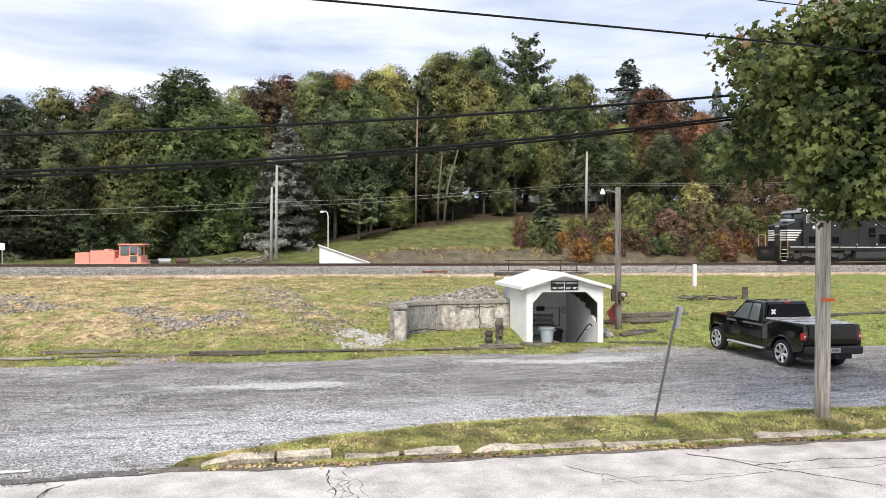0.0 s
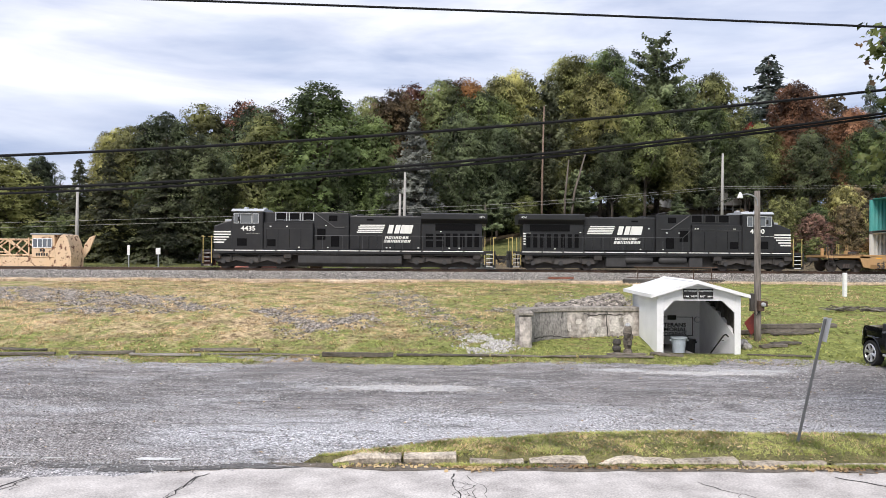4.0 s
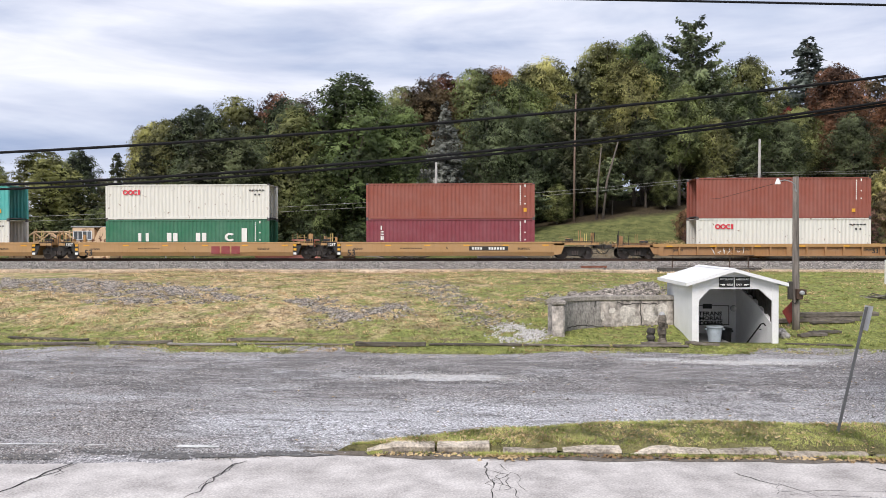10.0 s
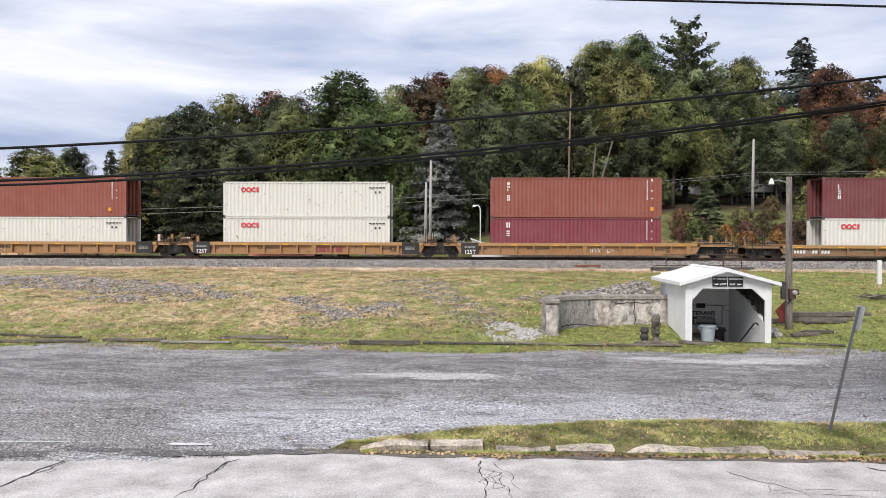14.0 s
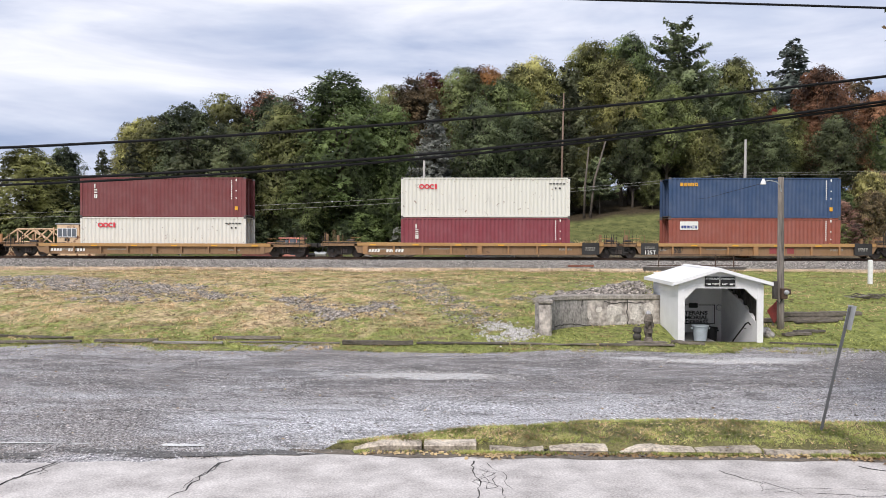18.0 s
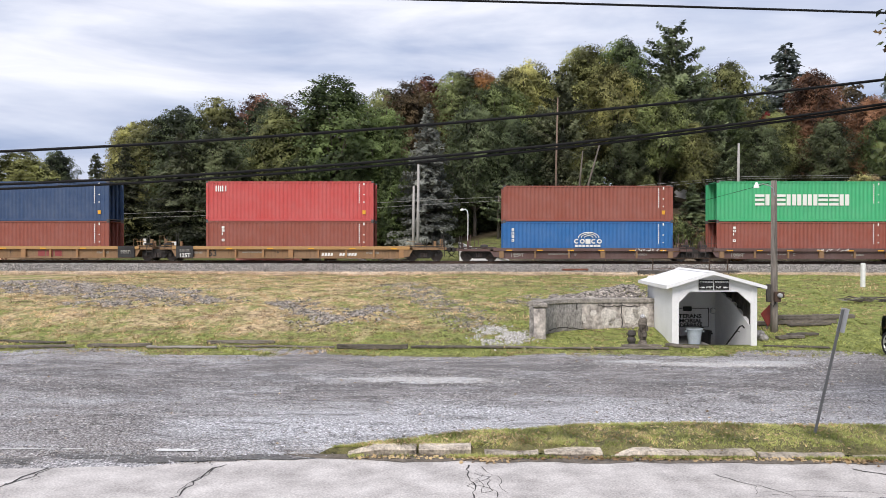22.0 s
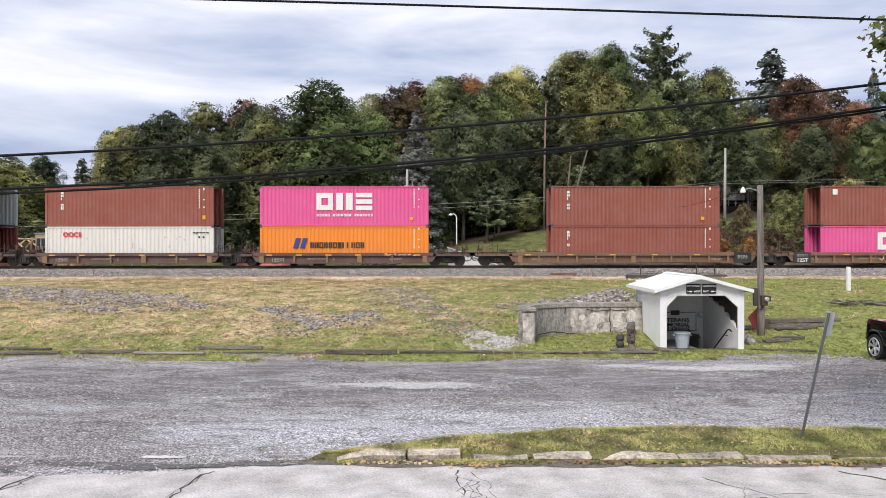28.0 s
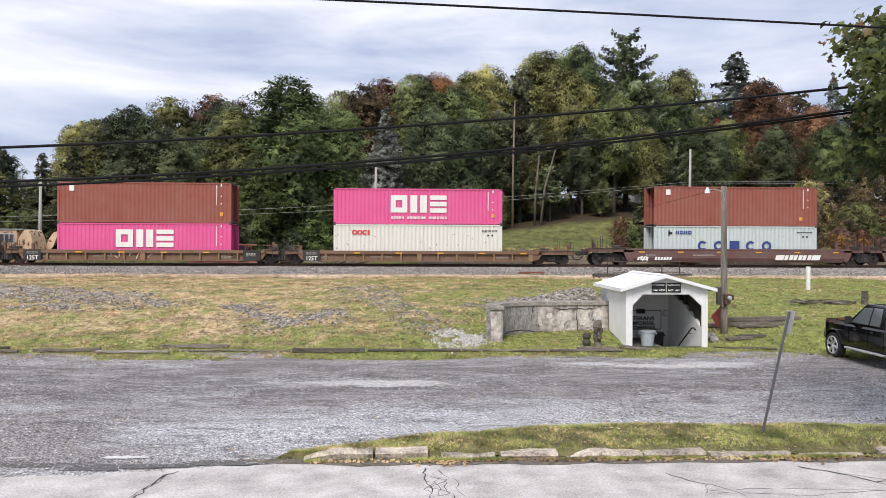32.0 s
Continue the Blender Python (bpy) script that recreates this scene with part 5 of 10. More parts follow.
# spalled render left on the wall face
RENDER = surface("spalled_render", (0.30, 0.275, 0.25), (0.82, 0.77, 0.71), 2.4, 14, 0.95, bump=0.8, bump_depth=0.02)
patch_rng = random.Random(21)
for k, u0, u1, z0, z1 in ((5, -0.10, 0.60, 0.34, 1.08), (5, 0.2, 0.72, 0.26, 0.7), (6, -0.56, 0.1, 0.4, 1.12), (6, -0.2, 0.45, 0.62, 1.14), (5, -0.74, -0.6, 0.5, 0.85), (5, -0.45, -0.2, 0.75, 1.0)):
    (x0, y0), (x1, y1) = arc[k], arc[k + 1]
    ring = []
    for q in range(18):
        a = q * math.tau / 18
        f = patch_rng.uniform(0.72, 1.0)
        ring.append(((u0 + u1) / 2 + (u1 - u0) / 2 * f * math.copysign(abs(math.cos(a)) ** 0.6, math.cos(a)), (z0 + z1) / 2 + (z1 - z0) / 2 * f * math.copysign(abs(math.sin(a)) ** 0.6, math.sin(a))))
    bm = bmesh.new()
    prism(bm, ring, "y", -0.012, 0.01)
    part("render_patch", bm, RENDER, wall, "pale spalled render").matrix_basis = pose((x0 + x1) / 2, (y0 + y1) / 2, 0, 0, 0, math.degrees(math.atan2(y1 - y0, x1 - x0)))
# carved wooden stumps by the wall
for x, y, h, r_, lab in ((5.94, 24.55, 0.52, 0.13, "low dark carved wooden stump"), (6.32, 24.6, 0.95, 0.135, "dark carved wooden totem with a pale top")):
    bm = bmesh.new()
    n = 9
    rr = [r_ * (1 + 0.22 * math.sin(k * 2.2)) for k in range(n)]
    tube(bm, [(0.01 * math.sin(k), 0, -0.05 + (h + 0.05) * k / (n - 1)) for k in range(n)], rr, 12)
    if h > 0.6:
        for s in (-1, 1):
            box(bm, s * 0.1 - 0.04, s * 0.1 + 0.04, -0.19, -0.08, h * 0.55, h * 0.72)
        box(bm, -0.05, 0.05, -0.22, -0.1, h * 0.35, h * 0.5)
    ob = tagged(part("carved_stump", bm, DARK_WOOD if h < 0.6 else OLD_WOOD), lab, "wood carving")
    ob.matrix_basis = pose(x, y, float(ground_z(x, y)) - 0.02)
    if h > 0.6:
        bm = bmesh.new()
        bmesh.ops.create_icosphere(bm, subdivisions=1, radius=0.1)
        o = tagged(part("stone_cap", bm, PALE), "pale stone resting on a carved stump", "stone")
        o.matrix_basis = pose(x, y, float(ground_z(x, y)) + h + 0.0)
for x, y, s in ((10.55, 26.0, 0.28), (10.75, 25.6, 0.2), (10.5, 26.8, 0.3), (11.0, 26.4, 0.16)):
    bm = bmesh.new()
    bmesh.ops.create_icosphere(bm, subdivisions=2, radius=s)
    for v in bm.verts:
        v.co *= 1 + 0.35 * noise.noise(v.co * 4 + Vector((x, y, 0)))
        v.co.z *= 0.8
    tagged(part("boulder", bm, CONC), "grey boulder beside the shelter", "boulder").matrix_basis = pose(x, y, float(ground_z(x, y)) + s * 0.4)

# ---- poles, signs, wires ----
POLE_WOOD = surface("pole_wood", (0.19, 0.165, 0.14), (0.84, 0.77, 0.69), 7, 40, 0.95, bump=0.8, bump_depth=0.02, streak=(1, 1, 0.05))
WIRE = plain("black_cable", (0.012, 0.012, 0.013), 0.75, spec=0.15)
RED = surface("faded_red_sign", (0.15, 0.025, 0.022), (0.30, 0.05, 0.04), 3, 30, 0.6, bump=0.1)
ORANGE = plain("orange_tag", (0.80, 0.17, 0.03), 0.5)


DARK_POLE = surface("dark_pole_wood", (0.08, 0.07, 0.06), (0.30, 0.265, 0.23), 2.5, 22, 0.95, bump=0.8, bump_depth=0.02, streak=(1, 1, 0.08))


def wooden_pole(name, label, x, y, h, r_low, r_top, lean=(0, 0), z=None, material=None):
    z = float(ground_z(x, y)) if z is None else z
    ob = thing(name, label, "utility pole", m=pose(x, y, z))
    bm = bmesh.new()
    tube(bm, [(lean[0] * k / 6, lean[1] * k / 6, -0.4 + (h + 0.4) * k / 6) for k in range(7)], [r_low + (r_top - r_low) * k / 6 for k in range(7)], 14)
    part("shaft", bm, material or POLE_WOOD, ob, smooth=True)
    return ob


near_pole = wooden_pole("utility_pole", "weathered grey wooden utility pole with an orange tag", 9.86, 12.86, 10.5, 0.142, 0.12, z=0.06)
bm = bmesh.new()
box(bm, -0.13, 0.15, -0.16, -0.135, 2.335, 2.395)
part("tag", bm, ORANGE, near_pole, "orange plastic tag")
bm = bmesh.new()
tube(bm, ((-0.9, -0.15, 9.4), (0.9, -0.15, 9.4)), 0.07, 6)
part("crossarm", bm, POLE_WOOD, near_pole)
for z in (6.45, 6.65):
    part("cable_clamp", bevelled(boxes((-0.06, 0.06, -0.05, 0.22, z - 0.05, z + 0.05)), 0.01), GALV, near_pole)
bm = bmesh.new()
bmesh.ops.create_icosphere(bm, subdivisions=2, radius=0.3)
for v in bm.verts:
    v.co.z *= 0.25
    v.co.x *= 1.3
tagged(part("footing", bm, DIRT), "bare earth mound round a pole", "earth", kind="structure").matrix_basis = pose(9.86, 12.82, 0.05)
wooden_pole("utility_pole", "weathered grey wooden utility pole", -32.0, 13.2, 10.0, 0.17, 0.13, z=0.0)


def cable(name, label, pts, r):
    bm = bmesh.new()
    tube(bm, pts, r, 6)
    return tagged(part(name, bm, WIRE), label, "cable", "overhead cables")


def sag(fit, y, x0, x1, n=26):
    c2_, c1_, c0_ = fit
    return [(x0 + (x1 - x0) * k / n, y, c2_ * (x0 + (x1 - x0) * k / n) ** 2 + c1_ * (x0 + (x1 - x0) * k / n) + c0_) for k in range(n + 1)]


CABLE_A = np.polyfit([7.67, 2.49, -1.51, -5.12, -8.83], [6.38, 5.85, 5.52, 5.25, 5.10], 2)
CABLE_B = np.polyfit([8.03, 0.84, -5.12, -8.83], [6.0, 5.13, 4.66, 4.50], 2)
cable("power_cable", "black overhead cable between poles", sag(CABLE_A, 13.2, 10.0, -32.0), 0.027)
cable("telephone_cable", "thick lashed black telephone cable", sag(CABLE_B, 13.2, 10.0, -32.0), 0.027)
cable("telephone_cable", "black telephone cable beside a thicker one", [(x, y + 0.03, z - float(np.interp(x, [-6, 8], [0.082, 0.05]))) for x, y, z in sag(CABLE_B, 13.2, 10.0, -32.0)], 0.024)
cable("service_cable", "grey overhead street cable", sag((-0.0006, -0.0295, 6.44), 9.0, -14, 22), 0.014)
cable("service_cable", "thin black overhead street cable", [(3.0, 12.9, 8.75), (8.5, 12.9, 8.23), (11.4, 12.9, 8.08), (18, 12.9, 7.9)], 0.011)
cable("service_cable", "thin slanting guy wire", [(10.0, 13.2, 6.4), (24, 30, 6.6), (40, 60, 9.5)], 0.012)
# leaning sign seen from the back
POST_STEEL = plain("dull_post_steel", (0.13, 0.135, 0.14), 0.7, 0.2)
SIGN_BACK = plain("dull_aluminium", (0.42, 0.43, 0.44), 0.5, 0.3)
sign = thing("street_sign", "leaning street sign on a steel channel post seen edge-on", "sign", m=pose(6.34, 12.95, 0.06))
bm = bmesh.new()
for q in ((-0.02, 0.02, -0.004, 0.004), (-0.022, -0.016, -0.02, 0.004), (0.016, 0.022, -0.02, 0.004)):
    box(bm, q[0], q[1], q[2], q[3], -0.2, 2.24)
for v in bm.verts:
    v.co.x += 0.22 * v.co.z
part("post", bm, POST_STEEL, sign)
bm = bevelled(boxes((-0.16, 0.16, 0.006, 0.010, 1.84, 2.26)), 0.002)
bm.transform(pose(0.03, -0.01, 0, 0, 0, -95))
for v in bm.verts:
    v.co.x += 0.22 * v.co.z
part("panel", bm, SIGN_BACK, sign, "bare aluminium back of the panel")
# pole by the shelter with lamp arm
p2 = wooden_pole("lamp_pole", "leaning grey wooden pole with a street lamp arm", 11.75, 27.0, 5.55, 0.135, 0.10, lean=(-0.04, 0), material=DARK_POLE)
bm = bmesh.new()
tube(bm, ((-0.06, -0.1, 5.0), (-0.12, -0.12, 5.25), (-0.25, -0.14, 5.36), (-0.5, -0.16, 5.42), (-0.74, -0.16, 5.38)), 0.02, 6)
part("arm", bm, GALV, p2)
bm = bmesh.new()
tube(bm, ((-0.74, -0.16, 5.48), (-0.74, -0.16, 5.43), (-0.74, -0.16, 5.34), (-0.74, -0.16, 5.27)), [0.035, 0.05, 0.09, 0.10], 12)
part("lamp_head", bm, SIGN_WHITE, p2)
part("meter_box", bevelled(boxes((-0.1, 0.12, -0.3, -0.14, 1.12, 1.5)), 0.015), RAIL_STEEL, p2, "rusty meter box")
bm = bmesh.new()
tube(bm, ((0.06, -0.30, 1.36), (0.06, -0.37, 1.36), (0.06, -0.40, 1.36)), [0.085, 0.085, 0.05], 14)
part("meter", bm, SIGN_BACK, p2, "round glazed electricity meter")
part("switch_box", bevelled(boxes((0.05, 0.25, -0.28, -0.14, 1.28, 1.48)), 0.015), RAIL_STEEL, p2)
part("conduit_box", bevelled(boxes((-0.28, -0.12, -0.05, 0.1, 1.1, 1.75)), 0.015), DARK_WOOD, p2)
bm = bmesh.new()
tube(bm, ((0.0, -0.15, 1.12), (-0.12, -0.18, 0.95), (-0.2, -0.1, 1.05)), 0.018, 5)
part("conduit", bm, SIGN_BLACK, p2)
bm = bmesh.new()
tube(bm, ((-0.05, 0.02, 5.5), (4.0, 20, 5.9), (9, 45, 7.0)), 0.01, 4)
tagged(part("service_cable", bm, WIRE), "thin cable from a lamp pole", "cable", "overhead cables").matrix_basis = pose(11.75, 27.0, 0.2)
dm = thing("diamond_sign", "faded red diamond sign leaning behind a pole", "sign", m=pose(11.72, 27.5, float(ground_z(11.72, 27.5)) + 0.1, 0, 9, 24))
bm = bmesh.new()
prism(bm, [(-0.42, 0.42), (0, 0.0), (0.42, 0.42), (0, 0.84)], "y", -0.006, 0.006)
part("panel", bm, RED, dm)
part("stake", boxes((-0.03, 0.03, 0.01, 0.05, -0.2, 0.8)), OLD_WOOD, dm)
ob = tagged(part("marker_post", bevelled(boxes((-0.09, 0.09, -0.09, 0.09, -0.2, 1.22)), 0.02), SIGN_WHITE), "square white painted marker post in the grass", "post")
ob.matrix_basis = pose(20.9, 37.7, float(ground_z(20.9, 37.7)))
# pipe railing and head wall over the underpass
STAINED = surface("stained_concrete", (0.03, 0.028, 0.025), (0.16, 0.145, 0.13), 1.4, 12, 0.95, bump=0.8, bump_depth=0.02)
rail = thing("pipe_railing", "dark steel pipe railing over an underpass", "railing", m=pose(0, 49.0, 1.3))
for x in (13.25, 17.0, 18.2):
    bm = bmesh.new()
    tube(bm, ((x, 0, -0.2), (x, 0, 1.13)), 0.04, 6)
    part("post", bm, RAIL_STEEL, rail)
bm = bmesh.new()
tube(bm, ((13.0, 0, 1.13), (18.6, 0, 1.13)), 0.035, 6)
part("top_pipe", bm, RAIL_STEEL, rail)
bm = bmesh.new()
tube(bm, ((12.5, 0, 0.42), (18.6, 0, 0.42)), 0.03, 6)
part("lower_pipe", bm, RAIL_STEEL, rail)
tagged(part("head_wall", bevelled(boxes((12.3, 19.0, 48.7, 49.3, 0.9, 1.62)), 0.03), STAINED), "low concrete head wall of an underpass", "wall")

# ---- pickup truck ----
CAR_BLACK = bpy.data.materials.new("black_car_paint")
_, cb = nodes_of(CAR_BLACK)
cb.inputs["Base Color"].default_value, cb.inputs["Roughness"].default_value = (0.002, 0.002, 0.0025, 1), 0.12
cb.inputs["Coat Weight"].default_value, cb.inputs["Coat Roughness"].default_value = 0.7, 0.03
cb.inputs["Specular IOR Level"].default_value = 0.2
# grey base colour stands in for pale sky reflected in the panes
GLASS = bpy.data.materials.new("sky_grey_glass")
tt_, tb_ = nodes_of(GLASS)
tb_.inputs["Base Color"].default_value, tb_.inputs["Roughness"].default_value, tb_.inputs["Specular IOR Level"].default_value = (0.11, 0.125, 0.135, 1), 0.03, 0.8
tb_.inputs["IOR"].default_value = 1.75
# near-black copy of the glass without that painted-in sky
REAR_GLASS = bpy.data.materials.new("dark_rear_glass")
rg_, rb_ = nodes_of(REAR_GLASS)
rb_.inputs["Base Color"].default_value, rb_.inputs["Roughness"].default_value, rb_.inputs["Specular IOR Level"].default_value = (0.004, 0.004, 0.005, 1), 0.04, 0.12
RUBBER = plain("tyre_rubber", (0.022, 0.022, 0.023), 0.85)
CHROME = plain("bright_alloy", (0.80, 0.80, 0.81), 0.3, 0.85)
TRIM = plain("black_trim", (0.02, 0.02, 0.021), 0.6)
TONNEAU = plain("silver_bed_cover", (0.56, 0.575, 0.59), 0.28, 0.4)
TAIL_RED = bpy.data.materials.new("tail_light")
tlt, tlb = nodes_of(TAIL_RED)
tlb.inputs["Base Color"].default_value, tlb.inputs["Emission Color"].default_value, tlb.inputs["Emission Strength"].default_value, tlb.inputs["Roughness"].default_value = (0.26, 0.012, 0.018, 1), (1.0, 0.05, 0.07, 1), 0.10, 0.2
truck = thing("pickup_truck", "black extended-cab pickup truck with a folding bed cover, brake lights lit", "pickup truck", m=pose(14.14, 19.0, 0.0, 0, 0, -0.5))
truck.scale = (0.92, 0.95, 0.93)
WB = 3.68


def arch(cy, r, z0=0.52, n=9):
    return [(cy + r * math.cos(math.pi * k / n), max(z0, 0.42 + r * math.sin(math.pi * k / n))) for k in range(n + 1)]


lower = [(-0.98, 0.62), (-1.02, 1.0), (-0.98, 1.38)] + [(0.95, 1.40), (1.0, 1.22), (WB - 0.72, 1.22), (WB - 0.55, 1.31), (WB + 0.42, 1.30), (WB + 0.66, 1.22), (WB + 0.74, 0.62)] + arch(WB, 0.53) + arch(0.0, 0.53)
bm = bmesh.new()
prism(bm, lower, "x", -0.97, 0.97)
for co_, no_ in (((0, 0, 1.15), (0, 0, 1)), ((0, WB + 0.3, 0), (0, 1, 0)), ((0, WB + 0.5, 0), (0, 1, 0)), ((0, 0.98, 0), (0, 1, 0)), ((0, -0.62, 0), (0, 1, 0)), ((0, 0.62, 0), (0, 1, 0)), ((0, WB - 0.62, 0), (0, 1, 0)), ((0, 0, 0.98), (0, 0, 1))):
    bmesh.ops.bisect_plane(bm, geom=bm.verts[:] + bm.edges[:] + bm.faces[:], plane_co=co_, plane_no=no_)
for v in bm.verts:
    if v.co.z > 1.16:
        v.co.x *= 0.965
    if v.co.y > WB + 0.3:
        v.co.x *= 0.95 if v.co.y < WB + 0.5 else 0.86
bmesh.ops.bevel(bm, geom=[e for e in bm.edges if abs(e.verts[0].co.x - e.verts[1].co.x) < 0.2 and len(e.link_faces) == 2 and e.calc_face_angle(0) > 0.6], offset=0.03, segments=2, affect="EDGES", clamp_overlap=True)
part("body", bm, CAR_BLACK, truck)
bm = bmesh.new()
base = [(-0.94, 0.98, 1.20), (0.94, 0.98, 1.20), (0.94, 3.0, 1.20), (-0.94, 3.0, 1.20)]
topq = [(-0.72, 1.14, 1.93), (0.72, 1.14, 1.93), (0.70, 2.25, 1.93), (-0.70, 2.25, 1.93)]
vb, vt = [bm.verts.new(p) for p in base], [bm.verts.new(p) for p in topq]
for k in range(4):
    bm.faces.new((vb[k], vb[(k + 1) % 4], vt[(k + 1) % 4], vt[k]))
bm.faces.new(vt)
bm.faces.new(vb[::-1])
cab = part("cab", bevelled(bm, 0.06, 2), CAR_BLACK, truck)


def pane(name, pts, off, material=None):
    """A glass pane laid a little proud of the cab."""
    bm = bmesh.new()
    a = [bm.verts.new(p) for p in pts]
    b = [bm.verts.new(tuple(p[q] + off[q] for q in range(3))) for p in pts]
    n = len(pts)
    bm.faces.new(a)
    bm.faces.new(b[::-1])
    for k in range(n):
        bm.faces.new((a[k], a[(k + 1) % n], b[(k + 1) % n], b[k]))
    return part(name, bm, material or GLASS, cab)


def side_pt(s, y, z):
    f = (z - 1.20) / 0.73
    return (s * (0.94 + (0.71 - 0.94) * f + 0.012), y, z)


for s in (-1, 1):
    pane("side_window", [side_pt(s, 1.85, 1.29), side_pt(s, 2.72, 1.29), side_pt(s, 2.25, 1.80), side_pt(s, 1.85, 1.83)], (-s * 0.02, 0, 0))
    pane("rear_quarter_window", [side_pt(s, 1.28, 1.29), side_pt(s, 1.78, 1.29), side_pt(s, 1.78, 1.83), side_pt(s, 1.36, 1.83)], (-s * 0.02, 0, 0))
    mirror = part("mirror", bevelled(boxes((s * 1.08 - 0.11, s * 1.08 + 0.11, 2.55, 2.68, 1.26, 1.5)), 0.03), TRIM, truck)
    part("running_board", bevelled(boxes((*sorted((s * 0.92, s * 1.06)), 0.85, 2.9, 0.42, 0.49)), 0.02), CHROME, truck)
    for y in (1.5, 2.35):
        part("door_handle", bevelled(boxes((s * 0.985 - 0.02, s * 0.985 + 0.02, y, y + 0.16, 1.06, 1.10)), 0.008), TRIM, truck)
    for y in (1.05, 1.82, 2.82):
        part("door_seam", boxes((s * 0.995 - 0.006, s * 0.995 + 0.006, y, y + 0.008, 0.6, 1.18)), TRIM, truck)
    light = part("tail_light", bevelled(boxes((s * 0.92 - 0.055, s * 0.92 + 0.045, -1.035, -0.88, 0.94, 1.16)), 0.02), TAIL_RED, truck, "lit red tail light")
    # bright insert stands in for the white glare at the lit lamp's centre
    part("lamp_core", bevelled(boxes((s * 0.92 - 0.035, s * 0.92 + 0.025, -1.042, -0.97, 1.02, 1.08)), 0.008), CHROME, light, "bright core of the lit tail light")
    part("headlight", bevelled(boxes((s * 0.70 - 0.14, s * 0.70 + 0.14, WB + 0.60, WB + 0.72, 0.92, 1.1)), 0.02), CHROME, truck)
    for cy in (0.0, WB):
        bm = bmesh.new()
        tube(bm, [(s * 0.965, y, z) for y, z in arch(cy, 0.55) if y < WB + 0.34], 0.03, 5)
        part("fender_lip", bm, CAR_BLACK, truck)
pane("rear_window", [(-0.78, 1.035, 1.42), (0.78, 1.035, 1.42), (0.64, 1.10, 1.84), (-0.64, 1.10, 1.84)], (0, 0.02, 0.0), REAR_GLASS).location = (0, -0.045, 0)
pane("windscreen", [(-0.82, 2.85, 1.33), (0.82, 2.85, 1.33), (0.64, 2.33, 1.88), (-0.64, 2.33, 1.88)], (0, -0.02, 0)).location = (0, 0.02, 0.02)
bm = bmesh.new()
for q in (45, -45):
    box(bm, -0.10, 0.10, -0.01, 0.0, -0.026, 0.026, pose(-0.55, 1.01, 1.6, 0, q, 0))
part("window_sticker", bm, SIGN_WHITE, cab, "white crossed sticker")
part("high_brake_light", bevelled(boxes((-0.10, 0.10, 1.06, 1.12, 1.885, 1.92)), 0.006), TAIL_RED, cab)
part("bed_cover", bevelled(boxes((-0.86, 0.86, -0.93, 0.95, 1.39, 1.43)), 0.012), TONNEAU, truck, "silver-grey folding bed cover")
for y in (-0.4, 0.3):
    part("cover_seam", boxes((-0.86, 0.86, y, y + 0.02, 1.43, 1.436)), TRIM, truck)
gate = part("tailgate", bevelled(boxes((-0.80, 0.80, -1.04, -0.96, 0.80, 1.38)), 0.02), CAR_BLACK, truck)
part("tailgate_badge", bevelled(boxes((-0.11, 0.11, -1.05, -1.038, 1.10, 1.19)), 0.01), TRIM, gate)
part("rear_bumper", bevelled(boxes((-0.96, 0.96, -1.15, -0.98, 0.52, 0.76)), 0.04), TRIM, truck)
part("licence_plate", boxes((-0.16, 0.16, -1.16, -1.148, 0.58, 0.72)), SIGN_BACK, truck)
bm = bmesh.new()
for k in range(6):
    box(bm, -0.12 + k * 0.042, -0.095 + k * 0.042, -1.164, -1.16, 0.62, 0.68)
part("plate_bars", bm, TRIM, truck)
part("hitch", bevelled(boxes((-0.06, 0.06, -1.25, -1.08, 0.40, 0.5)), 0.015), TRIM, truck)
part("underbody", boxes((-0.75, 0.75, -0.9, WB + 0.6, 0.35, 0.6)), TRIM, truck)
part("grille", bevelled(boxes((-0.60, 0.60, WB + 0.66, WB + 0.77, 0.72, 1.08)), 0.02), TRIM, truck)
for cy in (0.0, WB):
    for s in (-1, 1):
        bm = bmesh.new()
        prof = [(0.26, 0.10), (0.40, 0.13), (0.42, 0.08), (0.42, -0.08), (0.40, -0.13), (0.26, -0.10)]
        prevr = None
        first = None
        for k in range(28):
            a = k * math.tau / 28
            ring = [bm.verts.new((x, math.cos(a) * r, math.sin(a) * r)) for r, x in prof]
            if prevr:
                for q in range(6):
                    bm.faces.new((prevr[q], prevr[(q + 1) % 6], ring[(q + 1) % 6], ring[q]))
            else:
                first = ring
            prevr = ring
        for q in range(6):
            bm.faces.new((prevr[q], prevr[(q + 1) % 6], first[(q + 1) % 6], first[q]))
        wheel = part("wheel", bm, RUBBER, truck, "black all-terrain tyre", smooth=False)
        wheel.location = (s * 0.86, cy, 0.42)
        bm = bmesh.new()
        tube(bm, ((s * 0.06, 0, 0), (s * 0.085, 0, 0)), 0.07, 12)
        for k in range(6):
            a = k * math.tau / 6 + 0.2
            for o in (-0.12, 0.12):
                tube(bm, ((s * 0.085, 0.05 * math.cos(a), 0.05 * math.sin(a)), (s * 0.115, 0.285 * math.cos(a + o), 0.285 * math.sin(a + o))), [0.035, 0.028], 5)
        tube(bm, [(s * 0.115, 0.29 * math.cos(k * math.tau / 24), 0.29 * math.sin(k * math.tau / 24)) for k in range(25)], 0.02, 5, False)
        part("rim", bm, CHROME, wheel, "bright six-spoke alloy rim")
        bm = bmesh.new()
        tube(bm, ((s * 0.0, 0, 0), (s * 0.02, 0, 0)), 0.26, 20)
        part("brake_disc", bm, TRIM, wheel)

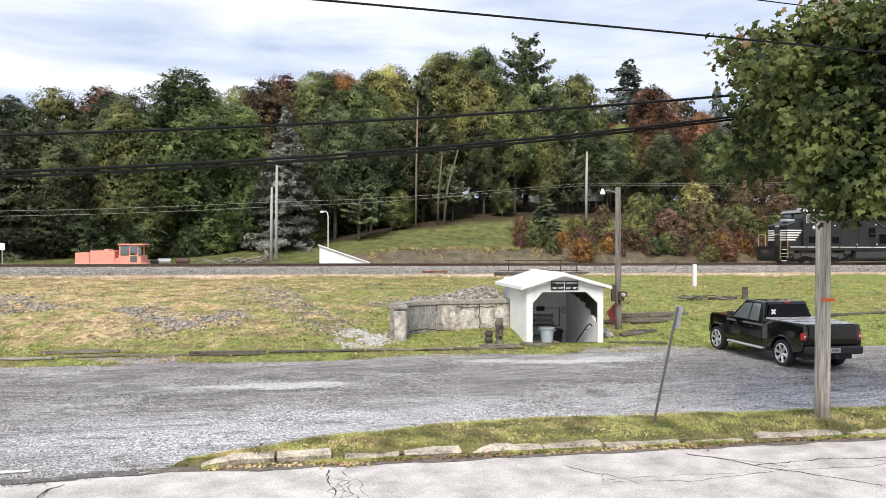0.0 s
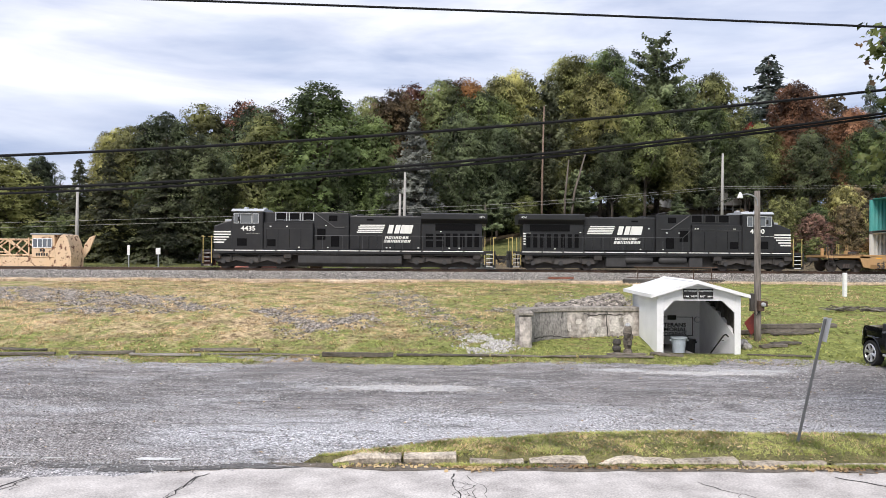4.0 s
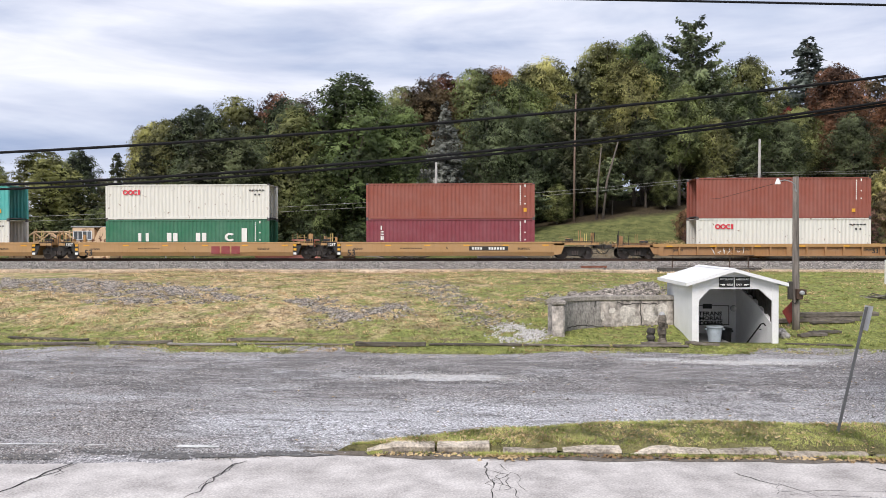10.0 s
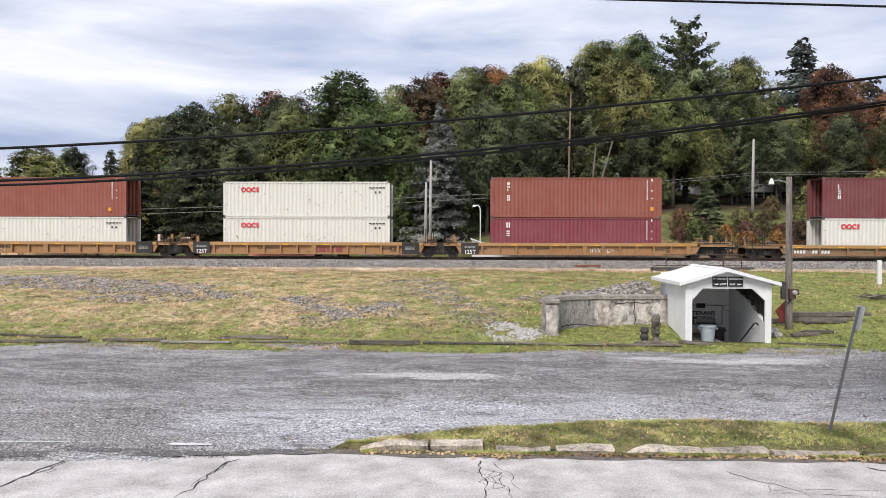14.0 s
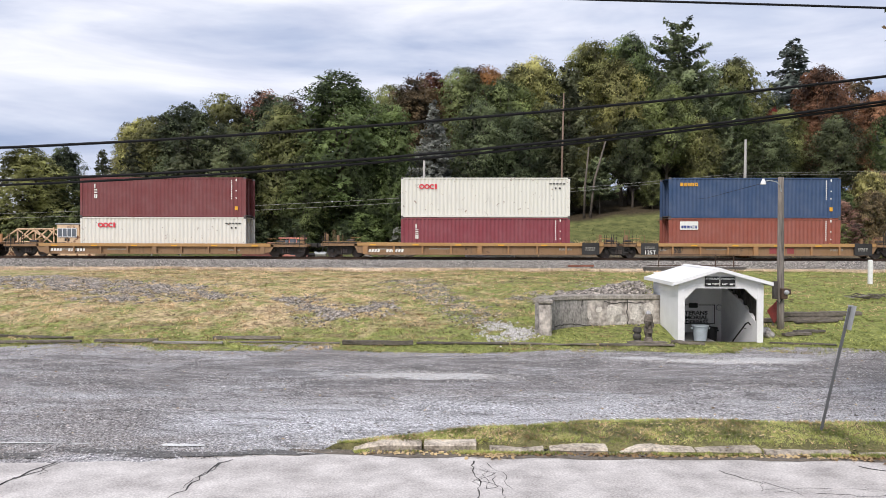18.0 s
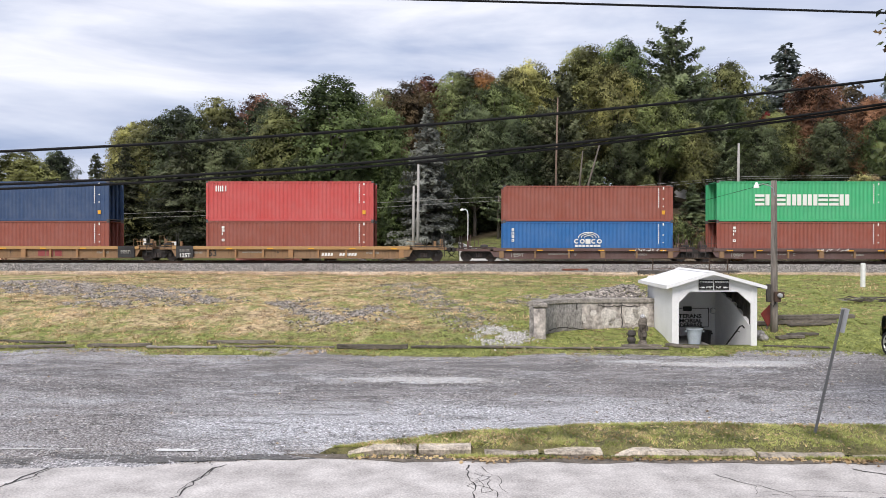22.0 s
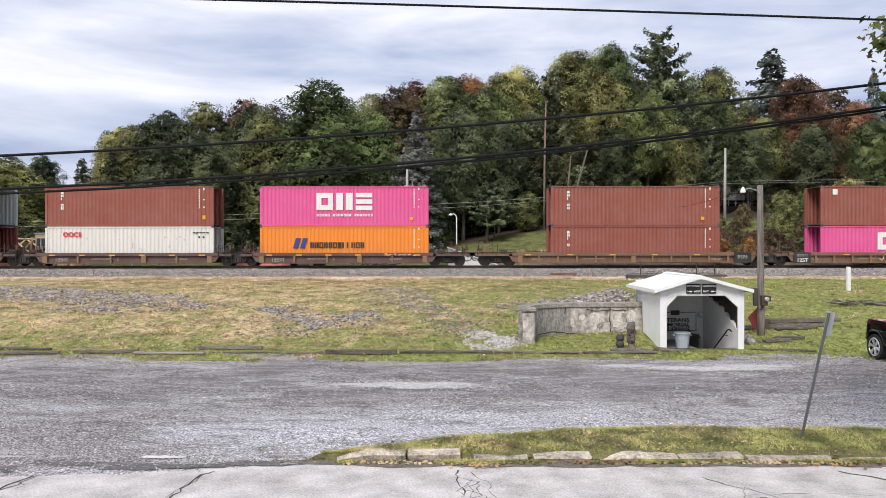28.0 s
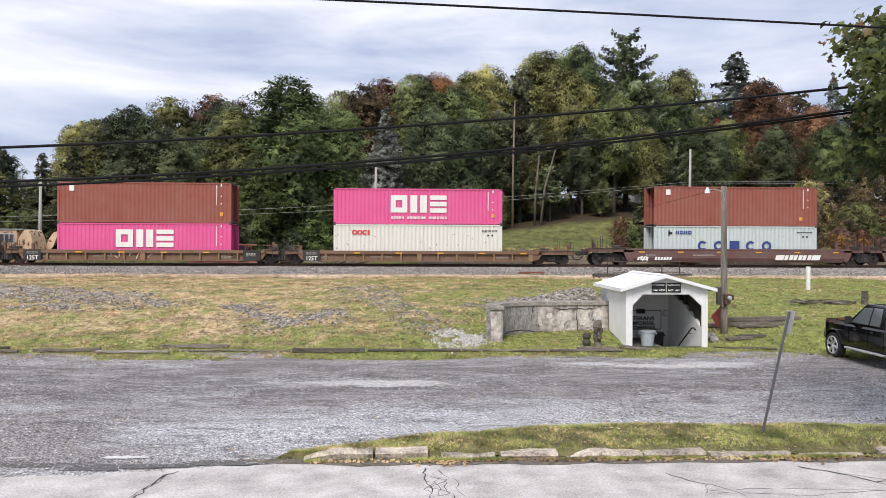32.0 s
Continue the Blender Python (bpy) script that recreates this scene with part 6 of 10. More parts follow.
# ---- train ----
L40, W40 = 12.19, 2.44
CONTAINER_MESH = {}


def corrugated(length, z0, z1, y, out, pitch=0.28, depth=0.036, axis="x"):
    """Verts and faces of a trapezoid-corrugated panel."""
    n = int(length / pitch)
    p = length / n
    line = []
    for i in range(n):
        for f, d in ((0.0, 0), (0.26, 0), (0.5, 1), (0.76, 1)):
            line.append((-length / 2 + (i + f) * p, d))
    line.append((length / 2, 0))
    bm = bmesh.new()
    prev = None
    for s, d in line:
        o = y - out * depth * d
        pts = ((s, o, z0), (s, o, z1)) if axis == "x" else ((o, s, z0), (o, s, z1))
        cur = [bm.verts.new(q) for q in pts]
        if prev:
            bm.faces.new((prev[0], cur[0], cur[1], prev[1]))
        prev = cur
    return bm


def container_parts(h, e=1):
    """Name, bmesh and material key of each part of a 40 ft container of height h (origin: middle of its base); e: the end, along x, that has the doors."""
    a, w = L40 / 2, W40 / 2
    out = []
    for s in (-1, 1):
        out.append(("side_panel", corrugated(L40 - 0.3, 0.16, h - 0.1, s * (w - 0.03), s, 0.28, 0.032), "skin"))
    for s in (-1, 1):
        out.append(("bottom_rail", boxes((-a + 0.1, a - 0.1, s * w - 0.06 if s > 0 else -w, s * w if s > 0 else -w + 0.06, 0.02, 0.17)), "skin"))
        out.append(("top_rail", boxes((-a + 0.1, a - 0.1, w - 0.06 if s > 0 else -w, w if s > 0 else -w + 0.06, h - 0.11, h - 0.03)), "skin"))
    for sx in (-1, 1):
        for sy in (-1, 1):
            x0, x1 = sorted((sx * a, sx * (a - 0.16)))
            y0, y1 = sorted((sy * w, sy * (w - 0.16)))
            out.append(("corner_post", boxes((x0, x1, y0, y1, 0.12, h - 0.12)), "skin"))
            for z0, z1 in ((0, 0.12), (h - 0.12, h)):
                e = 0.006
                out.append(("corner_casting", bevelled(boxes((x0 - e, x1 + e, y0 - e, y1 + e, z0, z1)), 0.015), "casting"))
    out.append(("roof", boxes((-a + 0.12, a - 0.12, -w + 0.03, w - 0.03, h - 0.05, h - 0.02)), "skin"))
    out.append(("floor", boxes((-a + 0.12, a - 0.12, -w + 0.06, w - 0.06, 0.1, 0.16)), "casting"))
    out.append(("end_wall", corrugated(W40 - 0.3, 0.14, h - 0.1, e * (-a + 0.02), -e, 0.25, 0.04, "y"), "skin"))
    for s in (-1, 1):
        y0, y1 = sorted((s * 0.01, s * (w - 0.15)))
        out.append(("door", boxes((*sorted((e * (a - 0.06), e * (a - 0.02))), y0, y1, 0.16, h - 0.12)), "skin"))
        for k in (0.22, 0.5, 0.78, 1.0):
            bm = bmesh.new()
            tube(bm, ((e * (a + 0.005), s * k, 0.1), (e * (a + 0.005), s * k, h - 0.08)), 0.022, 5)
            out.append(("lock_rod", bm, "steel"))
    return out


def container(skin, h, label, x, z, name="shipping_container", flip=False):
    ob = thing(name, label, "shipping container", "containers on the train", pose(x, TRACK_Y, z))
    kind_ = (h, flip)
    if kind_ not in CONTAINER_MESH:
        CONTAINER_MESH[kind_] = []
        for n, bm, key in container_parts(h, -1 if flip else 1):
            o = part(n, bm, CASTING, ob)
            CONTAINER_MESH[kind_].append((n, o.data, key))
            scene.collection.objects.unlink(o)
            bpy.data.objects.remove(o)
    for n, me, key in CONTAINER_MESH[kind_]:
        o = new(n, me)
        o.parent = ob
        o.material_slots[0].link = "OBJECT"
        o.material_slots[0].material = {"skin": skin, "casting": CASTING, "steel": STEEL}[key]
    return ob


CASTING = paint("casting_dark", (0.06, 0.05, 0.05), 0.1, 0.3, 0.7)
STEEL = paint("galvanised", (0.35, 0.35, 0.36), 0.1, 0.2, 0.5)
SKINS = dict(
    teal=paint("teal_paint", (0.07, 0.40, 0.37), 0.10, 0.05, dirt=0.12),
    white=paint("off_white_paint", (0.70, 0.69, 0.63), 0.05, 0.30, dirt=0.16),
    green=paint("dark_green_paint", (0.03, 0.16, 0.085), 0.05, 0.05, dirt=0.1),
    red=paint("oxide_red_paint", (0.27, 0.075, 0.05), 0.04, 0.04, dirt=0.12),
    wine=paint("wine_red_paint", (0.22, 0.04, 0.055), 0.04, 0.03, dirt=0.12),
    maroon=paint("dark_maroon_paint", (0.17, 0.04, 0.042), 0.04, 0.03, dirt=0.12),
    navy=paint("navy_paint", (0.03, 0.065, 0.15), 0.04, 0.02, dirt=0.1),
    brightred=paint("faded_red_paint", (0.50, 0.07, 0.065), 0.05, 0.05, dirt=0.12),
    blue=paint("mid_blue_paint", (0.02, 0.13, 0.36), 0.04, 0.03, dirt=0.1),
    lime=paint("bright_green_paint", (0.05, 0.40, 0.17), 0.04, 0.03, dirt=0.1),
    grey=paint("light_grey_paint", (0.50, 0.56, 0.56), 0.05, 0.2, dirt=0.16),
    pink=paint("magenta_paint", (0.70, 0.09, 0.28), 0.04, 0.03, dirt=0.06),
    orange=paint("orange_paint", (0.80, 0.24, 0.02), 0.03, 0.03, dirt=0.06))

# ---- shared small meshes ----
SHARED = {}


def shared(name, key, build, material, parent, at=(0, 0, 0), turn=(0, 0, 0), label="", is_smooth=False):
    """A part whose mesh is built once under its key and then shared."""
    if key not in SHARED:
        o = part(name, build(), material, None, smooth=is_smooth)
        SHARED[key] = o.data
        bpy.data.objects.remove(o)
    o = new(name, SHARED[key])
    o.parent = parent
    o.matrix_basis = pose(*at, *turn)
    if label:
        tagged(o, label)
    return o


def disc(radius, y0, y1, sides=20, rim=0.0):
    bm = bmesh.new()
    rings = [(radius, y0), (radius, y1)] if not rim else [(radius + rim, y0), (radius + rim, y0 + (y1 - y0) * 0.25), (radius, y0 + (y1 - y0) * 0.3), (radius, y1)]
    prev = None
    loops = []
    for r, y in rings:
        cur = [bm.verts.new((math.cos(k * math.tau / sides) * r, y, math.sin(k * math.tau / sides) * r)) for k in range(sides)]
        if prev:
            for k in range(sides):
                bm.faces.new((prev[k], prev[(k + 1) % sides], cur[(k + 1) % sides], cur[k]))
        prev = cur
        loops.append(cur)
    bm.faces.new(loops[0])
    bm.faces.new(loops[-1][::-1])
    return bm


TRUCK_BROWN = paint("truck_frame_dust", (0.050, 0.043, 0.038), 0.05, 0.3, 0.8, rust_colour=(0.06, 0.045, 0.035))
TRUCK_DARK = paint("bogie_grime", (0.026, 0.022, 0.019), 0.03, 0.3, 0.75, rust_colour=(0.11, 0.06, 0.035))
WHEEL = paint("wheel_steel", (0.06, 0.045, 0.038), 0.05, 0.3, 0.6)
LOCO_BLACK = paint("locomotive_black", (0.009, 0.009, 0.0105), 0.012, 0.0, 0.36, dirt=0.25, spec=0.5)
RAIL_GREY = paint("handrail_grey", (0.055, 0.055, 0.058), 0.05, 0.05, 0.5)
LOCO_GREY = paint("locomotive_grey", (0.028, 0.027, 0.027), 0.03, 0.1, 0.6)
ROOF_GREY = paint("cab_roof_grey", (0.42, 0.44, 0.46), 0.05, 0.05, 0.5)
MARK_WHITE = paint("marking_white", (0.78, 0.78, 0.74), 0.03, 0.02, 0.5, dirt=0.15)
MARK_RED = paint("marking_red", (0.62, 0.03, 0.05), 0.03, 0.0, 0.5, dirt=0.05)
MARK_NAVY = paint("marking_navy", (0.02, 0.045, 0.20), 0.03, 0.0, 0.5, dirt=0.05)
MARK_BLACK = paint("marking_black", (0.018, 0.017, 0.016), 0.03, 0.0, 0.6, dirt=0.05)
MARK_YELLOW = paint("marking_yellow", (0.72, 0.36, 0.02), 0.03, 0.02, 0.5, dirt=0.1)
MARK_GREY = paint("marking_grey", (0.32, 0.31, 0.27), 0.05, 0.0, 0.6, dirt=0.1)
MARK_MAROON = paint("marking_maroon", (0.25, 0.03, 0.03), 0.05, 0.0, 0.6, dirt=0.1)
RAIL_YELLOW = paint("handrail_yellow", (0.66, 0.52, 0.18), 0.04, 0.05, 0.5)
WELL = dict(
    yellow=paint("freight_yellow", (0.41, 0.24, 0.095), 0.04, 0.10, 0.55, dirt=0.18, rust_colour=(0.17, 0.09, 0.045)),
    ribbed=paint("worn_freight_yellow", (0.34, 0.18, 0.07), 0.04, 0.25, 0.6, dirt=0.35, rust_colour=(0.14, 0.08, 0.045)),
    tan=paint("dirty_freight_tan", (0.24, 0.14, 0.065), 0.04, 0.25, 0.65, dirt=0.45, rust_colour=(0.11, 0.065, 0.04)),
    rusty=paint("rusted_freight_brown", (0.17, 0.092, 0.05), 0.04, 0.35, 0.7, dirt=0.5, rust_colour=(0.10, 0.05, 0.03)),
    brown=paint("freight_brown", (0.105, 0.055, 0.046), 0.04, 0.10, 0.6, dirt=0.3, rust_colour=(0.07, 0.045, 0.035)),
    mineral=paint("mineral_brown", (0.12, 0.058, 0.05), 0.04, 0.05, 0.55, dirt=0.2))
CHORD = paint("chord_yellow", (0.40, 0.225, 0.075), 0.04, 0.1, 0.55, dirt=0.15)


def lettering(name, glyphs, x, z, w, h, gap, material, parent, y, slant=0.0, down=False, label=""):
    """Brand marks as plain shapes: '#' a block, 'o' a hollow block, 'n' and 'u' a pair of bars, 'e' three level bars, 'l' one bar, '-' a low bar, 'Q' a ring, 'G' an open ring, ' ' a gap; set in a row or downwards."""
    bm = bmesh.new()
    t = min(w, h) * 0.3
    px, pz = x, z
    one = None
    for g in glyphs:
        if h > 0.26 and len(bm.verts):
            one = part(name, bm, material, parent, label)
            bm = bmesh.new()
        x0, x1, z0, z1 = px, px + w, pz, pz + h
        rects = {"#": [(x0, x1, z0, z1)], "o": [(x0, x0 + t, z0, z1), (x1 - t, x1, z0, z1), (x0 + t, x1 - t, z0, z0 + t), (x0 + t, x1 - t, z1 - t, z1)],
                 "-": [(x0, x1, z0 + h * 0.3, z0 + h * 0.7)], "n": [(x0, x0 + w * 0.42, z0, z1), (x1 - w * 0.42, x1, z0, z1)],
                 "u": [(x0, x0 + t * 1.2, z0, z1), (x1 - t * 1.2, x1, z0, z1)], "e": [(x0, x1, z0, z0 + t * 0.9), (x0, x1, z1 - t * 0.9, z1), (x0, x1, (z0 + z1 - t * 0.9) / 2, (z0 + z1 + t * 0.9) / 2)],
                 "i": [((x0 + x1 - t) / 2, (x0 + x1 + t) / 2, z0, z1)], "l": [(x0, x0 + t * 1.4, z0, z1)]}.get(g, [])
        for a, b, c, d in rects:
            v = box(bm, a, b, y - 0.006, y, c, d)
            for q in v:
                q.co.x += slant * (q.co.z - z)
        if g in "QG":
            cx_, cz_, n = (x0 + x1) / 2, (z0 + z1) / 2, 14
            turn_ = [(0.12 + 0.76 * k / n if g == "G" else k / n) * math.tau for k in range(n + 1)]
            loops = []
            for c_ in turn_[:-1] if g == "Q" else turn_:
                px_ = [(cx_ + w / 2 * r_ * math.cos(c_), cz_ + h / 2 * r_ * math.sin(c_)) for r_ in (1, 0.52)]
                loops.append([bm.verts.new((p[0] + slant * (p[1] - z), y_, p[1])) for p, y_ in ((px_[0], y - 0.006), (px_[1], y - 0.006), (px_[1], y), (px_[0], y))])
            pairs_ = list(zip(loops, loops[1:])) + ([(loops[-1], loops[0])] if g == "Q" else [])
            for l0, l1 in pairs_:
                for q in range(4):
                    bm.faces.new((l0[q], l0[(q + 1) % 4], l1[(q + 1) % 4], l1[q]))
            if g == "G":
                bm.faces.new(loops[0][::-1])
                bm.faces.new(loops[-1])
        if down:
            pz -= h + gap
        else:
            px += w + gap
    if not len(bm.verts):
        return one
    one = part(name, bm, material, parent, label)
    if h <= 0.26:
        tagged(one, kind="stuff")
    return one


def stencil(x, z, w, rows, rh, material, parent, y, rng, name="stencil"):
    """Small unreadable data as short bars."""
    bm = bmesh.new()
    for r in range(rows):
        px = x
        while px < x + w:
            bw = rng.uniform(0.08, 0.3) * min(1, w)
            box(bm, px, min(px + bw, x + w), y - 0.004, y, z - r * rh * 1.7, z - r * rh * 1.7 + rh)
            px += bw + 0.05
    return tagged(part(name, bm, material, parent), kind="stuff")


def bogie(parent, x, key="freight"):
    """A two-axle freight truck under the car at x; wheels and frames."""
    ob = shared("truck", key + "bolster", lambda: boxes((-0.2, 0.2, -0.95, 0.95, 0.35, 0.75)), TRUCK_DARK, parent, (x, 0, 0))
    def frame_mesh():
        bm = bmesh.new()
        prism(bm, [(-1.2, 0.52), (-1.2, 0.68), (-0.75, 0.74), (-0.35, 0.86), (0.35, 0.86), (0.75, 0.74), (1.2, 0.68), (1.2, 0.52), (0.7, 0.5), (0.42, 0.2), (-0.42, 0.2), (-0.7, 0.5)], "y", -0.08, 0.08)
        return bm
    for s in (-1, 1):
        shared("side_frame", key + "frame", frame_mesh, TRUCK_DARK, ob, (0, s * 1.02, 0))
        for k in range(3):
            shared("spring", key + "spring", lambda: disc_z(0.075, 0.28, 0.58), WHEEL, ob, (-0.17 + 0.17 * k, s * 1.12, 0))
        for a in (-0.9, 0.9):
            shared("wheel", key + "wheel" + str(s), lambda s=s: disc(0.42, s * 0.70, s * 0.84, 22, 0.025), WHEEL, ob, (a, 0, 0.42), is_smooth=False)
            shared("bearing", key + "bearing", lambda: disc(0.12, -0.1, 0.1, 10), TRUCK_DARK, ob, (a, s * 1.1, 0.47))
    for a in (-0.9, 0.9):
        shared("axle", key + "axle", lambda: disc(0.08, -0.75, 0.75, 8), WHEEL, ob, (a, 0, 0.42))
    return ob


def disc_z(r, z0, z1, sides=8):
    bm = bmesh.new()
    tube(bm, ((0, 0, z0), (0, 0, z1)), r, sides)
    return bm


def well_car(label, style, cx, xl, xr, left, right, ztop, seed, ribs=0, letter="", name="well_car"):
    """One unit of a container well car. xl, xr: joint or coupler ends relative to cx; left, right: 'joint', 'shared' (truck drawn here) or 'end'."""
    rng = random.Random(seed)
    ob = thing(name, label, "freight car", "well cars of the train", pose(cx, TRACK_Y, RAIL_Z))
    body = WELL[style]
    trim = {"ribbed": CHORD, "tan": CHORD, "yellow": body}.get(style, body)
    a0 = xl + (1.75 if left != "end" else 3.3)
    a1 = xr - (1.75 if right != "end" else 3.3)
    for s in (-1, 1):
        bm = bmesh.new()
        if ribs:
            prism(bm, [(s * 1.34, 0.24), (s * 1.40, 0.24), (s * 1.40, ztop - 0.04), (s * 1.34, ztop - 0.04)], "x", a0, a1)
        else:
            prism(bm, [(s * 1.28, 0.22), (s * 1.36, 0.22), (s * 1.50, 0.52), (s * 1.50, ztop - 0.03), (s * 1.42, ztop - 0.03), (s * 1.42, 0.55)], "x", a0, a1)
        part("side_wall", bm, body, ob)
        bm = bmesh.new()
        c = 0.23 if ribs else 0.12
        prism(bm, [(s * 1.36, ztop - c), (s * 1.57 if ribs else s * 1.53, ztop - c), (s * 1.57 if ribs else s * 1.53, ztop), (s * 1.36, ztop)], "x", a0 - 0.55, a1 + 0.55)
        part("top_chord", bevelled(bm, 0.012), trim, ob)
        if ribs:
            bm = bmesh.new()
            prism(bm, [(s * 1.34, 0.2), (s * 1.57, 0.2), (s * 1.57, 0.28), (s * 1.34, 0.28)], "x", a0, a1)
            part("bottom_flange", bm, body, ob)
        n = ribs
        for k in range(n):
            x = a0 + 0.05 + (a1 - a0 - 0.1) * k / (n - 1)
            wide = 0.17 if k in (0, n - 1, n // 2) else 0.06
            shared("rib", f"rib{wide}{ztop:.2f}{s}", lambda s=s, wide=wide: boxes((-wide, wide, min(s * 1.38, s * 1.56), max(s * 1.38, s * 1.56), 0.24, ztop - 0.2)), body, ob, (x, 0, 0))
    bm = bmesh.new()
    box(bm, a0, a1, -1.3, 1.3, 0.25, 0.31)
    part("well_floor", bm, body, ob)
    for end, x0, x1, kind in ((-1, xl, a0, left), (1, a1, xr, right)):
        inner, outer = (x1, x0) if end < 0 else (x0, x1)
        o2 = outer - end * (0.12 if kind == "end" else 0.22)
        # sloped end sheet, deck over the truck, side shields
        bm = bmesh.new()
        prism(bm, [(inner, 0.3), (inner - end * 0.06, 0.3), (inner + end * 0.5, ztop - 0.1), (inner + end * 0.56, ztop - 0.1)], "y", -1.4, 1.4)
        part("end_sheet", bm, body, ob)
        bm = bmesh.new()
        lo, hi = sorted((inner + end * 0.3, o2))
        box(bm, lo, hi, -1.42, 1.42, ztop - 0.2, ztop - 0.06)
        part("end_deck", bm, body, ob)
        dark = MARK_BLACK if (style == "yellow" and kind != "end") else body
        for s in (-1, 1):
            bm = bmesh.new()
            lo, hi = sorted((inner, inner + end * (0.75 if kind == "end" else 0.62)))
            tip = hi if end > 0 else lo
            root = lo if end > 0 else hi
            prism(bm, [(root, 0.28), (tip - end * 0.25, 0.34), (tip, ztop - 0.25), (tip, ztop - 0.1), (root, ztop - 0.1)], "y", *sorted((s * 1.42, s * 1.5)))
            part("truck_shield", bm, dark, ob)
            bm = bmesh.new()
            lo, hi = sorted((inner, o2))
            prism(bm, [(s * 1.40, ztop - 0.24), (s * 1.5, ztop - 0.24), (s * 1.5, ztop - 0.08), (s * 1.40, ztop - 0.08)], "x", lo, hi)
            part("end_sill", bm, dark if ribs else body, ob)
        # walkway grating, handholds and container guide posts
        bm = bmesh.new()
        lo, hi = sorted((inner + end * 0.2, outer - end * 0.5))
        box(bm, lo, hi, -1.50, -1.20, ztop - 0.02, ztop + 0.02)
        box(bm, lo, hi, 1.20, 1.50, ztop - 0.02, ztop + 0.02)
        part("walkway", bm, TRUCK_DARK, ob)
        for k in range(rng.choice((2, 3)) if kind != "end" else 3):
            px = outer - end * (0.35 + 0.55 * k + rng.uniform(0, 0.2))
            hgt = rng.uniform(0.5, 1.0)
            bm = bmesh.new()
            w = rng.choice((0.07, 0.16))
            tube(bm, ((px - w, -1.40, ztop - 0.1), (px - w, -1.40, ztop + hgt), (px + w, -1.40, ztop + hgt), (px + w, -1.40, ztop - 0.1)), 0.022, 5)
            part("handhold", bm, RAIL_YELLOW if style == "yellow" and k == 1 else body if rng.random() < 0.5 else TRUCK_DARK, ob)
        for k in range(2):
            px = outer - end * (0.5 + 0.5 * k)
            part("guide_post", bevelled(boxes((px - 0.1, px + 0.1, -1.0 + 1.7 * k, -0.85 + 1.7 * k, ztop - 0.2, ztop + rng.uniform(0.3, 0.65))), 0.015), body, ob)
        bm = bmesh.new()
        lx = outer - end * 0.45
        for q in (-0.2, 0.2):
            tube(bm, ((lx + q, -1.5, 0.35), (lx + q, -1.5, ztop + 0.45)), 0.02, 5)
        for q in range(4):
            tube(bm, ((lx - 0.2, -1.5, 0.4 + q * 0.27), (lx + 0.2, -1.5, 0.4 + q * 0.27)), 0.016, 4)
        part("ladder", bm, TRUCK_DARK, ob)
        # brake gear on the end deck: cylinder, reservoir, lever box and cross pipes
        qx = inner + end * (0.75 + rng.uniform(0, 0.15))
        bm = bmesh.new()
        tube(bm, ((qx, -1.05, ztop + 0.10), (qx + end * 0.55, -1.05, ztop + 0.10)), 0.13, 10)
        part("brake_cylinder", bm, TRUCK_DARK, ob)
        part("valve_box", bevelled(boxes((*sorted((qx + end * 0.1, qx + end * 0.4)), -0.6, -0.2, ztop - 0.06, ztop + 0.26)), 0.02), body, ob)
        bm = bmesh.new()
        tube(bm, ((inner + end * 0.3, -1.3, ztop + 0.05), (o2 - end * 0.1, -1.3, ztop + 0.05), (o2, -1.2, ztop - 0.15)), 0.02, 5)
        tube(bm, ((inner + end * 0.3, -1.44, ztop + 0.34), (inner + end * 1.0, -1.44, ztop + 0.34)), 0.016, 5)
        part("brake_pipe", bm, trim, ob)
        if kind == "end":
            bm = bmesh.new()
            tube(bm, [(o2 - end * 0.25, -1.1 + 0.24 * math.cos(k * math.tau / 14), ztop + 0.42 + 0.24 * math.sin(k * math.tau / 14)) for k in range(15)], 0.022, 5, False)
            tube(bm, ((o2 - end * 0.25, -1.1, ztop + 0.2), (o2 - end * 0.25, -1.1, ztop + 0.64)), 0.016, 5)
            tube(bm, ((o2 - end * 0.25, -1.34, ztop + 0.42), (o2 - end * 0.25, -0.86, ztop + 0.42)), 0.016, 5)
            part("brake_wheel", bm, TRUCK_DARK, ob)
            bogie(ob, outer - end * 1.75)
            bm = bmesh.new()
            lo, hi = sorted((outer - end * 0.3, outer + end * 0.42))
            box(bm, lo, hi, -0.14, 0.14, 0.72, 0.98)
            box(bm, *sorted((outer + end * 0.3, outer + end * 0.45)), -0.22, 0.22, 0.66, 1.02)
            part("coupler", bevelled(bm, 0.03), TRUCK_DARK, ob)
            bm = bmesh.new()
            tube(bm, ((outer, 0.3, 0.7), (outer + end * 0.2, 0.35, 0.4), (outer + end * 0.45, 0.35, 0.32)), 0.035, 6)
            part("brake_hose", bm, MARK_BLACK, ob)
        elif kind == "shared":
            bogie(ob, outer)
            part("articulation", bevelled(boxes((outer - 0.3, outer + 0.3, -0.3, 0.3, 0.7, 1.05)), 0.03), TRUCK_DARK, ob)
    # reflectors, capacity stencils and unit letter on the near side
    y = -1.555 if not ribs else -1.49
    bm = bmesh.new()
    for k in range(6):
        x = a0 + 0.6 + (a1 - a0 - 1.2) * k / 5
        yy = -1.574 if ribs else -1.504
        box(bm, x - 0.22, x + 0.22, yy - 0.004, yy, ztop - (0.2 if ribs else 0.28), ztop - (0.12 if ribs else 0.2))
    part("reflector", bm, MARK_YELLOW, ob, "yellow reflective strips")
    ys = -1.404 if ribs else -1.504
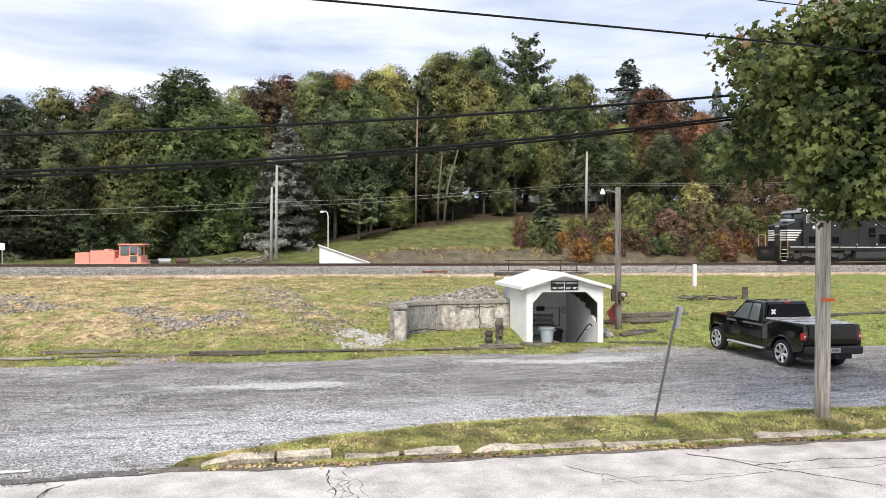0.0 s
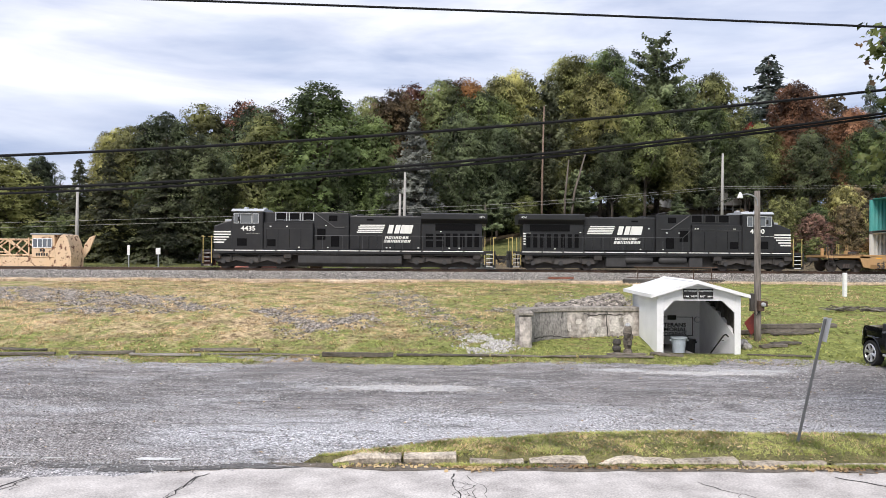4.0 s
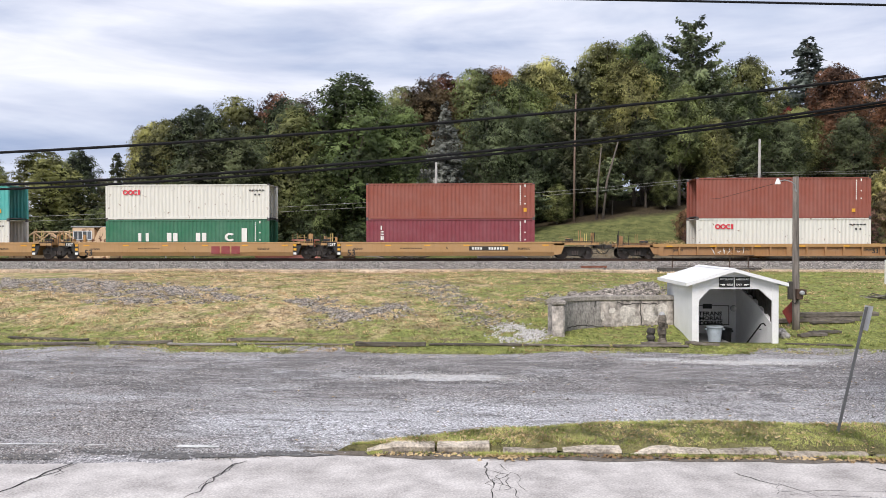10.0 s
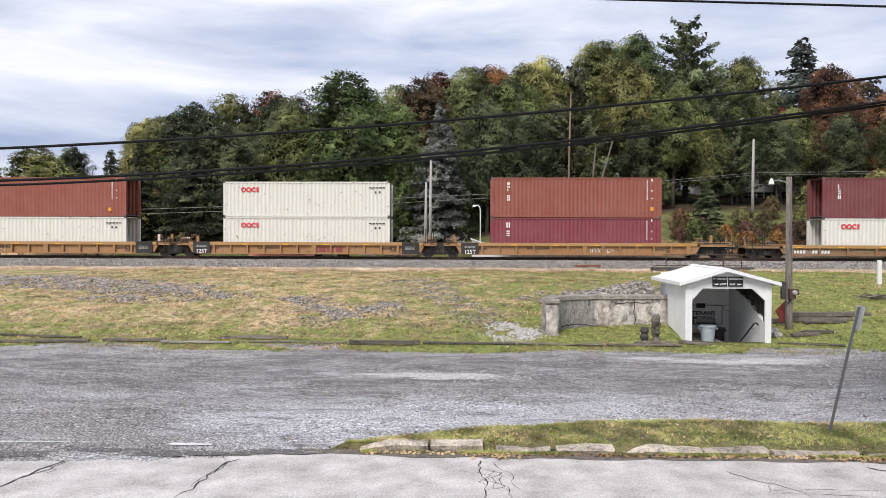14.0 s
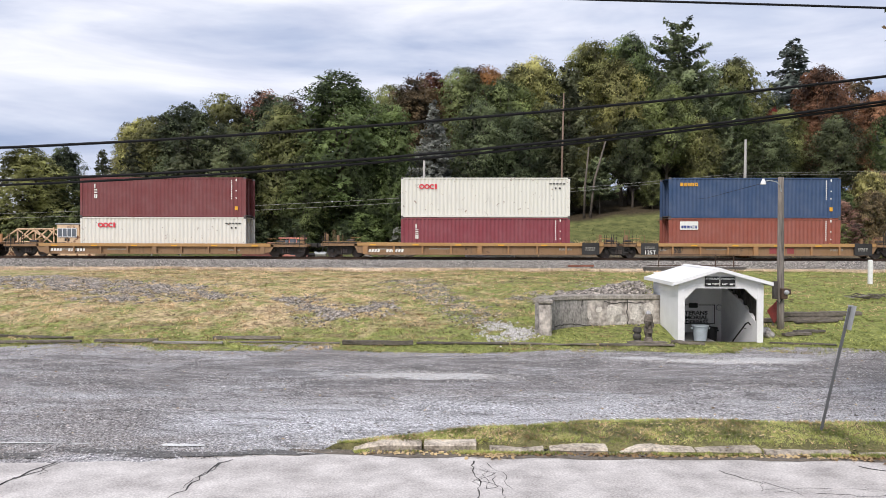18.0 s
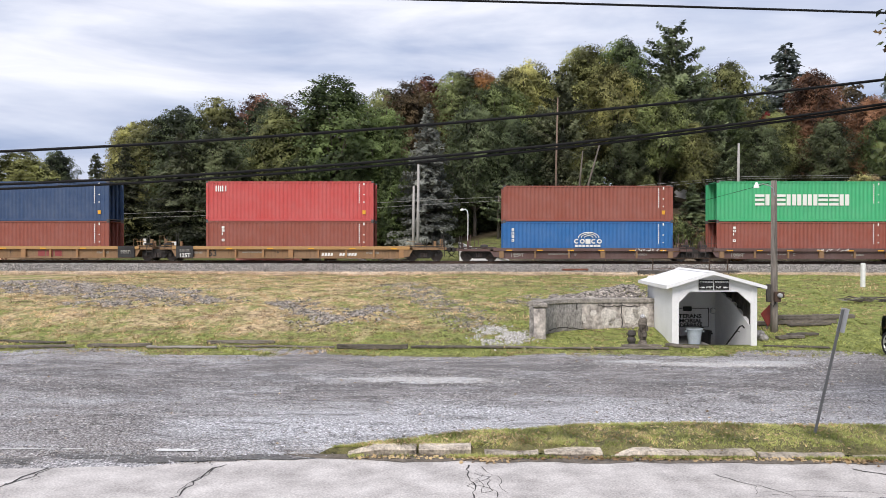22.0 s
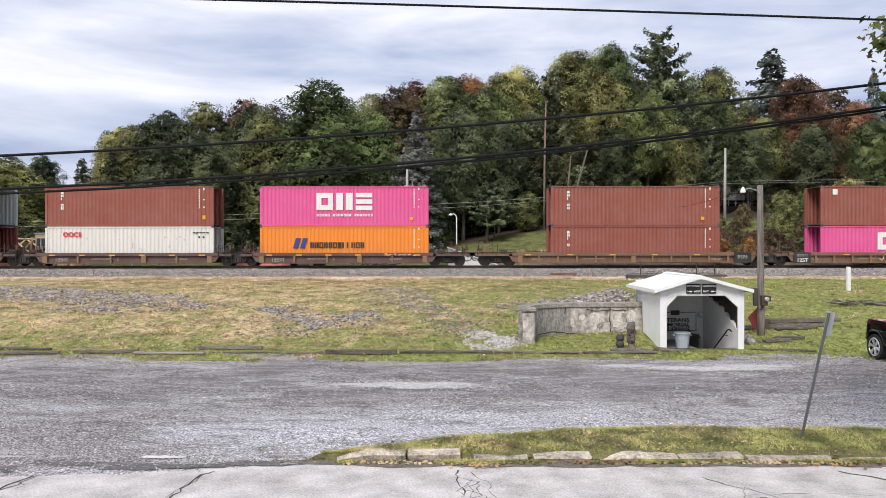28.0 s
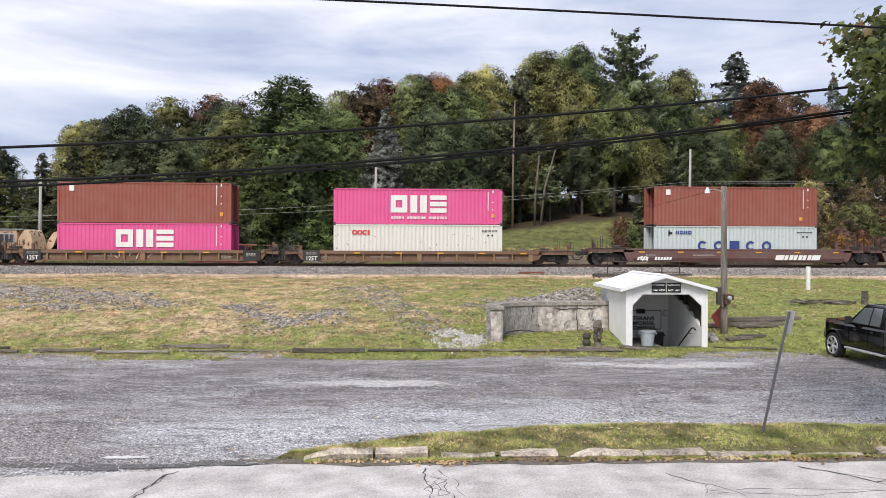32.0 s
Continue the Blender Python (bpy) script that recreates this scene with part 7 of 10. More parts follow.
    for x, w, rows in ((a0 + 0.9, 0.7, 3), (a1 - 2.6, 0.9, 3), (a0 + (a1 - a0) * 0.28, 1.6, 2)):
        stencil(x, ztop - (0.42 if ribs else 0.45), w, rows, 0.03, MARK_GREY if style in ("brown", "mineral", "rusty", "tan") else MARK_BLACK, ob, ys, rng)
    if letter:
        words("unit_letter", letter, 0.28, pose(a0 + (a1 - a0) * (0.44 if ribs else 0.5), ys - 0.002, ztop - 0.45), MARK_GREY if style in ("brown", "mineral") else MARK_BLACK, ob)
    return ob, a0, a1


def locomotive(label, d, cx, number, tanks):
    """A six-axle diesel locomotive; d=1: cab towards -x, d=-1: cab towards +x. u runs from the nose, 0 to 21.5."""
    ob = thing("diesel_locomotive", label, "locomotive", "locomotives of the train", pose(cx, TRACK_Y, RAIL_Z))

    def bx(bm, u0, u1, y0, y1, z0, z1):
        a, b = sorted((d * (u0 - 10.75), d * (u1 - 10.75)))
        return box(bm, a, b, y0, y1, z0, z1)

    def X(u):
        return d * (u - 10.75)

    def solid(name, u0, u1, y, z0, z1, material, bevel=0.05, label=""):
        bm = bmesh.new()
        bx(bm, u0, u1, -y, y, z0, z1)
        return part(name, bevelled(bm, bevel, 2) if bevel else bm, material, ob, label)

    solid("frame_sill", 0.95, 20.6, 1.5, 1.08, 1.34, LOCO_BLACK, 0.02)
    bm = bmesh.new()
    for s in (-1, 1):
        for k in range(13):
            u = 1.1 + k * 1.5
            bx(bm, u, min(u + 1.38, 20.5), s * 1.504 - 0.004, s * 1.504 + 0.004, 1.27, 1.33)
    part("sill_stripe", bm, MARK_WHITE, ob, "thin white reflective sill stripe")
    # nose with sloped top, cab
    bm = bmesh.new()
    prism(bm, [(X(0.98), 1.34), (X(2.45), 1.34), (X(2.45), 3.46), (X(1.9), 3.38), (X(1.0), 3.05)], "y", -1.25, 1.25)
    part("nose", bevelled(bm, 0.07, 2), LOCO_BLACK, ob)
    bm = bmesh.new()
    prism(bm, [(X(2.3), 1.34), (X(4.6), 1.34), (X(4.6), 4.1), (X(2.55), 4.1), (X(2.3), 3.4)], "y", -1.52, 1.52)
    cab = part("cab", bevelled(bm, 0.04, 1), LOCO_BLACK, ob)
    bm = bmesh.new()
    prism(bm, [(-1.5, 4.08), (-1.55, 4.12), (-1.2, 4.3), (1.2, 4.3), (1.55, 4.12), (1.5, 4.08)], "x", *sorted((X(2.32), X(4.65))))
    part("cab_roof", bm, ROOF_GREY, ob, "light grey cab roof")
    for s in (-1, 1):
        for u0, u1 in ((2.55, 2.85), (3.0, 3.75), (3.9, 4.25)):
            bm = bmesh.new()
            bx(bm, u0, u1, s * 1.525 - 0.012, s * 1.525 + 0.012, 3.27, 3.9)
            w = part("window", bm, LOCO_GLASS, cab)
            bm = bmesh.new()
            e = 0.045
            for q in ((u0 - e, u1 + e, 3.9, 3.9 + e), (u0 - e, u1 + e, 3.27 - e, 3.27), (u0 - e, u0, 3.27, 3.9), (u1, u1 + e, 3.27, 3.9)):
                bx(bm, q[0], q[1], s * 1.53 - 0.02, s * 1.53 + 0.02, q[2], q[3])
            part("window_frame", bm, ROOF_GREY, cab)
    for q in (-0.72, 0.72):
        bm = bmesh.new()
        bx(bm, 2.38, 2.47, q - 0.5, q + 0.5, 3.5, 3.98)
        part("windscreen", bm, LOCO_GLASS, cab)
    # hoods
    bm = bmesh.new()
    bx(bm, 4.6, 8.2, -1.46, 1.46, 1.34, 3.3)
    part("inverter_cabinet", bevelled(bm, 0.05), LOCO_BLACK, ob)
    solid("upper_hood", 4.6, 8.25, 1.15, 3.28, 4.08, LOCO_BLACK, 0.04)
    for s in (-1, 1):
        for k in range(3):
            u = 5.45 + k * 0.98
            bm = bmesh.new()
            bx(bm, u, u + 0.78, s * 1.16 - 0.015, s * 1.16 + 0.015, 3.5, 4.0)
            part("grille", bm, GRILLE, ob)
            for e in (0, 0.78):
                bm = bmesh.new()
                bx(bm, u + e - 0.03, u + e + 0.03, s * 1.19 - 0.02, s * 1.19 + 0.02, 3.45, 4.05)
                part("grille_bar", bm, ROOF_GREY if d > 0 else LOCO_GREY, ob)
    solid("blower_hood", 8.2, 10.75, 1.2, 1.34, 4.06, LOCO_BLACK, 0.06)
    solid("engine_hood", 10.7, 16.05, 1.0, 1.34, 3.86, LOCO_BLACK, 0.1)
    solid("radiator_cabinet", 16.0, 20.4, 1.1, 1.34, 3.5, LOCO_BLACK, 0.05)
    bm = bmesh.new()
    prism(bm, [(-1.1, 3.3), (-1.5, 3.62), (-1.5, 4.0), (-1.35, 4.05), (1.35, 4.05), (1.5, 4.0), (1.5, 3.62), (1.1, 3.3)], "x", *sorted((X(15.95), X(20.75))))
    part("radiator_wing", bevelled(bm, 0.03), LOCO_BLACK, ob)
    for s in (-1, 1):
        bm = bmesh.new()
        bx(bm, 17.0, 19.9, s * 1.12 - 0.02, s * 1.12 + 0.02, 2.8, 3.28)
        part("radiator_screen", bm, GRILLE, ob)
        slots = [(16.3 + 0.75 * k, 0.55, z, 0.42) for k in range(2) for z in (1.62, 2.16)] + [(17.75 + 0.52 * k, 0.34, 1.62, 0.98) for k in range(5)] if d > 0 else [(16.35 + 0.5 * k, 0.3, 1.62, 0.98) for k in range(8)]
        for u, wide, z, tall in slots:
            bm = bmesh.new()
            bx(bm, u - 0.04, u + wide + 0.04, s * 1.115 - 0.02, s * 1.115 + 0.02, z - 0.05, z + tall + 0.05)
            door = part("hood_door", bevelled(bm, 0.01), LOCO_BLACK, ob)
            bm = bmesh.new()
            bx(bm, u, u + wide, s * 1.135 - 0.01, s * 1.135 + 0.01, z, z + tall)
            part("louvre", bm, GRILLE, door)
        for k in range(8):
            bm = bmesh.new()
            u = 10.95 + k * 0.63
            bx(bm, u, u + 0.56, s * 1.0 - 0.035, s * 1.0 + 0.035, 1.45, 3.2)
            door = part("hood_door", bevelled(bm, 0.012), LOCO_BLACK, ob)
            bm = bmesh.new()
            bx(bm, u + 0.45, u + 0.5, s * 1.04 - 0.02, s * 1.04 + 0.02, 2.2, 2.4)
            part("latch", bm, LOCO_GREY, door)
    for u in (11.2, 12.6, 14.8):
        bm = bmesh.new()
        bx(bm, u, u + 0.5, -0.35, 0.35, 3.84, 4.0)
        part("exhaust_hatch", bevelled(bm, 0.03), LOCO_BLACK, ob)
    # underframe: tank, trucks, wheels
    bm = bmesh.new()
    if tanks:
        bx(bm, 7.4, 8.4, -1.35, 1.35, 0.22, 0.98)
        bx(bm, 12.9, 14.4, -1.35, 1.35, 0.22, 1.0)
        bx(bm, 8.4, 12.9, -1.2, 1.2, 0.22, 0.6)
        part("fuel_tank", bevelled(bm, 0.06), LOCO_GREY, ob)
        for u in (8.55, 11.0):
            bm = bmesh.new()
            tube(bm, ((X(u), -1.2, 0.75), (X(u + 0.08), -1.2, 0.75), (X(u + 1.95), -1.2, 0.75), (X(u + 2.03), -1.2, 0.75)), [0.16, 0.26, 0.26, 0.16], 14)
            part("air_reservoir", bm, LOCO_GREY, ob, smooth=True)
    else:
        prism(bm, [(-1.42, 0.95), (-1.42, 0.4), (-1.15, 0.18), (1.15, 0.18), (1.42, 0.4), (1.42, 0.95)], "x", *sorted((X(7.1), X(14.6))))
        part("fuel_tank", bevelled(bm, 0.04), LOCO_GREY, ob)
    for base in (1.7, 15.65):
        bm = bmesh.new()
        for s in (-1, 1):
            pr = [(-0.75, 0.62), (-0.6, 0.95), (0.3, 0.84), (0.9, 1.0), (1.6, 0.84), (2.5, 0.84), (3.2, 1.0), (3.8, 0.84), (4.75, 0.95), (4.9, 0.62), (4.45, 0.45), (3.65, 0.45), (3.2, 0.6), (2.45, 0.42), (1.65, 0.42), (0.9, 0.6), (0.45, 0.45), (-0.4, 0.45)]
            prism(bm, [(X(base + a), z) for a, z in pr], "y", s * 1.12 - 0.1, s * 1.12 + 0.1)
        truck = part("truck_frame", bm, TRUCK_BROWN, ob)
        for k in range(3):
            for s in (-1, 1):
                shared("wheel", f"locowheel{s}", lambda s=s: disc(0.53, s * 0.70, s * 0.84, 24, 0.03), WHEEL, truck, (X(base + k * 2.02), 0, 0.53))
                shared("axle_box", "axlebox", lambda: disc(0.17, -0.14, 0.14, 12), LOCO_GREY, truck, (X(base + k * 2.02), s * 1.2, 0.5))
                shared("spring", "locospring", lambda: disc_z(0.1, 0.55, 0.95), TRUCK_DARK, truck, (X(base + k * 2.02 + 0.55), s * 1.22, 0))
        bm = bmesh.new()
        tube(bm, ((X(base + 0.3), -1.26, 1.0), (X(base + 1.1), -1.26, 0.98)), 0.09, 8)
        part("brake_cylinder", bm, TRUCK_DARK, truck)
    # added dark block fills the gaps between the wheels, standing in for shade there
    solid("underframe", 1.2, 20.3, 0.85, 0.14, 1.1, TRUCK_DARK, 0)
    # end platforms: steps, pilots, couplers, handrails
    for u, e in ((0.0, 1), (21.5, -1)):
        bm = bmesh.new()
        bx(bm, *sorted((u + e * 0.25, u + e * 1.0)), -1.45, 1.45, 1.2, 1.34)
        bx(bm, *sorted((u + e * 0.15, u + e * 0.25)), -1.45, 1.45, 0.15, 1.34)
        part("pilot", bm, LOCO_BLACK, ob)
        for s in (-1, 1):
            for k in range(4):
                bm = bmesh.new()
                bx(bm, *sorted((u + e * 0.35, u + e * 0.85)), s * 1.3 - 0.18, s * 1.3 + 0.18, 0.2 + k * 0.29, 0.24 + k * 0.29)
                step = part("step", bm, LOCO_GREY, ob)
                bm = bmesh.new()
                bx(bm, *sorted((u + e * 0.36, u + e * 0.84)), s * 1.484 - 0.004, s * 1.484 + 0.004, 0.2 + k * 0.29, 0.235 + k * 0.29)
                part("step_edge", bm, MARK_WHITE, step, "white painted step edge")
            bm = bmesh.new()
            bx(bm, *sorted((u + e * 0.85, u + e * 0.92)), s * 1.3 - 0.18, s * 1.3 + 0.18, 0.15, 1.3)
            part("step_side", bm, LOCO_BLACK, ob)
            bm = bmesh.new()
            bx(bm, *sorted((u + e * 0.28, u + e * 0.33)), s * 1.3 - 0.18, s * 1.3 + 0.18, 0.15, 1.3)
            part("step_side", bm, LOCO_BLACK, ob)
            bm = bmesh.new()
            for q in (0.3, 0.92):
                tube(bm, ((X(u + e * q), s * 1.47, 0.35), (X(u + e * q), s * 1.47, 2.35)), 0.022, 6)
            tube(bm, ((X(u + e * 0.3), s * 1.47, 2.35), (X(u + e * 0.1), s * 1.2, 2.3), (X(u + e * 0.1), s * 0.4, 2.3)), 0.025, 6)
            part("handrail", bm, RAIL_YELLOW, ob, "yellow end handrails")
        bm = bmesh.new()
        bx(bm, *sorted((u - e * 0.45, u + e * 0.3)), -0.15, 0.15, 0.72, 1.0)
        part("coupler", bevelled(bm, 0.03), TRUCK_DARK, ob)
        bm = bmesh.new()
        for k in range(5):
            tube(bm, ((X(u + e * 0.1), -0.9 + k * 0.35, 1.1), (X(u - e * 0.25), -0.9 + k * 0.35, 0.5), (X(u - e * 0.5), -0.85 + k * 0.35, 0.65)), 0.03, 5)
        part("brake_hose", bm, MARK_BLACK, ob)
    for s in (-1, 1):
        bm = bmesh.new()
        tube(bm, ((X(4.7), s * 1.49, 2.95), (X(8.3), s * 1.49, 2.95), (X(8.9), s * 1.49, 2.38), (X(20.5), s * 1.49, 2.38)) if d < 0 else ((X(8.3), s * 1.49, 2.38), (X(20.5), s * 1.49, 2.38)), 0.02, 5)
        for k in range(9):
            u = 8.9 + k * 1.44
            tube(bm, ((X(u), s * 1.49, 1.34), (X(u), s * 1.49, 2.38)), 0.016, 4)
        part("walkway_rail", bm, RAIL_GREY, ob)
    # slanting drain pipe, cab window visor, mirrors, horn and roof antennas
    for s in (-1, 1):
        bm = bmesh.new()
        tube(bm, ((X(8.35), s * 1.22, 3.98), (X(9.75), s * 1.26, 2.98), (X(10.4), s * 1.26, 2.98)), 0.035, 6)
        part("drain_pipe", bm, RAIL_GREY, ob)
        bm = bmesh.new()
        bx(bm, 2.95, 3.8, s * 1.6 - 0.09, s * 1.6 + 0.09, 3.93, 3.96)
        part("visor", bm, ROOF_GREY, cab, "pale sun visor over a cab window")
        bm = bmesh.new()
        bx(bm, 2.84, 2.9, s * 1.66 - 0.1, s * 1.66 + 0.1, 3.4, 3.7)
        part("mirror", bevelled(bm, 0.01), LOCO_GREY, cab)
        for k in range(4):
            bm = bmesh.new()
            bx(bm, 4.85 + 0.82 * k, 4.87 + 0.82 * k, s * 1.463 - 0.008, s * 1.463 + 0.008, 1.5, 2.84)
            part("panel_joint", bm, GRILLE, ob)
        for u0, u1, z0, z1 in ((2.75, 3.45, 1.62, 2.15), (12.0, 12.5, 3.5, 3.62)):
            bm = bmesh.new()
            yy = 1.522 if u0 < 5 else 1.0
            bx(bm, u0, u1, s * yy - 0.01, s * yy + 0.01, z0, z1)
            part("vent", bm, GRILLE, ob)
    for u, z, hgt in ((2.9, 4.3, 0.18), (3.6, 4.3, 0.1), (4.3, 4.3, 0.14)):
        bm = bmesh.new()
        bx(bm, u, u + 0.22, -0.25, 0.25, z - 0.02, z + hgt)
        part("roof_antenna", bevelled(bm, 0.02), ROOF_GREY, ob)
    bm = bmesh.new()
    for k in range(3):
        tube(bm, ((X(10.2), -0.2 + 0.2 * k, 4.04), (X(10.2), -0.2 + 0.2 * k, 4.2), (X(9.8), -0.2 + 0.2 * k, 4.22)), [0.03, 0.03, 0.07], 8)
    part("horn", bm, LOCO_GREY, ob)
    bm = bmesh.new()
    bx(bm, 1.55, 2.3, -0.42, 0.42, 3.36, 3.56)
    part("headlight_box", bevelled(bm, 0.03), ROOF_GREY, ob, "pale housing on the nose top")
    # seams, roof-edge rails, sand boxes, piping and small fittings
    for s in (-1, 1):
        for u0, u1, z, yy in ((4.7, 8.15, 2.86, 1.462), (8.3, 10.65, 3.05, 1.205), (10.8, 15.95, 3.3, 1.02), (4.7, 8.15, 3.27, 1.462)):
            bm = bmesh.new()
            bx(bm, u0, u1, s * yy - 0.012, s * yy + 0.012, z, z + 0.025)
            part("seam_strip", bm, LOCO_GREY, ob)
        for z in (3.5, 4.02):
            bm = bmesh.new()
            tube(bm, ((X(5.4), s * 1.2, z), (X(8.2), s * 1.2, z)), 0.018, 5)
            part("roof_rail", bm, LOCO_GREY if d < 0 else ROOF_GREY, ob)
        for u in (1.25, 6.35, 15.0, 20.0):
            bm = bmesh.new()
            bx(bm, u - 0.28, u + 0.28, s * 1.28 - 0.16, s * 1.28 + 0.16, 0.72, 1.1)
            part("sand_box", bevelled(bm, 0.03), TRUCK_DARK, ob)
        bm = bmesh.new()
        tube(bm, ((X(1.4), s * 1.42, 1.02), (X(20.2), s * 1.42, 1.02)), 0.025, 5)
        part("air_pipe", bm, LOCO_GREY, ob)
        for u, z0, z1 in ((8.75, 2.1, 2.9), (9.75, 1.6, 2.4), (5.2, 1.6, 2.1), (9.6, 3.45, 3.85)):
            bm = bmesh.new()
            bx(bm, u - 0.3, u + 0.3, s * (1.47 if u < 8 else 1.22) - 0.02, s * (1.47 if u < 8 else 1.22) + 0.02, z0, z1)
            part("louvre_panel", bevelled(bm, 0.01), GRILLE, ob)
    # markings on both sides
    for s in (-1, 1):
        bm = bmesh.new()
        for k in range(5):
            z = 1.82 + k * 0.19
            for u0, u1 in ((1.0, 1.75 + k * 0.16),) + (((19.95 - k * 0.03, 20.38),) if d < 0 else ()):
                bx(bm, u0, u1, s * (1.25 if u0 < 5 else 1.1) * 1.004 - 0.006, s * (1.25 if u0 < 5 else 1.1) * 1.004 + 0.006, z, z + 0.1)
        part("nose_stripe", bm, MARK_WHITE, ob, "slanted white warning stripes")
    bm = bmesh.new()
    for k in range(5):
        z = 1.82 + k * 0.19
        for s in (-1, 1):
            a, b = sorted((s * 0.36, s * 1.2))
            bx(bm, 0.972, 0.985, a, b, z, z + 0.1)
    part("nose_stripe", bm, MARK_WHITE, ob, "white warning stripes across the nose front")
    bm = bmesh.new()
    bx(bm, 0.955, 0.99, -0.3, 0.3, 1.36, 2.9)
    part("nose_door", bevelled(bm, 0.012), LOCO_GREY, ob)
    for q in (-0.13, 0.13):
        bm = bmesh.new()
        tube(bm, ((X(1.02), q, 2.98), (X(0.95), q, 2.98)), 0.09, 12)
        part("headlight", bm, ROOF_GREY, ob)
    ym = -1.045
    m0 = 11.3 if d > 0 else 15.75
    ms = X(m0)
    bm = bmesh.new()
    for k in range(5):
        box(bm, ms + 0.1 * k * 0.6, ms + 1.85 + 0.05 * k, ym - 0.006, ym, 2.62 + k * 0.125, 2.62 + k * 0.125 + 0.085)
    part("brand_stripe", bm, MARK_WHITE, ob)
    lettering("brand_mark", "n#", ms + 2.2, 2.58, 0.85, 0.62, 0.05, MARK_WHITE, ob, ym, 0.25)
    lettering("brand_lettering", "noeno#n", ms + 2.05, 2.2, 0.2, 0.2, 0.045, MARK_WHITE, ob, ym, 0.25)
    lettering("brand_lettering", "e#unneen", ms + 1.95, 1.92, 0.2, 0.2, 0.045, MARK_WHITE, ob, ym, 0.25)
    words("road_number", number, 0.46, pose(X(3.55), -1.53, 2.86), MARK_WHITE, ob, bold=0.012, stretch_x=1.15)
    tagged(words("road_number", number, 0.2, pose(X(20.35), -1.512, 3.78), MARK_WHITE, ob), kind="stuff")
    lettering("builder_plate", "---", X(3.35), 2.5, 0.3, 0.05, 0.05, MARK_WHITE, ob, -1.53)
    rng = random.Random(int(number))
    for k in range(16):
        u = rng.uniform(4.8, 20.0)
        wide = 1.466 if u < 8.2 else 1.21 if u < 10.7 else 1.04 if u < 16 else 1.13
        if 8.2 < u < 10.75 or u > 16:
            z = rng.choice((1.5, 2.7, 3.1))
        else:
            z = rng.choice((1.5, 3.0))
        bm = bmesh.new()
        x = X(u)
        box(bm, x - 0.06, x + 0.06, -wide - 0.004, -wide, z, z + 0.07)
        part("data_plate", bm, MARK_WHITE, ob)
    return ob


GRILLE = surface("dark_grille", (0.004, 0.004, 0.0045), (0.012, 0.012, 0.013), 8, 90, 0.85, spec=0.05, bump=0.6, bump_depth=0.02, streak=(6, 1, 1))
LOCO_GLASS = bpy.data.materials.new("dark_glass")
gt, gb = nodes_of(LOCO_GLASS)
gb.inputs["Base Color"].default_value, gb.inputs["Roughness"].default_value, gb.inputs["Specular IOR Level"].default_value = (0.10, 0.11, 0.115, 1), 0.05, 1.0

TRAIN = []
for lab, d, cx, num, tk in (("black diesel freight locomotive with white stripes, leading", 1, -72.85, "4435", False), ("black diesel freight locomotive coupled back to back behind another", -1, -50.6, "4500", True)):
    TRAIN.append((locomotive(lab, d, cx, num, tk), cx, RAIL_Z))
# unit: style, middle, left end, right end, kinds, top of the sides, ribs, letter
Y3, T3, B5 = 19.4, 19.4, 15.45
CARS = [
    ("yellow", -27.6, -10.9, 9.75, "end", "joint", 1.23, 0, "B"), ("yellow", -8.07, -9.75, 9.65, "shared", "joint", 1.23, 0, "C"), ("yellow", 11.25, -9.65, 10.75, "shared", "end", 1.23, 0, "A"),
    ("ribbed", 34.95, -12.0, 9.7, "end", "joint", 1.07, 14, ""), ("ribbed", 54.36, -9.7, 9.75, "shared", "joint", 1.07, 14, ""), ("ribbed", 73.9, -9.75, 11.3, "shared", "end", 1.07, 14, ""),
    ("tan", 97.1, -11.4, 11.1, "end", "end", 0.97, 9, ""),
    ("tan", 120.97, -12.0, 9.65, "end", "joint", 1.07, 9, "B"), ("tan", 140.24, -9.65, 9.65, "shared", "joint", 1.07, 9, "C"), ("tan", 159.57, -9.65, 11.5, "shared", "end", 1.07, 9, "A"),
    ("brown", 181.17, -9.6, 7.65, "end", "joint", 0.97, 6, "B"), ("brown", 196.52, -7.65, 7.75, "shared", "joint", 0.97, 6, "C"), ("brown", 212.2, -7.75, 7.75, "shared", "joint", 0.97, 6, "D"),
    ("brown", 227.78, -7.75, 7.7, "shared", "joint", 0.97, 6, "E"), ("brown", 243.33, -7.7, 9.2, "shared", "end", 0.97, 6, "A"),
    ("rusty", 264.4, -11.7, 9.75, "end", "joint", 0.97, 13, ""), ("rusty", 283.93, -9.75, 9.75, "shared", "joint", 0.97, 13, ""), ("rusty", 303.41, -9.75, 11.5, "shared", "end", 0.97, 13, ""),
    ("mineral", 326.8, -11.0, 9.75, "end", "joint", 1.2, 0, ""), ("mineral", 346.2, -9.65, 9.75, "shared", "end", 1.2, 0, "")]
TONE = dict(yellow="clean ochre-yellow", ribbed="worn ochre-yellow ribbed", tan="grimy tan ribbed", rusty="rust-brown ribbed", brown="dark brown ribbed", mineral="dark mineral-brown")
CAR = []
for k, (style, cx, xl, xr, le, ri, ztop, ribs, letter) in enumerate(CARS):
    ob, a0, a1 = well_car(f"{TONE[style]} steel container well car", style, cx, xl, xr, le, ri, ztop, k + 3, ribs, letter)
    CAR.append((ob, a0, a1, ztop, ribs, style))
    TRAIN.append((ob, cx, RAIL_Z))
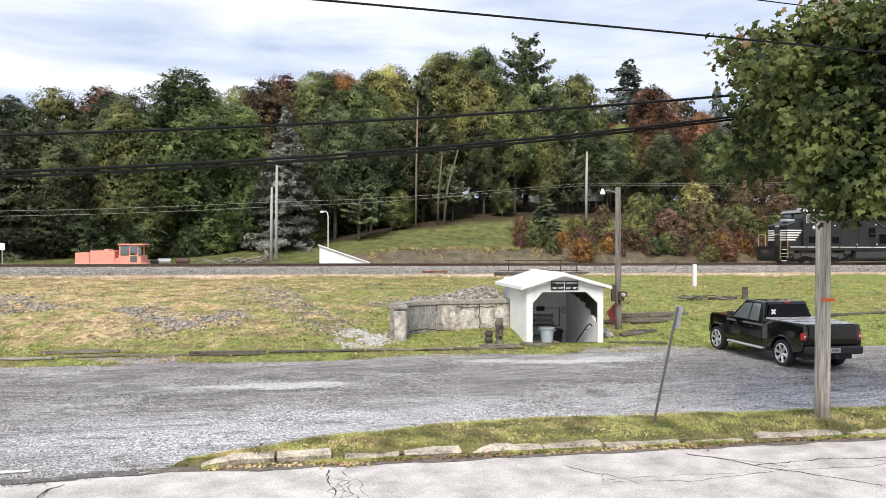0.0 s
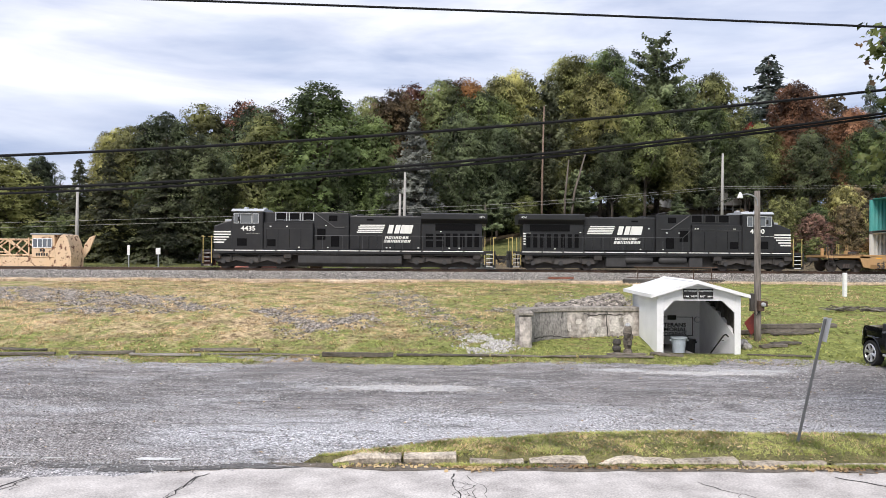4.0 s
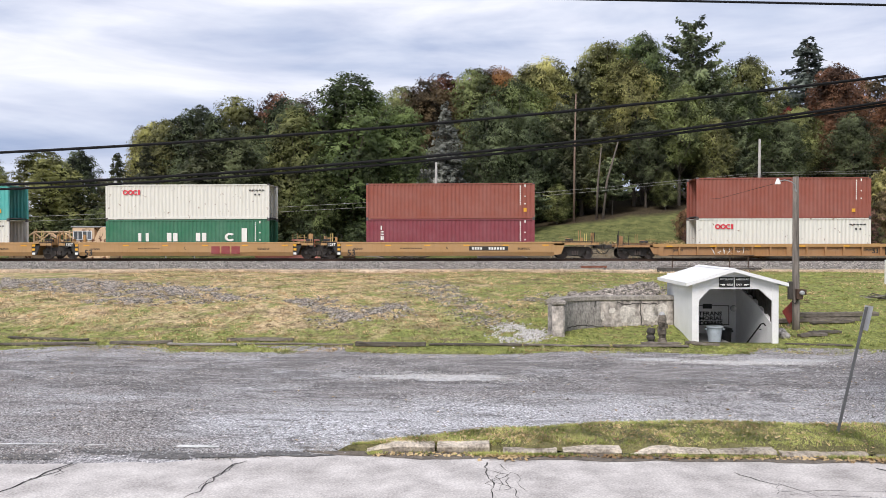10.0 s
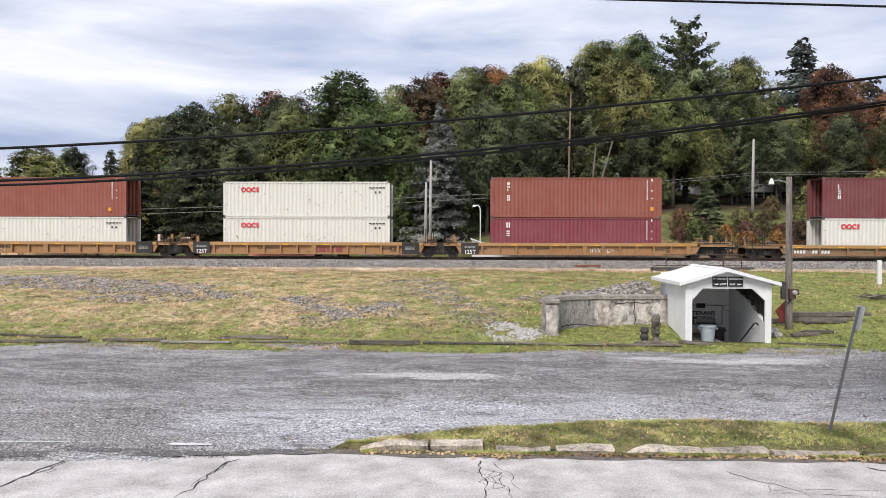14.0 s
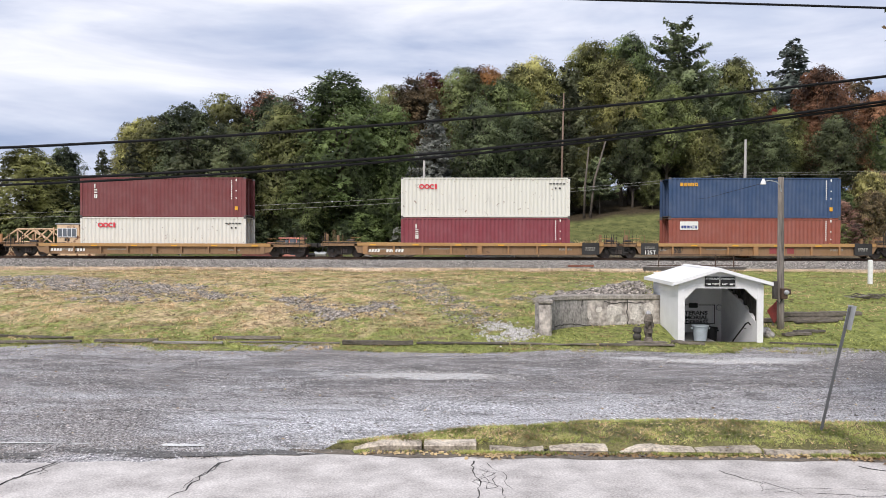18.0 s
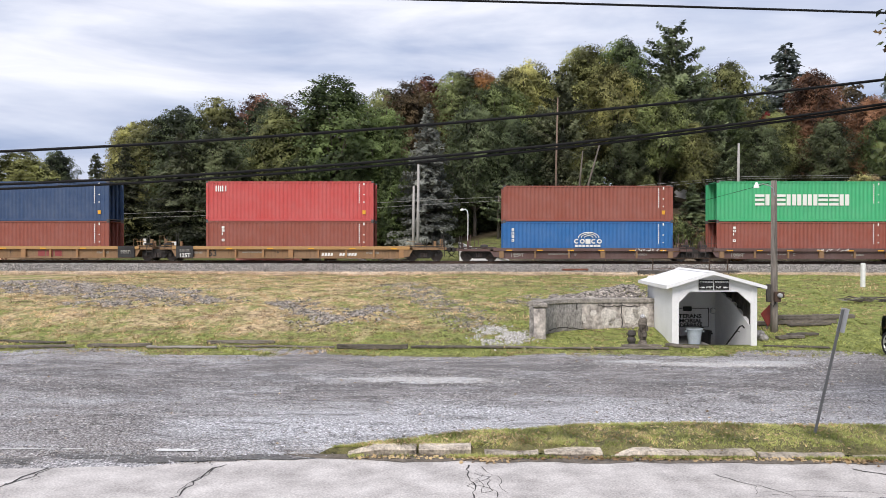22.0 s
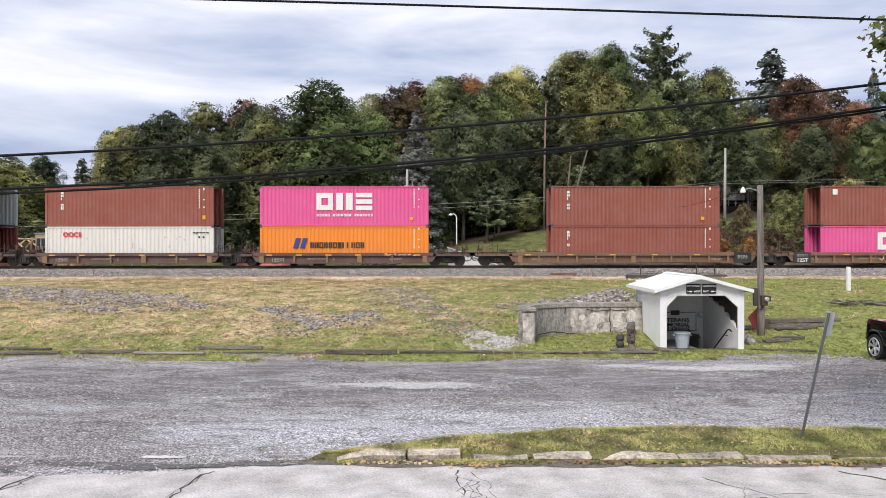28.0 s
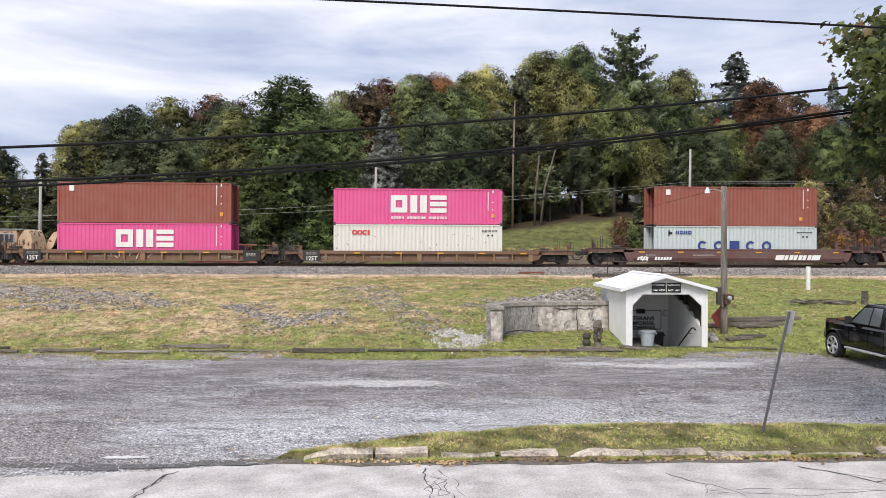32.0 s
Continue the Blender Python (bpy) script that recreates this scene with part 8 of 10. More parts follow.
# numerals, plates and brand marks of the cars
for k, (ob, a0, a1, ztop, ribs, style) in enumerate(CAR):
    ys = -1.41 if ribs else -1.51
    pale = style in ("brown", "mineral")
    if style in ("yellow", "mineral"):
        words("length_number", "53", 0.62, pose(a0 + 0.75, ys, ztop - 0.8), MARK_WHITE if pale else MARK_BLACK, ob, bold=0.01)
    elif style in ("ribbed", "rusty"):
        words("length_number", "53", 0.46, pose(a1 - 1.40 - (0.25 if k in (3, 4, 15, 16) else 0), ys - 0.01, 0.55), MARK_BLACK, ob, bold=0.008)
    elif style == "tan":
        words("length_number", "53", 0.62, pose(a0 + 2.35, ys, 0.55), MARK_BLACK, ob, bold=0.01)
    if style == "brown":
        words("tonnage_mark", "125-T", 0.42, pose(a0 + 1.2, ys, 0.45), MARK_GREY, ob)
    elif k in (1, 2, 4, 5, 8, 9, 16, 17):
        if ribs:
            words("tonnage_mark", "125T", 0.40, pose(a0 + 0.38, -1.605, 0.40), MARK_WHITE, ob, bold=0.006)
            part("mark_panel", bevelled(boxes((a0 - 0.25, a0 + 0.98, -1.60, -1.42, 0.24, ztop + 0.01)), 0.01), MARK_BLACK, ob)
            stencil(a0 + 0.0, 0.78, 0.75, 2, 0.05, MARK_GREY, ob, -1.602, random.Random(k))
        else:
            part("mark_panel", boxes((a0 - 1.0, a0 - 0.3, -1.55, -1.505, ztop - 0.34, ztop - 0.02)), MARK_BLACK, ob)
            words("tonnage_mark", "125T", 0.26, pose(a0 - 0.66, -1.552, ztop - 0.19), MARK_WHITE, ob, bold=0.004)
            for q in (0.32, 0.62, 0.92):
                part("end_reflector", boxes((a0 - 0.26, a0 - 0.04, -1.512, -1.506, q, q + 0.16)), MARK_YELLOW if q > 0.4 else MARK_WHITE, ob)
    if ribs and style != "brown" and k in (3, 4, 7, 8, 15, 16):
        part("mark_panel", bevelled(boxes((a1 - 0.98, a1 + 0.25, -1.60, -1.42, 0.24, ztop + 0.01)), 0.01), MARK_BLACK, ob)
        stencil(a1 - 0.75, 0.72, 0.7, 3, 0.05, MARK_GREY, ob, -1.602, random.Random(k))
    if style == "yellow" and k in (0, 1):
        for q in (0.32, 0.62, 0.92):
            part("end_reflector", boxes((a1 + 0.04, a1 + 0.26, -1.512, -1.506, q, q + 0.16)), MARK_YELLOW if q > 0.4 else MARK_WHITE, ob)
    if style == "brown":
        for q in (a0 - 0.55, a1 + 0.1):
            part("end_reflector", boxes((q, q + 0.45, -1.515, -1.505, ztop - 0.24, ztop - 0.04)), MARK_YELLOW, ob)
    if style in ("yellow", "tan", "mineral") and k not in (1, 8):
        mid = (a0 + a1) / 2
        if style == "yellow":
            px = mid - 3.0 if k == 0 else mid + 1.6
            part("number_plate", boxes((px, px + 2.8, ys - 0.01, ys, ztop - 0.62, ztop - 0.32)), MARK_BLACK, ob)
            lettering("reporting_mark", "####  ######", px + 0.2, ztop - 0.56, 0.14, 0.18, 0.06, MARK_WHITE, ob, ys - 0.011)
        else:
            lettering("reporting_mark", "####  ######", a0 + 0.25 if k != 9 else mid + 2.2, 0.38, 0.16, 0.22, 0.055, MARK_WHITE if pale or style == "tan" else MARK_BLACK, ob, ys, 0.2)
    if k == 1:
        lettering("brand_mark", "###", a0 + 9.9, ztop - 0.85, 0.62, 0.55, 0.12, MARK_MAROON, ob, ys)
    if k in (4, 8):
        lettering("brand_mark", "###", a0 + 8.9, 0.35, 0.5, 0.4, 0.12, MARK_MAROON, ob, ys)
    if k == 18:
        lettering("brand_mark", "#nnn#", a1 - 5.2, ztop - 0.8, 0.62, 0.36, 0.06, MARK_WHITE, ob, ys, 0.35)
    if k == 12:
        lettering("brand_mark", "#nnn", a1 - 4.6, 0.4, 0.55, 0.3, 0.06, MARK_GREY, ob, ys, 0.35)
    # sprayed scrawls as loose bent lines
    if k in (3, 5, 8, 10, 11, 14, 16):
        rng = random.Random(k)
        gx0 = {3: a0 + 3.6, 5: a1 - 7.5, 8: a0 + 0.5, 10: a1 - 2.8, 11: a1 - 5.2, 14: a1 - 3.0, 16: a0 + 5.6}[k]
        gz0, gh = (ztop - 0.22, 0.2) if k in (10, 11, 14) else (0.3, 0.55 if k != 16 else 0.75)
        for q in range(7):
            x0 = gx0 + q * (0.33 if k != 16 else 0.45)
            pts = [(x0 + rng.uniform(0, 0.35), (-1.585 if k in (10, 11, 14) else ys - 0.012), gz0 + gh * rng.random()) for _ in range(4)]
            bm = bmesh.new()
            tube(bm, pts, 0.02 if k != 16 else 0.03, 4)
            part("graffiti", bm, MARK_WHITE if k != 8 else MARK_BLACK, ob, "sprayed graffiti stroke")

# middle of each stack; upper skin, its height, lower skin, base of the lower one above the rail
STACKS = [(-27.6, "teal", 2.59, "white"), (-8.07, "white", 2.59, "green"), (11.25, "red", 2.59, "wine"), (34.95, "red", 2.9, "white"), (54.36, "white", 2.59, "white"),
          (73.9, "red", 2.9, "wine"), (97.45, "maroon", 2.9, "white"), (120.97, "white", 2.9, "wine"), (140.24, "navy", 2.9, "red"), (159.57, "brightred", 2.9, "red"),
          (181.17, "red", 2.59, "blue"), (196.52, "lime", 2.9, "red"), (212.2, "grey", 2.9, "red"), (227.78, "red", 2.9, "white"), (243.33, "pink", 2.9, "orange"),
          (264.4, "red", 2.9, "red"), (283.93, "red", 2.9, "pink"), (303.41, "pink", 2.59, "white"), (326.8, "red", 2.9, "grey")]
COLOUR = dict(teal="faded teal", white="off-white", green="dark green", red="oxide-red", wine="wine-red", maroon="dark maroon", navy="navy blue", brightred="bright faded red",
              blue="blue", lime="bright green", grey="pale grey", pink="magenta pink", orange="orange")
# stacks, upper or not, whose doors face the front of the train
DOORS_WEST = {(0, True), (0, False), (1, True), (5, True), (17, True), (17, False), (12, True), (13, False), (10, True), (10, False), (14, True), (14, False), (7, True), (2, True), (8, True)}
BOX = []
for k, (sx, up, h, lowc) in enumerate(STACKS):
    for key, hh, z, where in ((lowc, 2.59, 2.41, "lower in a well car"), (up, h, 5.0, "stacked on another")):
        ob = container(SKINS[key], hh, f"{COLOUR[key]} corrugated steel shipping container {where}", sx, z, flip=(k, z > 4) in DOORS_WEST)
        TRAIN.append((ob, sx, z))
        BOX.append((ob, key, hh, k, where[0] == "s"))
FACE = -W40 / 2 - 0.004
for ob, key, h, k, upper in BOX:
    rng = random.Random(k * 2 + upper)
    pale = key in ("white", "grey")
    ink = MARK_BLACK if pale else MARK_WHITE
    # identification marks near the right end, unreadable: small bars down the panel
    bm = bmesh.new()
    if pale:
        for q in range(5):
            box(bm, 4.6 + q * 0.24, 4.78 + q * 0.24, FACE - 0.004, FACE, h - 0.5, h - 0.42)
        box(bm, 5.0, 5.12, FACE - 0.004, FACE, h - 0.85, h - 0.72)
        box(bm, 5.3, 5.42, FACE - 0.004, FACE, h - 0.85, h - 0.72)
    else:
        for q in range(11):
            box(bm, 5.03, 5.10, FACE - 0.004, FACE, h - 0.3 - q * 0.13, h - 0.21 - q * 0.13)
        for q, hh in ((0, 0.3), (4, 0.14), (7, 0.14)):
            box(bm, 5.36, 5.45, FACE - 0.004, FACE, h - 0.3 - q * 0.18, h - 0.3 - q * 0.18 + hh * 0.6)
    tagged(part("identification_mark", bm, ink, ob), kind="stuff")
    if not pale and rng.random() < 0.75:
        part("warning_label", boxes((4.75, 5.0, FACE - 0.006, FACE, 0.42, 0.66)) if rng.random() < 0.4 else boxes((5.3, 5.52, FACE - 0.006, FACE, 0.5, 0.78)), MARK_YELLOW, ob, "yellow warning label")
    if key == "white" and k != 18:
        lettering("brand_mark", "QQGl", -4.8, h - 0.78 if not (upper and k == 7) else h - 0.85, 0.40, 0.36, -0.02, MARK_RED, ob, FACE)
    if (key == "red" and k in (5, 13, 15) and (upper or k == 15)) or (key == "red" and not upper and k in (9, 11)):
        lettering("brand_mark", "#nlton" if upper else "#nlto", -4.95, h - 0.55, 0.2, 0.18, 0.05, MARK_WHITE, ob, FACE, down=True)
    if key in ("wine", "maroon") and k != 5:
        lettering("brand_mark", "len", -5.05, h - 0.8, 0.22, 0.3, 0.07, MARK_WHITE, ob, FACE, down=True)
    if k == 5 and not upper:
        lettering("brand_mark", "ue", -5.0, h - 0.75, 0.26, 0.4, 0.2, MARK_WHITE, ob, FACE, down=True)
    if key == "green":
        for q, g in enumerate("unnG"):
            lettering("brand_mark", g, -3.65 + q * 2.15, 0.98, 0.78, 0.62, 0, MARK_WHITE, ob, FACE)
        part("mark_panel", boxes((4.05, 4.45, FACE - 0.005, FACE, 0.95, 1.95)), MARK_WHITE, ob)
    if key == "teal":
        part("mark_panel", boxes((-5.25, -4.85, FACE - 0.005, FACE, h - 2.05, h - 0.35)), MARK_WHITE, ob)
        lettering("brand_mark", "nonono", -5.15, h - 0.6, 0.2, 0.17, 0.08, MARK_NAVY, ob, FACE - 0.006, down=True)
    if key == "navy":
        lettering("brand_mark", "#enno", -5.3, h - 0.62, 0.22, 0.24, 0.04, MARK_YELLOW, ob, FACE)
    if k == 8 and not upper:
        part("mark_panel", boxes((-5.3, -4.0, FACE - 0.005, FACE, h - 0.85, h - 0.25)), MARK_WHITE, ob)
        lettering("brand_mark", "##nnen", -5.2, h - 0.75, 0.16, 0.2, 0.03, MARK_NAVY, ob, FACE - 0.006)
    if key == "brightred":
        lettering("brand_mark", "uni", -5.4, h - 0.75, 0.26, 0.42, 0.05, MARK_WHITE, ob, FACE)
    if key == "blue":
        lettering("brand_mark", "GQ#GQ", -1.0, 0.98, 0.36, 0.34, 0.05, MARK_WHITE, ob, FACE)
        lettering("brand_mark", "#######", -0.95, 0.74, 0.22, 0.16, 0.05, MARK_WHITE, ob, FACE)
        bm = bmesh.new()
        for r in (0.75, 0.55, 0.32):
            tube(bm, [(0.05 + r * math.cos(a * math.pi / 10), FACE, 1.38 + r * 0.55 * math.sin(a * math.pi / 10)) for a in range(11)], 0.035, 4)
        part("brand_globe", bm, MARK_WHITE, ob)
        lettering("brand_mark", "nono", -5.5, 1.9, 0.18, 0.2, 0.06, MARK_WHITE, ob, FACE, down=True)
    if key == "lime":
        lettering("brand_mark", "enennneen", -3.4, h - 1.75, 0.68, 0.8, 0.075, MARK_WHITE, ob, FACE)
    if key == "grey":
        for q, g in enumerate("GQ#GQ"):
            lettering("brand_mark", g, -2.85 + q * (1.2 if upper else 1.2), h - 1.7 if upper else 0.75, 0.72, 0.74, 0, MARK_NAVY, ob, FACE)
        lettering("brand_mark", "nono", -4.5, h - 0.62, 0.25, 0.24, 0.06, MARK_NAVY, ob, FACE)
        lettering("brand_ship", "i-", -5.15, h - 0.75, 0.3, 0.4, -0.2, MARK_BLACK, ob, FACE)
    if key == "pink":
        for q, g in enumerate("one"):
            lettering("brand_mark", g, -2.0 + q * 1.42, (h - 1.75) if upper else 0.86, 1.2, 1.25, 0, MARK_WHITE, ob, FACE)
        if upper:
            lettering("brand_lettering", "neenn nennon# enneeee"[:21], -1.98, h - 2.2, 0.155, 0.17, 0.04, MARK_WHITE, ob, FACE)
    if key == "orange":
        lettering("brand_mark", "nnonno#lluon", -2.45, 1.0, 0.27, 0.42, 0.06, MARK_BLACK, ob, FACE)
        bm = bmesh.new()
        for q in (0, 0.5):
            v = box(bm, -3.7 + q, -3.35 + q, FACE - 0.006, FACE, 0.98, 1.72)
            for p in v:
                p.co.x += 0.3 * (p.co.z - 1.0)
        part("brand_badge", bm, MARK_NAVY, ob)
    if key == "red" and upper and k in (16, 18):
        part("mark_panel", boxes((-5.25, -4.9, FACE - 0.005, FACE, h - 0.65, h - 0.25)), MARK_WHITE, ob)

# ---- beyond the track ----
MACHINE_ORANGE = paint("machine_salmon", (0.80, 0.29, 0.20), 0.12, 0.06, 0.6, dirt=0.12)
PLOW_YELLOW = paint("plow_cream", (0.70, 0.50, 0.31), 0.08, 0.95, 0.7, dirt=0.35, rust_colour=(0.16, 0.07, 0.04))
GREY_POLE = surface("far_pole", (0.30, 0.29, 0.27), (0.52, 0.50, 0.47), 2, 20, 0.95, bump=0.3, streak=(1, 1, 0.1))
tamper = thing("track_machine", "faded orange railway track machine with a glazed cab", "track machine", m=pose(-17.2, 58.2, 1.70))
part("chassis", bevelled(boxes((0, 4.95, -1.1, 1.1, 0.1, 0.4)), 0.04), MACHINE_ORANGE, tamper)
part("rear_box", bevelled(boxes((0.0, 1.0, -1.0, 1.0, 0.3, 1.15)), 0.04), MACHINE_ORANGE, tamper)
part("engine_hood", bevelled(boxes((1.02, 2.75, -1.0, 1.0, 0.3, 1.30)), 0.05), MACHINE_ORANGE, tamper)
part("engine_cover", bevelled(boxes((1.9, 2.25, -0.6, 0.6, 1.28, 1.42)), 0.03), MACHINE_ORANGE, tamper)
bm = bmesh.new()
tube(bm, ((1.02, -0.5, 1.2), (1.02, -0.5, 1.55), (0.9, -0.5, 1.7)), 0.06, 7)
part("exhaust", bm, TRUCK_DARK, tamper)
part("cab_base", bevelled(boxes((3.0, 4.6, -1.05, 1.05, 0.3, 0.95)), 0.03), MACHINE_ORANGE, tamper)
for x in (3.05, 3.72, 4.3):
    for y in (-1.02, 0.94):
        part("cab_pillar", boxes((x, x + 0.1, y, y + 0.08, 0.9, 1.72)), MACHINE_ORANGE, tamper)
part("cab_roof", bevelled(boxes((2.95, 4.75, -1.12, 1.12, 1.70, 1.82)), 0.03), MACHINE_ORANGE, tamper)
for x0, x1, z0 in ((3.15, 3.72, 0.95), (3.84, 4.3, 1.1), (3.84, 4.3, 0.45), (4.4, 4.6, 0.9)):
    part("cab_window", boxes((x0, x1, -1.07, -1.05, z0, z0 + (0.68 if z0 > 0.6 else 0.45))), GLASS, tamper)
part("step_box", bevelled(boxes((2.78, 3.0, -1.0, 0.6, 0.3, 0.75)), 0.02), MACHINE_ORANGE, tamper)
for x in (0.7, 4.2):
    for s in (-1, 1):
        bm = bmesh.new()
        tube(bm, ((x, s * 0.7, 0.3), (x, s * 0.84, 0.3)), 0.32, 16)
        part("wheel", bm, RAIL_STEEL, tamper)
# scrap and brush beside the machine
for x, y, ln, r_, mat, lab in ((-11.3, 59.0, 1.0, 0.22, GALV, "silver scrap tank lying in weeds"), (-10.0, 59.0, 1.0, 0.24, RAIL_STEEL, "rusty brown drum lying in weeds"), (-12.0, 58.8, 0.6, 0.16, TRIM, "dark scrap pipe in weeds")):
    bm = bmesh.new()
    tube(bm, ((-ln / 2, 0, 0), (-ln / 2 + 0.05, 0, 0), (ln / 2 - 0.05, 0, 0), (ln / 2, 0, 0)), [r_ * 0.8, r_, r_, r_ * 0.8], 12)
    o = tagged(part("scrap_drum", bm, mat), lab, "scrap")
    o.matrix_basis = pose(x, y, float(ground_z(x, y)) + r_ + 0.25)
br = random.Random(9)
brush = thing("brush_pile", "heap of dead branches and an uprooted stump", "brush pile", m=pose(-5.6, 60.5, float(ground_z(-5.6, 60.5))))
for k in range(26):
    bm = bmesh.new()
    a, ln = br.uniform(-0.4, 0.4) + (math.pi if k % 2 else 0), br.uniform(0.8, 2.4)
    x0, z0 = br.uniform(-2.0, 1.6), br.uniform(0.05, 0.5)
    tube(bm, ((x0, br.uniform(-0.5, 0.5), z0), (x0 + ln * 0.5 * math.cos(a), br.uniform(-0.5, 0.5), z0 + br.uniform(0, 0.3)), (x0 + ln * math.cos(a), br.uniform(-0.5, 0.5), z0 + br.uniform(-0.05, 0.5))), [0.07, 0.05, 0.015], 5)
    part("branch", bm, OLD_WOOD if k % 3 else PALE_WOOD, brush)
bm = bmesh.new()
tube(bm, ((1.4, 0, 0), (1.75, 0, 0.5), (1.85, 0, 1.0), (1.7, 0, 1.35)), [0.35, 0.3, 0.2, 0.05], 8)
part("stump", bm, OLD_WOOD, brush)
for k in range(9):
    bm = bmesh.new()
    tube(bm, ((1.75, 0, 0.5 + 0.06 * k), (1.75 + br.uniform(-0.5, 0.4), br.uniform(-0.4, 0.2), 0.7 + br.uniform(-0.2, 0.9))), [0.07, 0.02], 5)
    part("root", bm, OLD_WOOD, brush)
# white sloping stair cover on the far side
cover = thing("stair_cover", "white sloping cover over the far underpass stairs", "shelter", m=pose(0, 57.4, 0))
bm = bmesh.new()
prism(bm, [(0.42, 1.5), (4.15, 1.5), (4.15, 2.05), (0.42, 3.36)], "y", 0, 0.12)
part("side_wall", bm, WHITE_BOARD, cover)
bm = bmesh.new()
prism(bm, [(0.42, 1.5), (4.15, 1.5), (4.15, 2.05), (0.42, 3.36)], "y", 2.1, 2.22)
part("side_wall", bm, WHITE_BOARD, cover)
bm = bmesh.new()
prism(bm, [(0.3, 3.42), (0.3, 3.52), (4.3, 2.12), (4.3, 2.02)], "y", -0.15, 2.4)
part("roof_sheet", bm, ROOF_WHITE, cover)
part("end_wall", boxes((0.42, 0.52, 0.12, 2.1, 1.5, 3.36)), WHITE_BOARD, cover)
# snow plow and spreader on the siding
plow = thing("spreader_plow", "cream-yellow peeling railway spreader plow on a siding", "rail plow", m=pose(-36.6, 60.0, 1.80))
part("frame", bevelled(boxes((-1.5, 6.9, -1.4, 0.5, 0.1, 0.95)), 0.04), PLOW_YELLOW, plow)
part("cab", bevelled(boxes((3.9, 5.75, -1.45, 0.5, 0.9, 2.75)), 0.04), PLOW_YELLOW, plow)
for k in range(4):
    part("cab_window", boxes((4.05 + k * 0.38, 4.35 + k * 0.38, -1.48, -1.45, 1.75, 2.4)), GLASS, plow)
bm = bmesh.new()
for k in range(5):
    box(bm, 3.99 + k * 0.38, 4.05 + k * 0.38, -1.50, -1.46, 1.70, 2.45)
box(bm, 3.99, 5.57, -1.50, -1.46, 2.4, 2.46)
box(bm, 3.99, 5.57, -1.50, -1.46, 1.69, 1.75)
part("window_frame", bm, ROOF_WHITE, plow)
part("cab_roof", bevelled(boxes((3.8, 6.2, -1.5, 0.6, 2.72, 2.84)), 0.03), GALV, plow)
bm = bmesh.new()
prism(bm, [(5.7, 0.0), (7.05, 0.0), (7.1, 0.9), (7.02, 1.6), (6.85, 2.3), (6.65, 2.68), (6.5, 2.78), (6.3, 2.7), (6.05, 2.4), (5.82, 1.85), (5.7, 1.3)], "y", -1.5, 0.6)
part("plow_blade", bevelled(bm, 0.03), PLOW_YELLOW, plow, "rounded rust-streaked plow blade")
bm = bmesh.new()
prism(bm, [(6.9, 1.2), (7.15, 0.9), (7.55, 1.5), (8.05, 2.75), (7.6, 2.6), (7.2, 2.05)], "y", 0.55, 0.7)
part("plow_fin", bm, PLOW_YELLOW, plow)
lettering_bm = bmesh.new()
for x in (4.55, 4.8):
    box(lettering_bm, x, x + 0.17, -1.456, -1.45, 1.38, 1.6)
for k in range(5):
    box(lettering_bm, 4.25 + k * 0.2, 4.39 + k * 0.2, -1.456, -1.45, 1.05, 1.27)
part("unit_bars", lettering_bm, SIGN_BLACK, plow)
for a, b in (((-1.4, 0.9), (0.6, 2.35)), ((0.6, 2.35), (3.6, 2.35)), ((0.6, 2.35), (2.4, 0.95)), ((2.4, 0.95), (3.6, 2.2)), ((0.2, 1.0), (1.6, 2.3)), ((1.8, 2.3), (2.9, 1.6)), ((0.4, 1.1), (3.7, 1.1)), ((-1.0, 1.3), (0.5, 1.3)), ((3.6, 0.9), (3.6, 2.5)), ((0.6, 0.9), (0.6, 2.35))):
    for y in (-1.3, 1.2):
        bm = bmesh.new()
        tube(bm, ((a[0], y, a[1]), (b[0], y, b[1])), 0.065, 5)
        part("truss_bar", bm, PLOW_YELLOW, plow)
for x in (0.2, 2.0, 6.0):
    for s in (-1, 1):
        bm = bmesh.new()
        tube(bm, ((x, s * 0.7, 0.1), (x, s * 0.84, 0.1)), 0.4, 16)
        part("wheel", bm, RAIL_STEEL, plow)
# far poles, lamps, boards
for x, y, top, r_ in ((-3.3, 66.0, 10.5, 0.12), (-3.75, 66.5, 8.6, 0.12), (28.9, 75.0, 13.6, 0.13), (-32.8, 66.0, 9.0, 0.13)):
    z = float(ground_z(x, y))
    ob = thing("utility_pole", "pale grey wooden utility pole beyond the track", "utility pole", m=pose(x, y, z))
    bm = bmesh.new()
    tube(bm, ((0, 0, -0.4), (0.02, 0, (top - z) * 0.5), (0.05, 0, top - z)), [r_ * 1.25, r_ * 1.1, r_ * 0.8], 9)
    part("shaft", bm, GREY_POLE, ob, smooth=True)
lp = thing("yard_lamp", "white gooseneck yard lamp on a slim pole", "lamp post", m=pose(1.3, 70.0, float(ground_z(1.3, 70.0))))
bm = bmesh.new()
tube(bm, ((0, 0, -0.2), (0, 0, 3.2), (-0.05, 0, 3.5), (-0.25, 0, 3.68), (-0.55, 0, 3.66)), 0.05, 7)
part("post", bm, SIGN_WHITE, lp)
bm = bmesh.new()
tube(bm, ((-0.6, 0, 3.74), (-0.6, 0, 3.55)), [0.06, 0.2], 10)
part("shade", bm, SIGN_WHITE, lp)
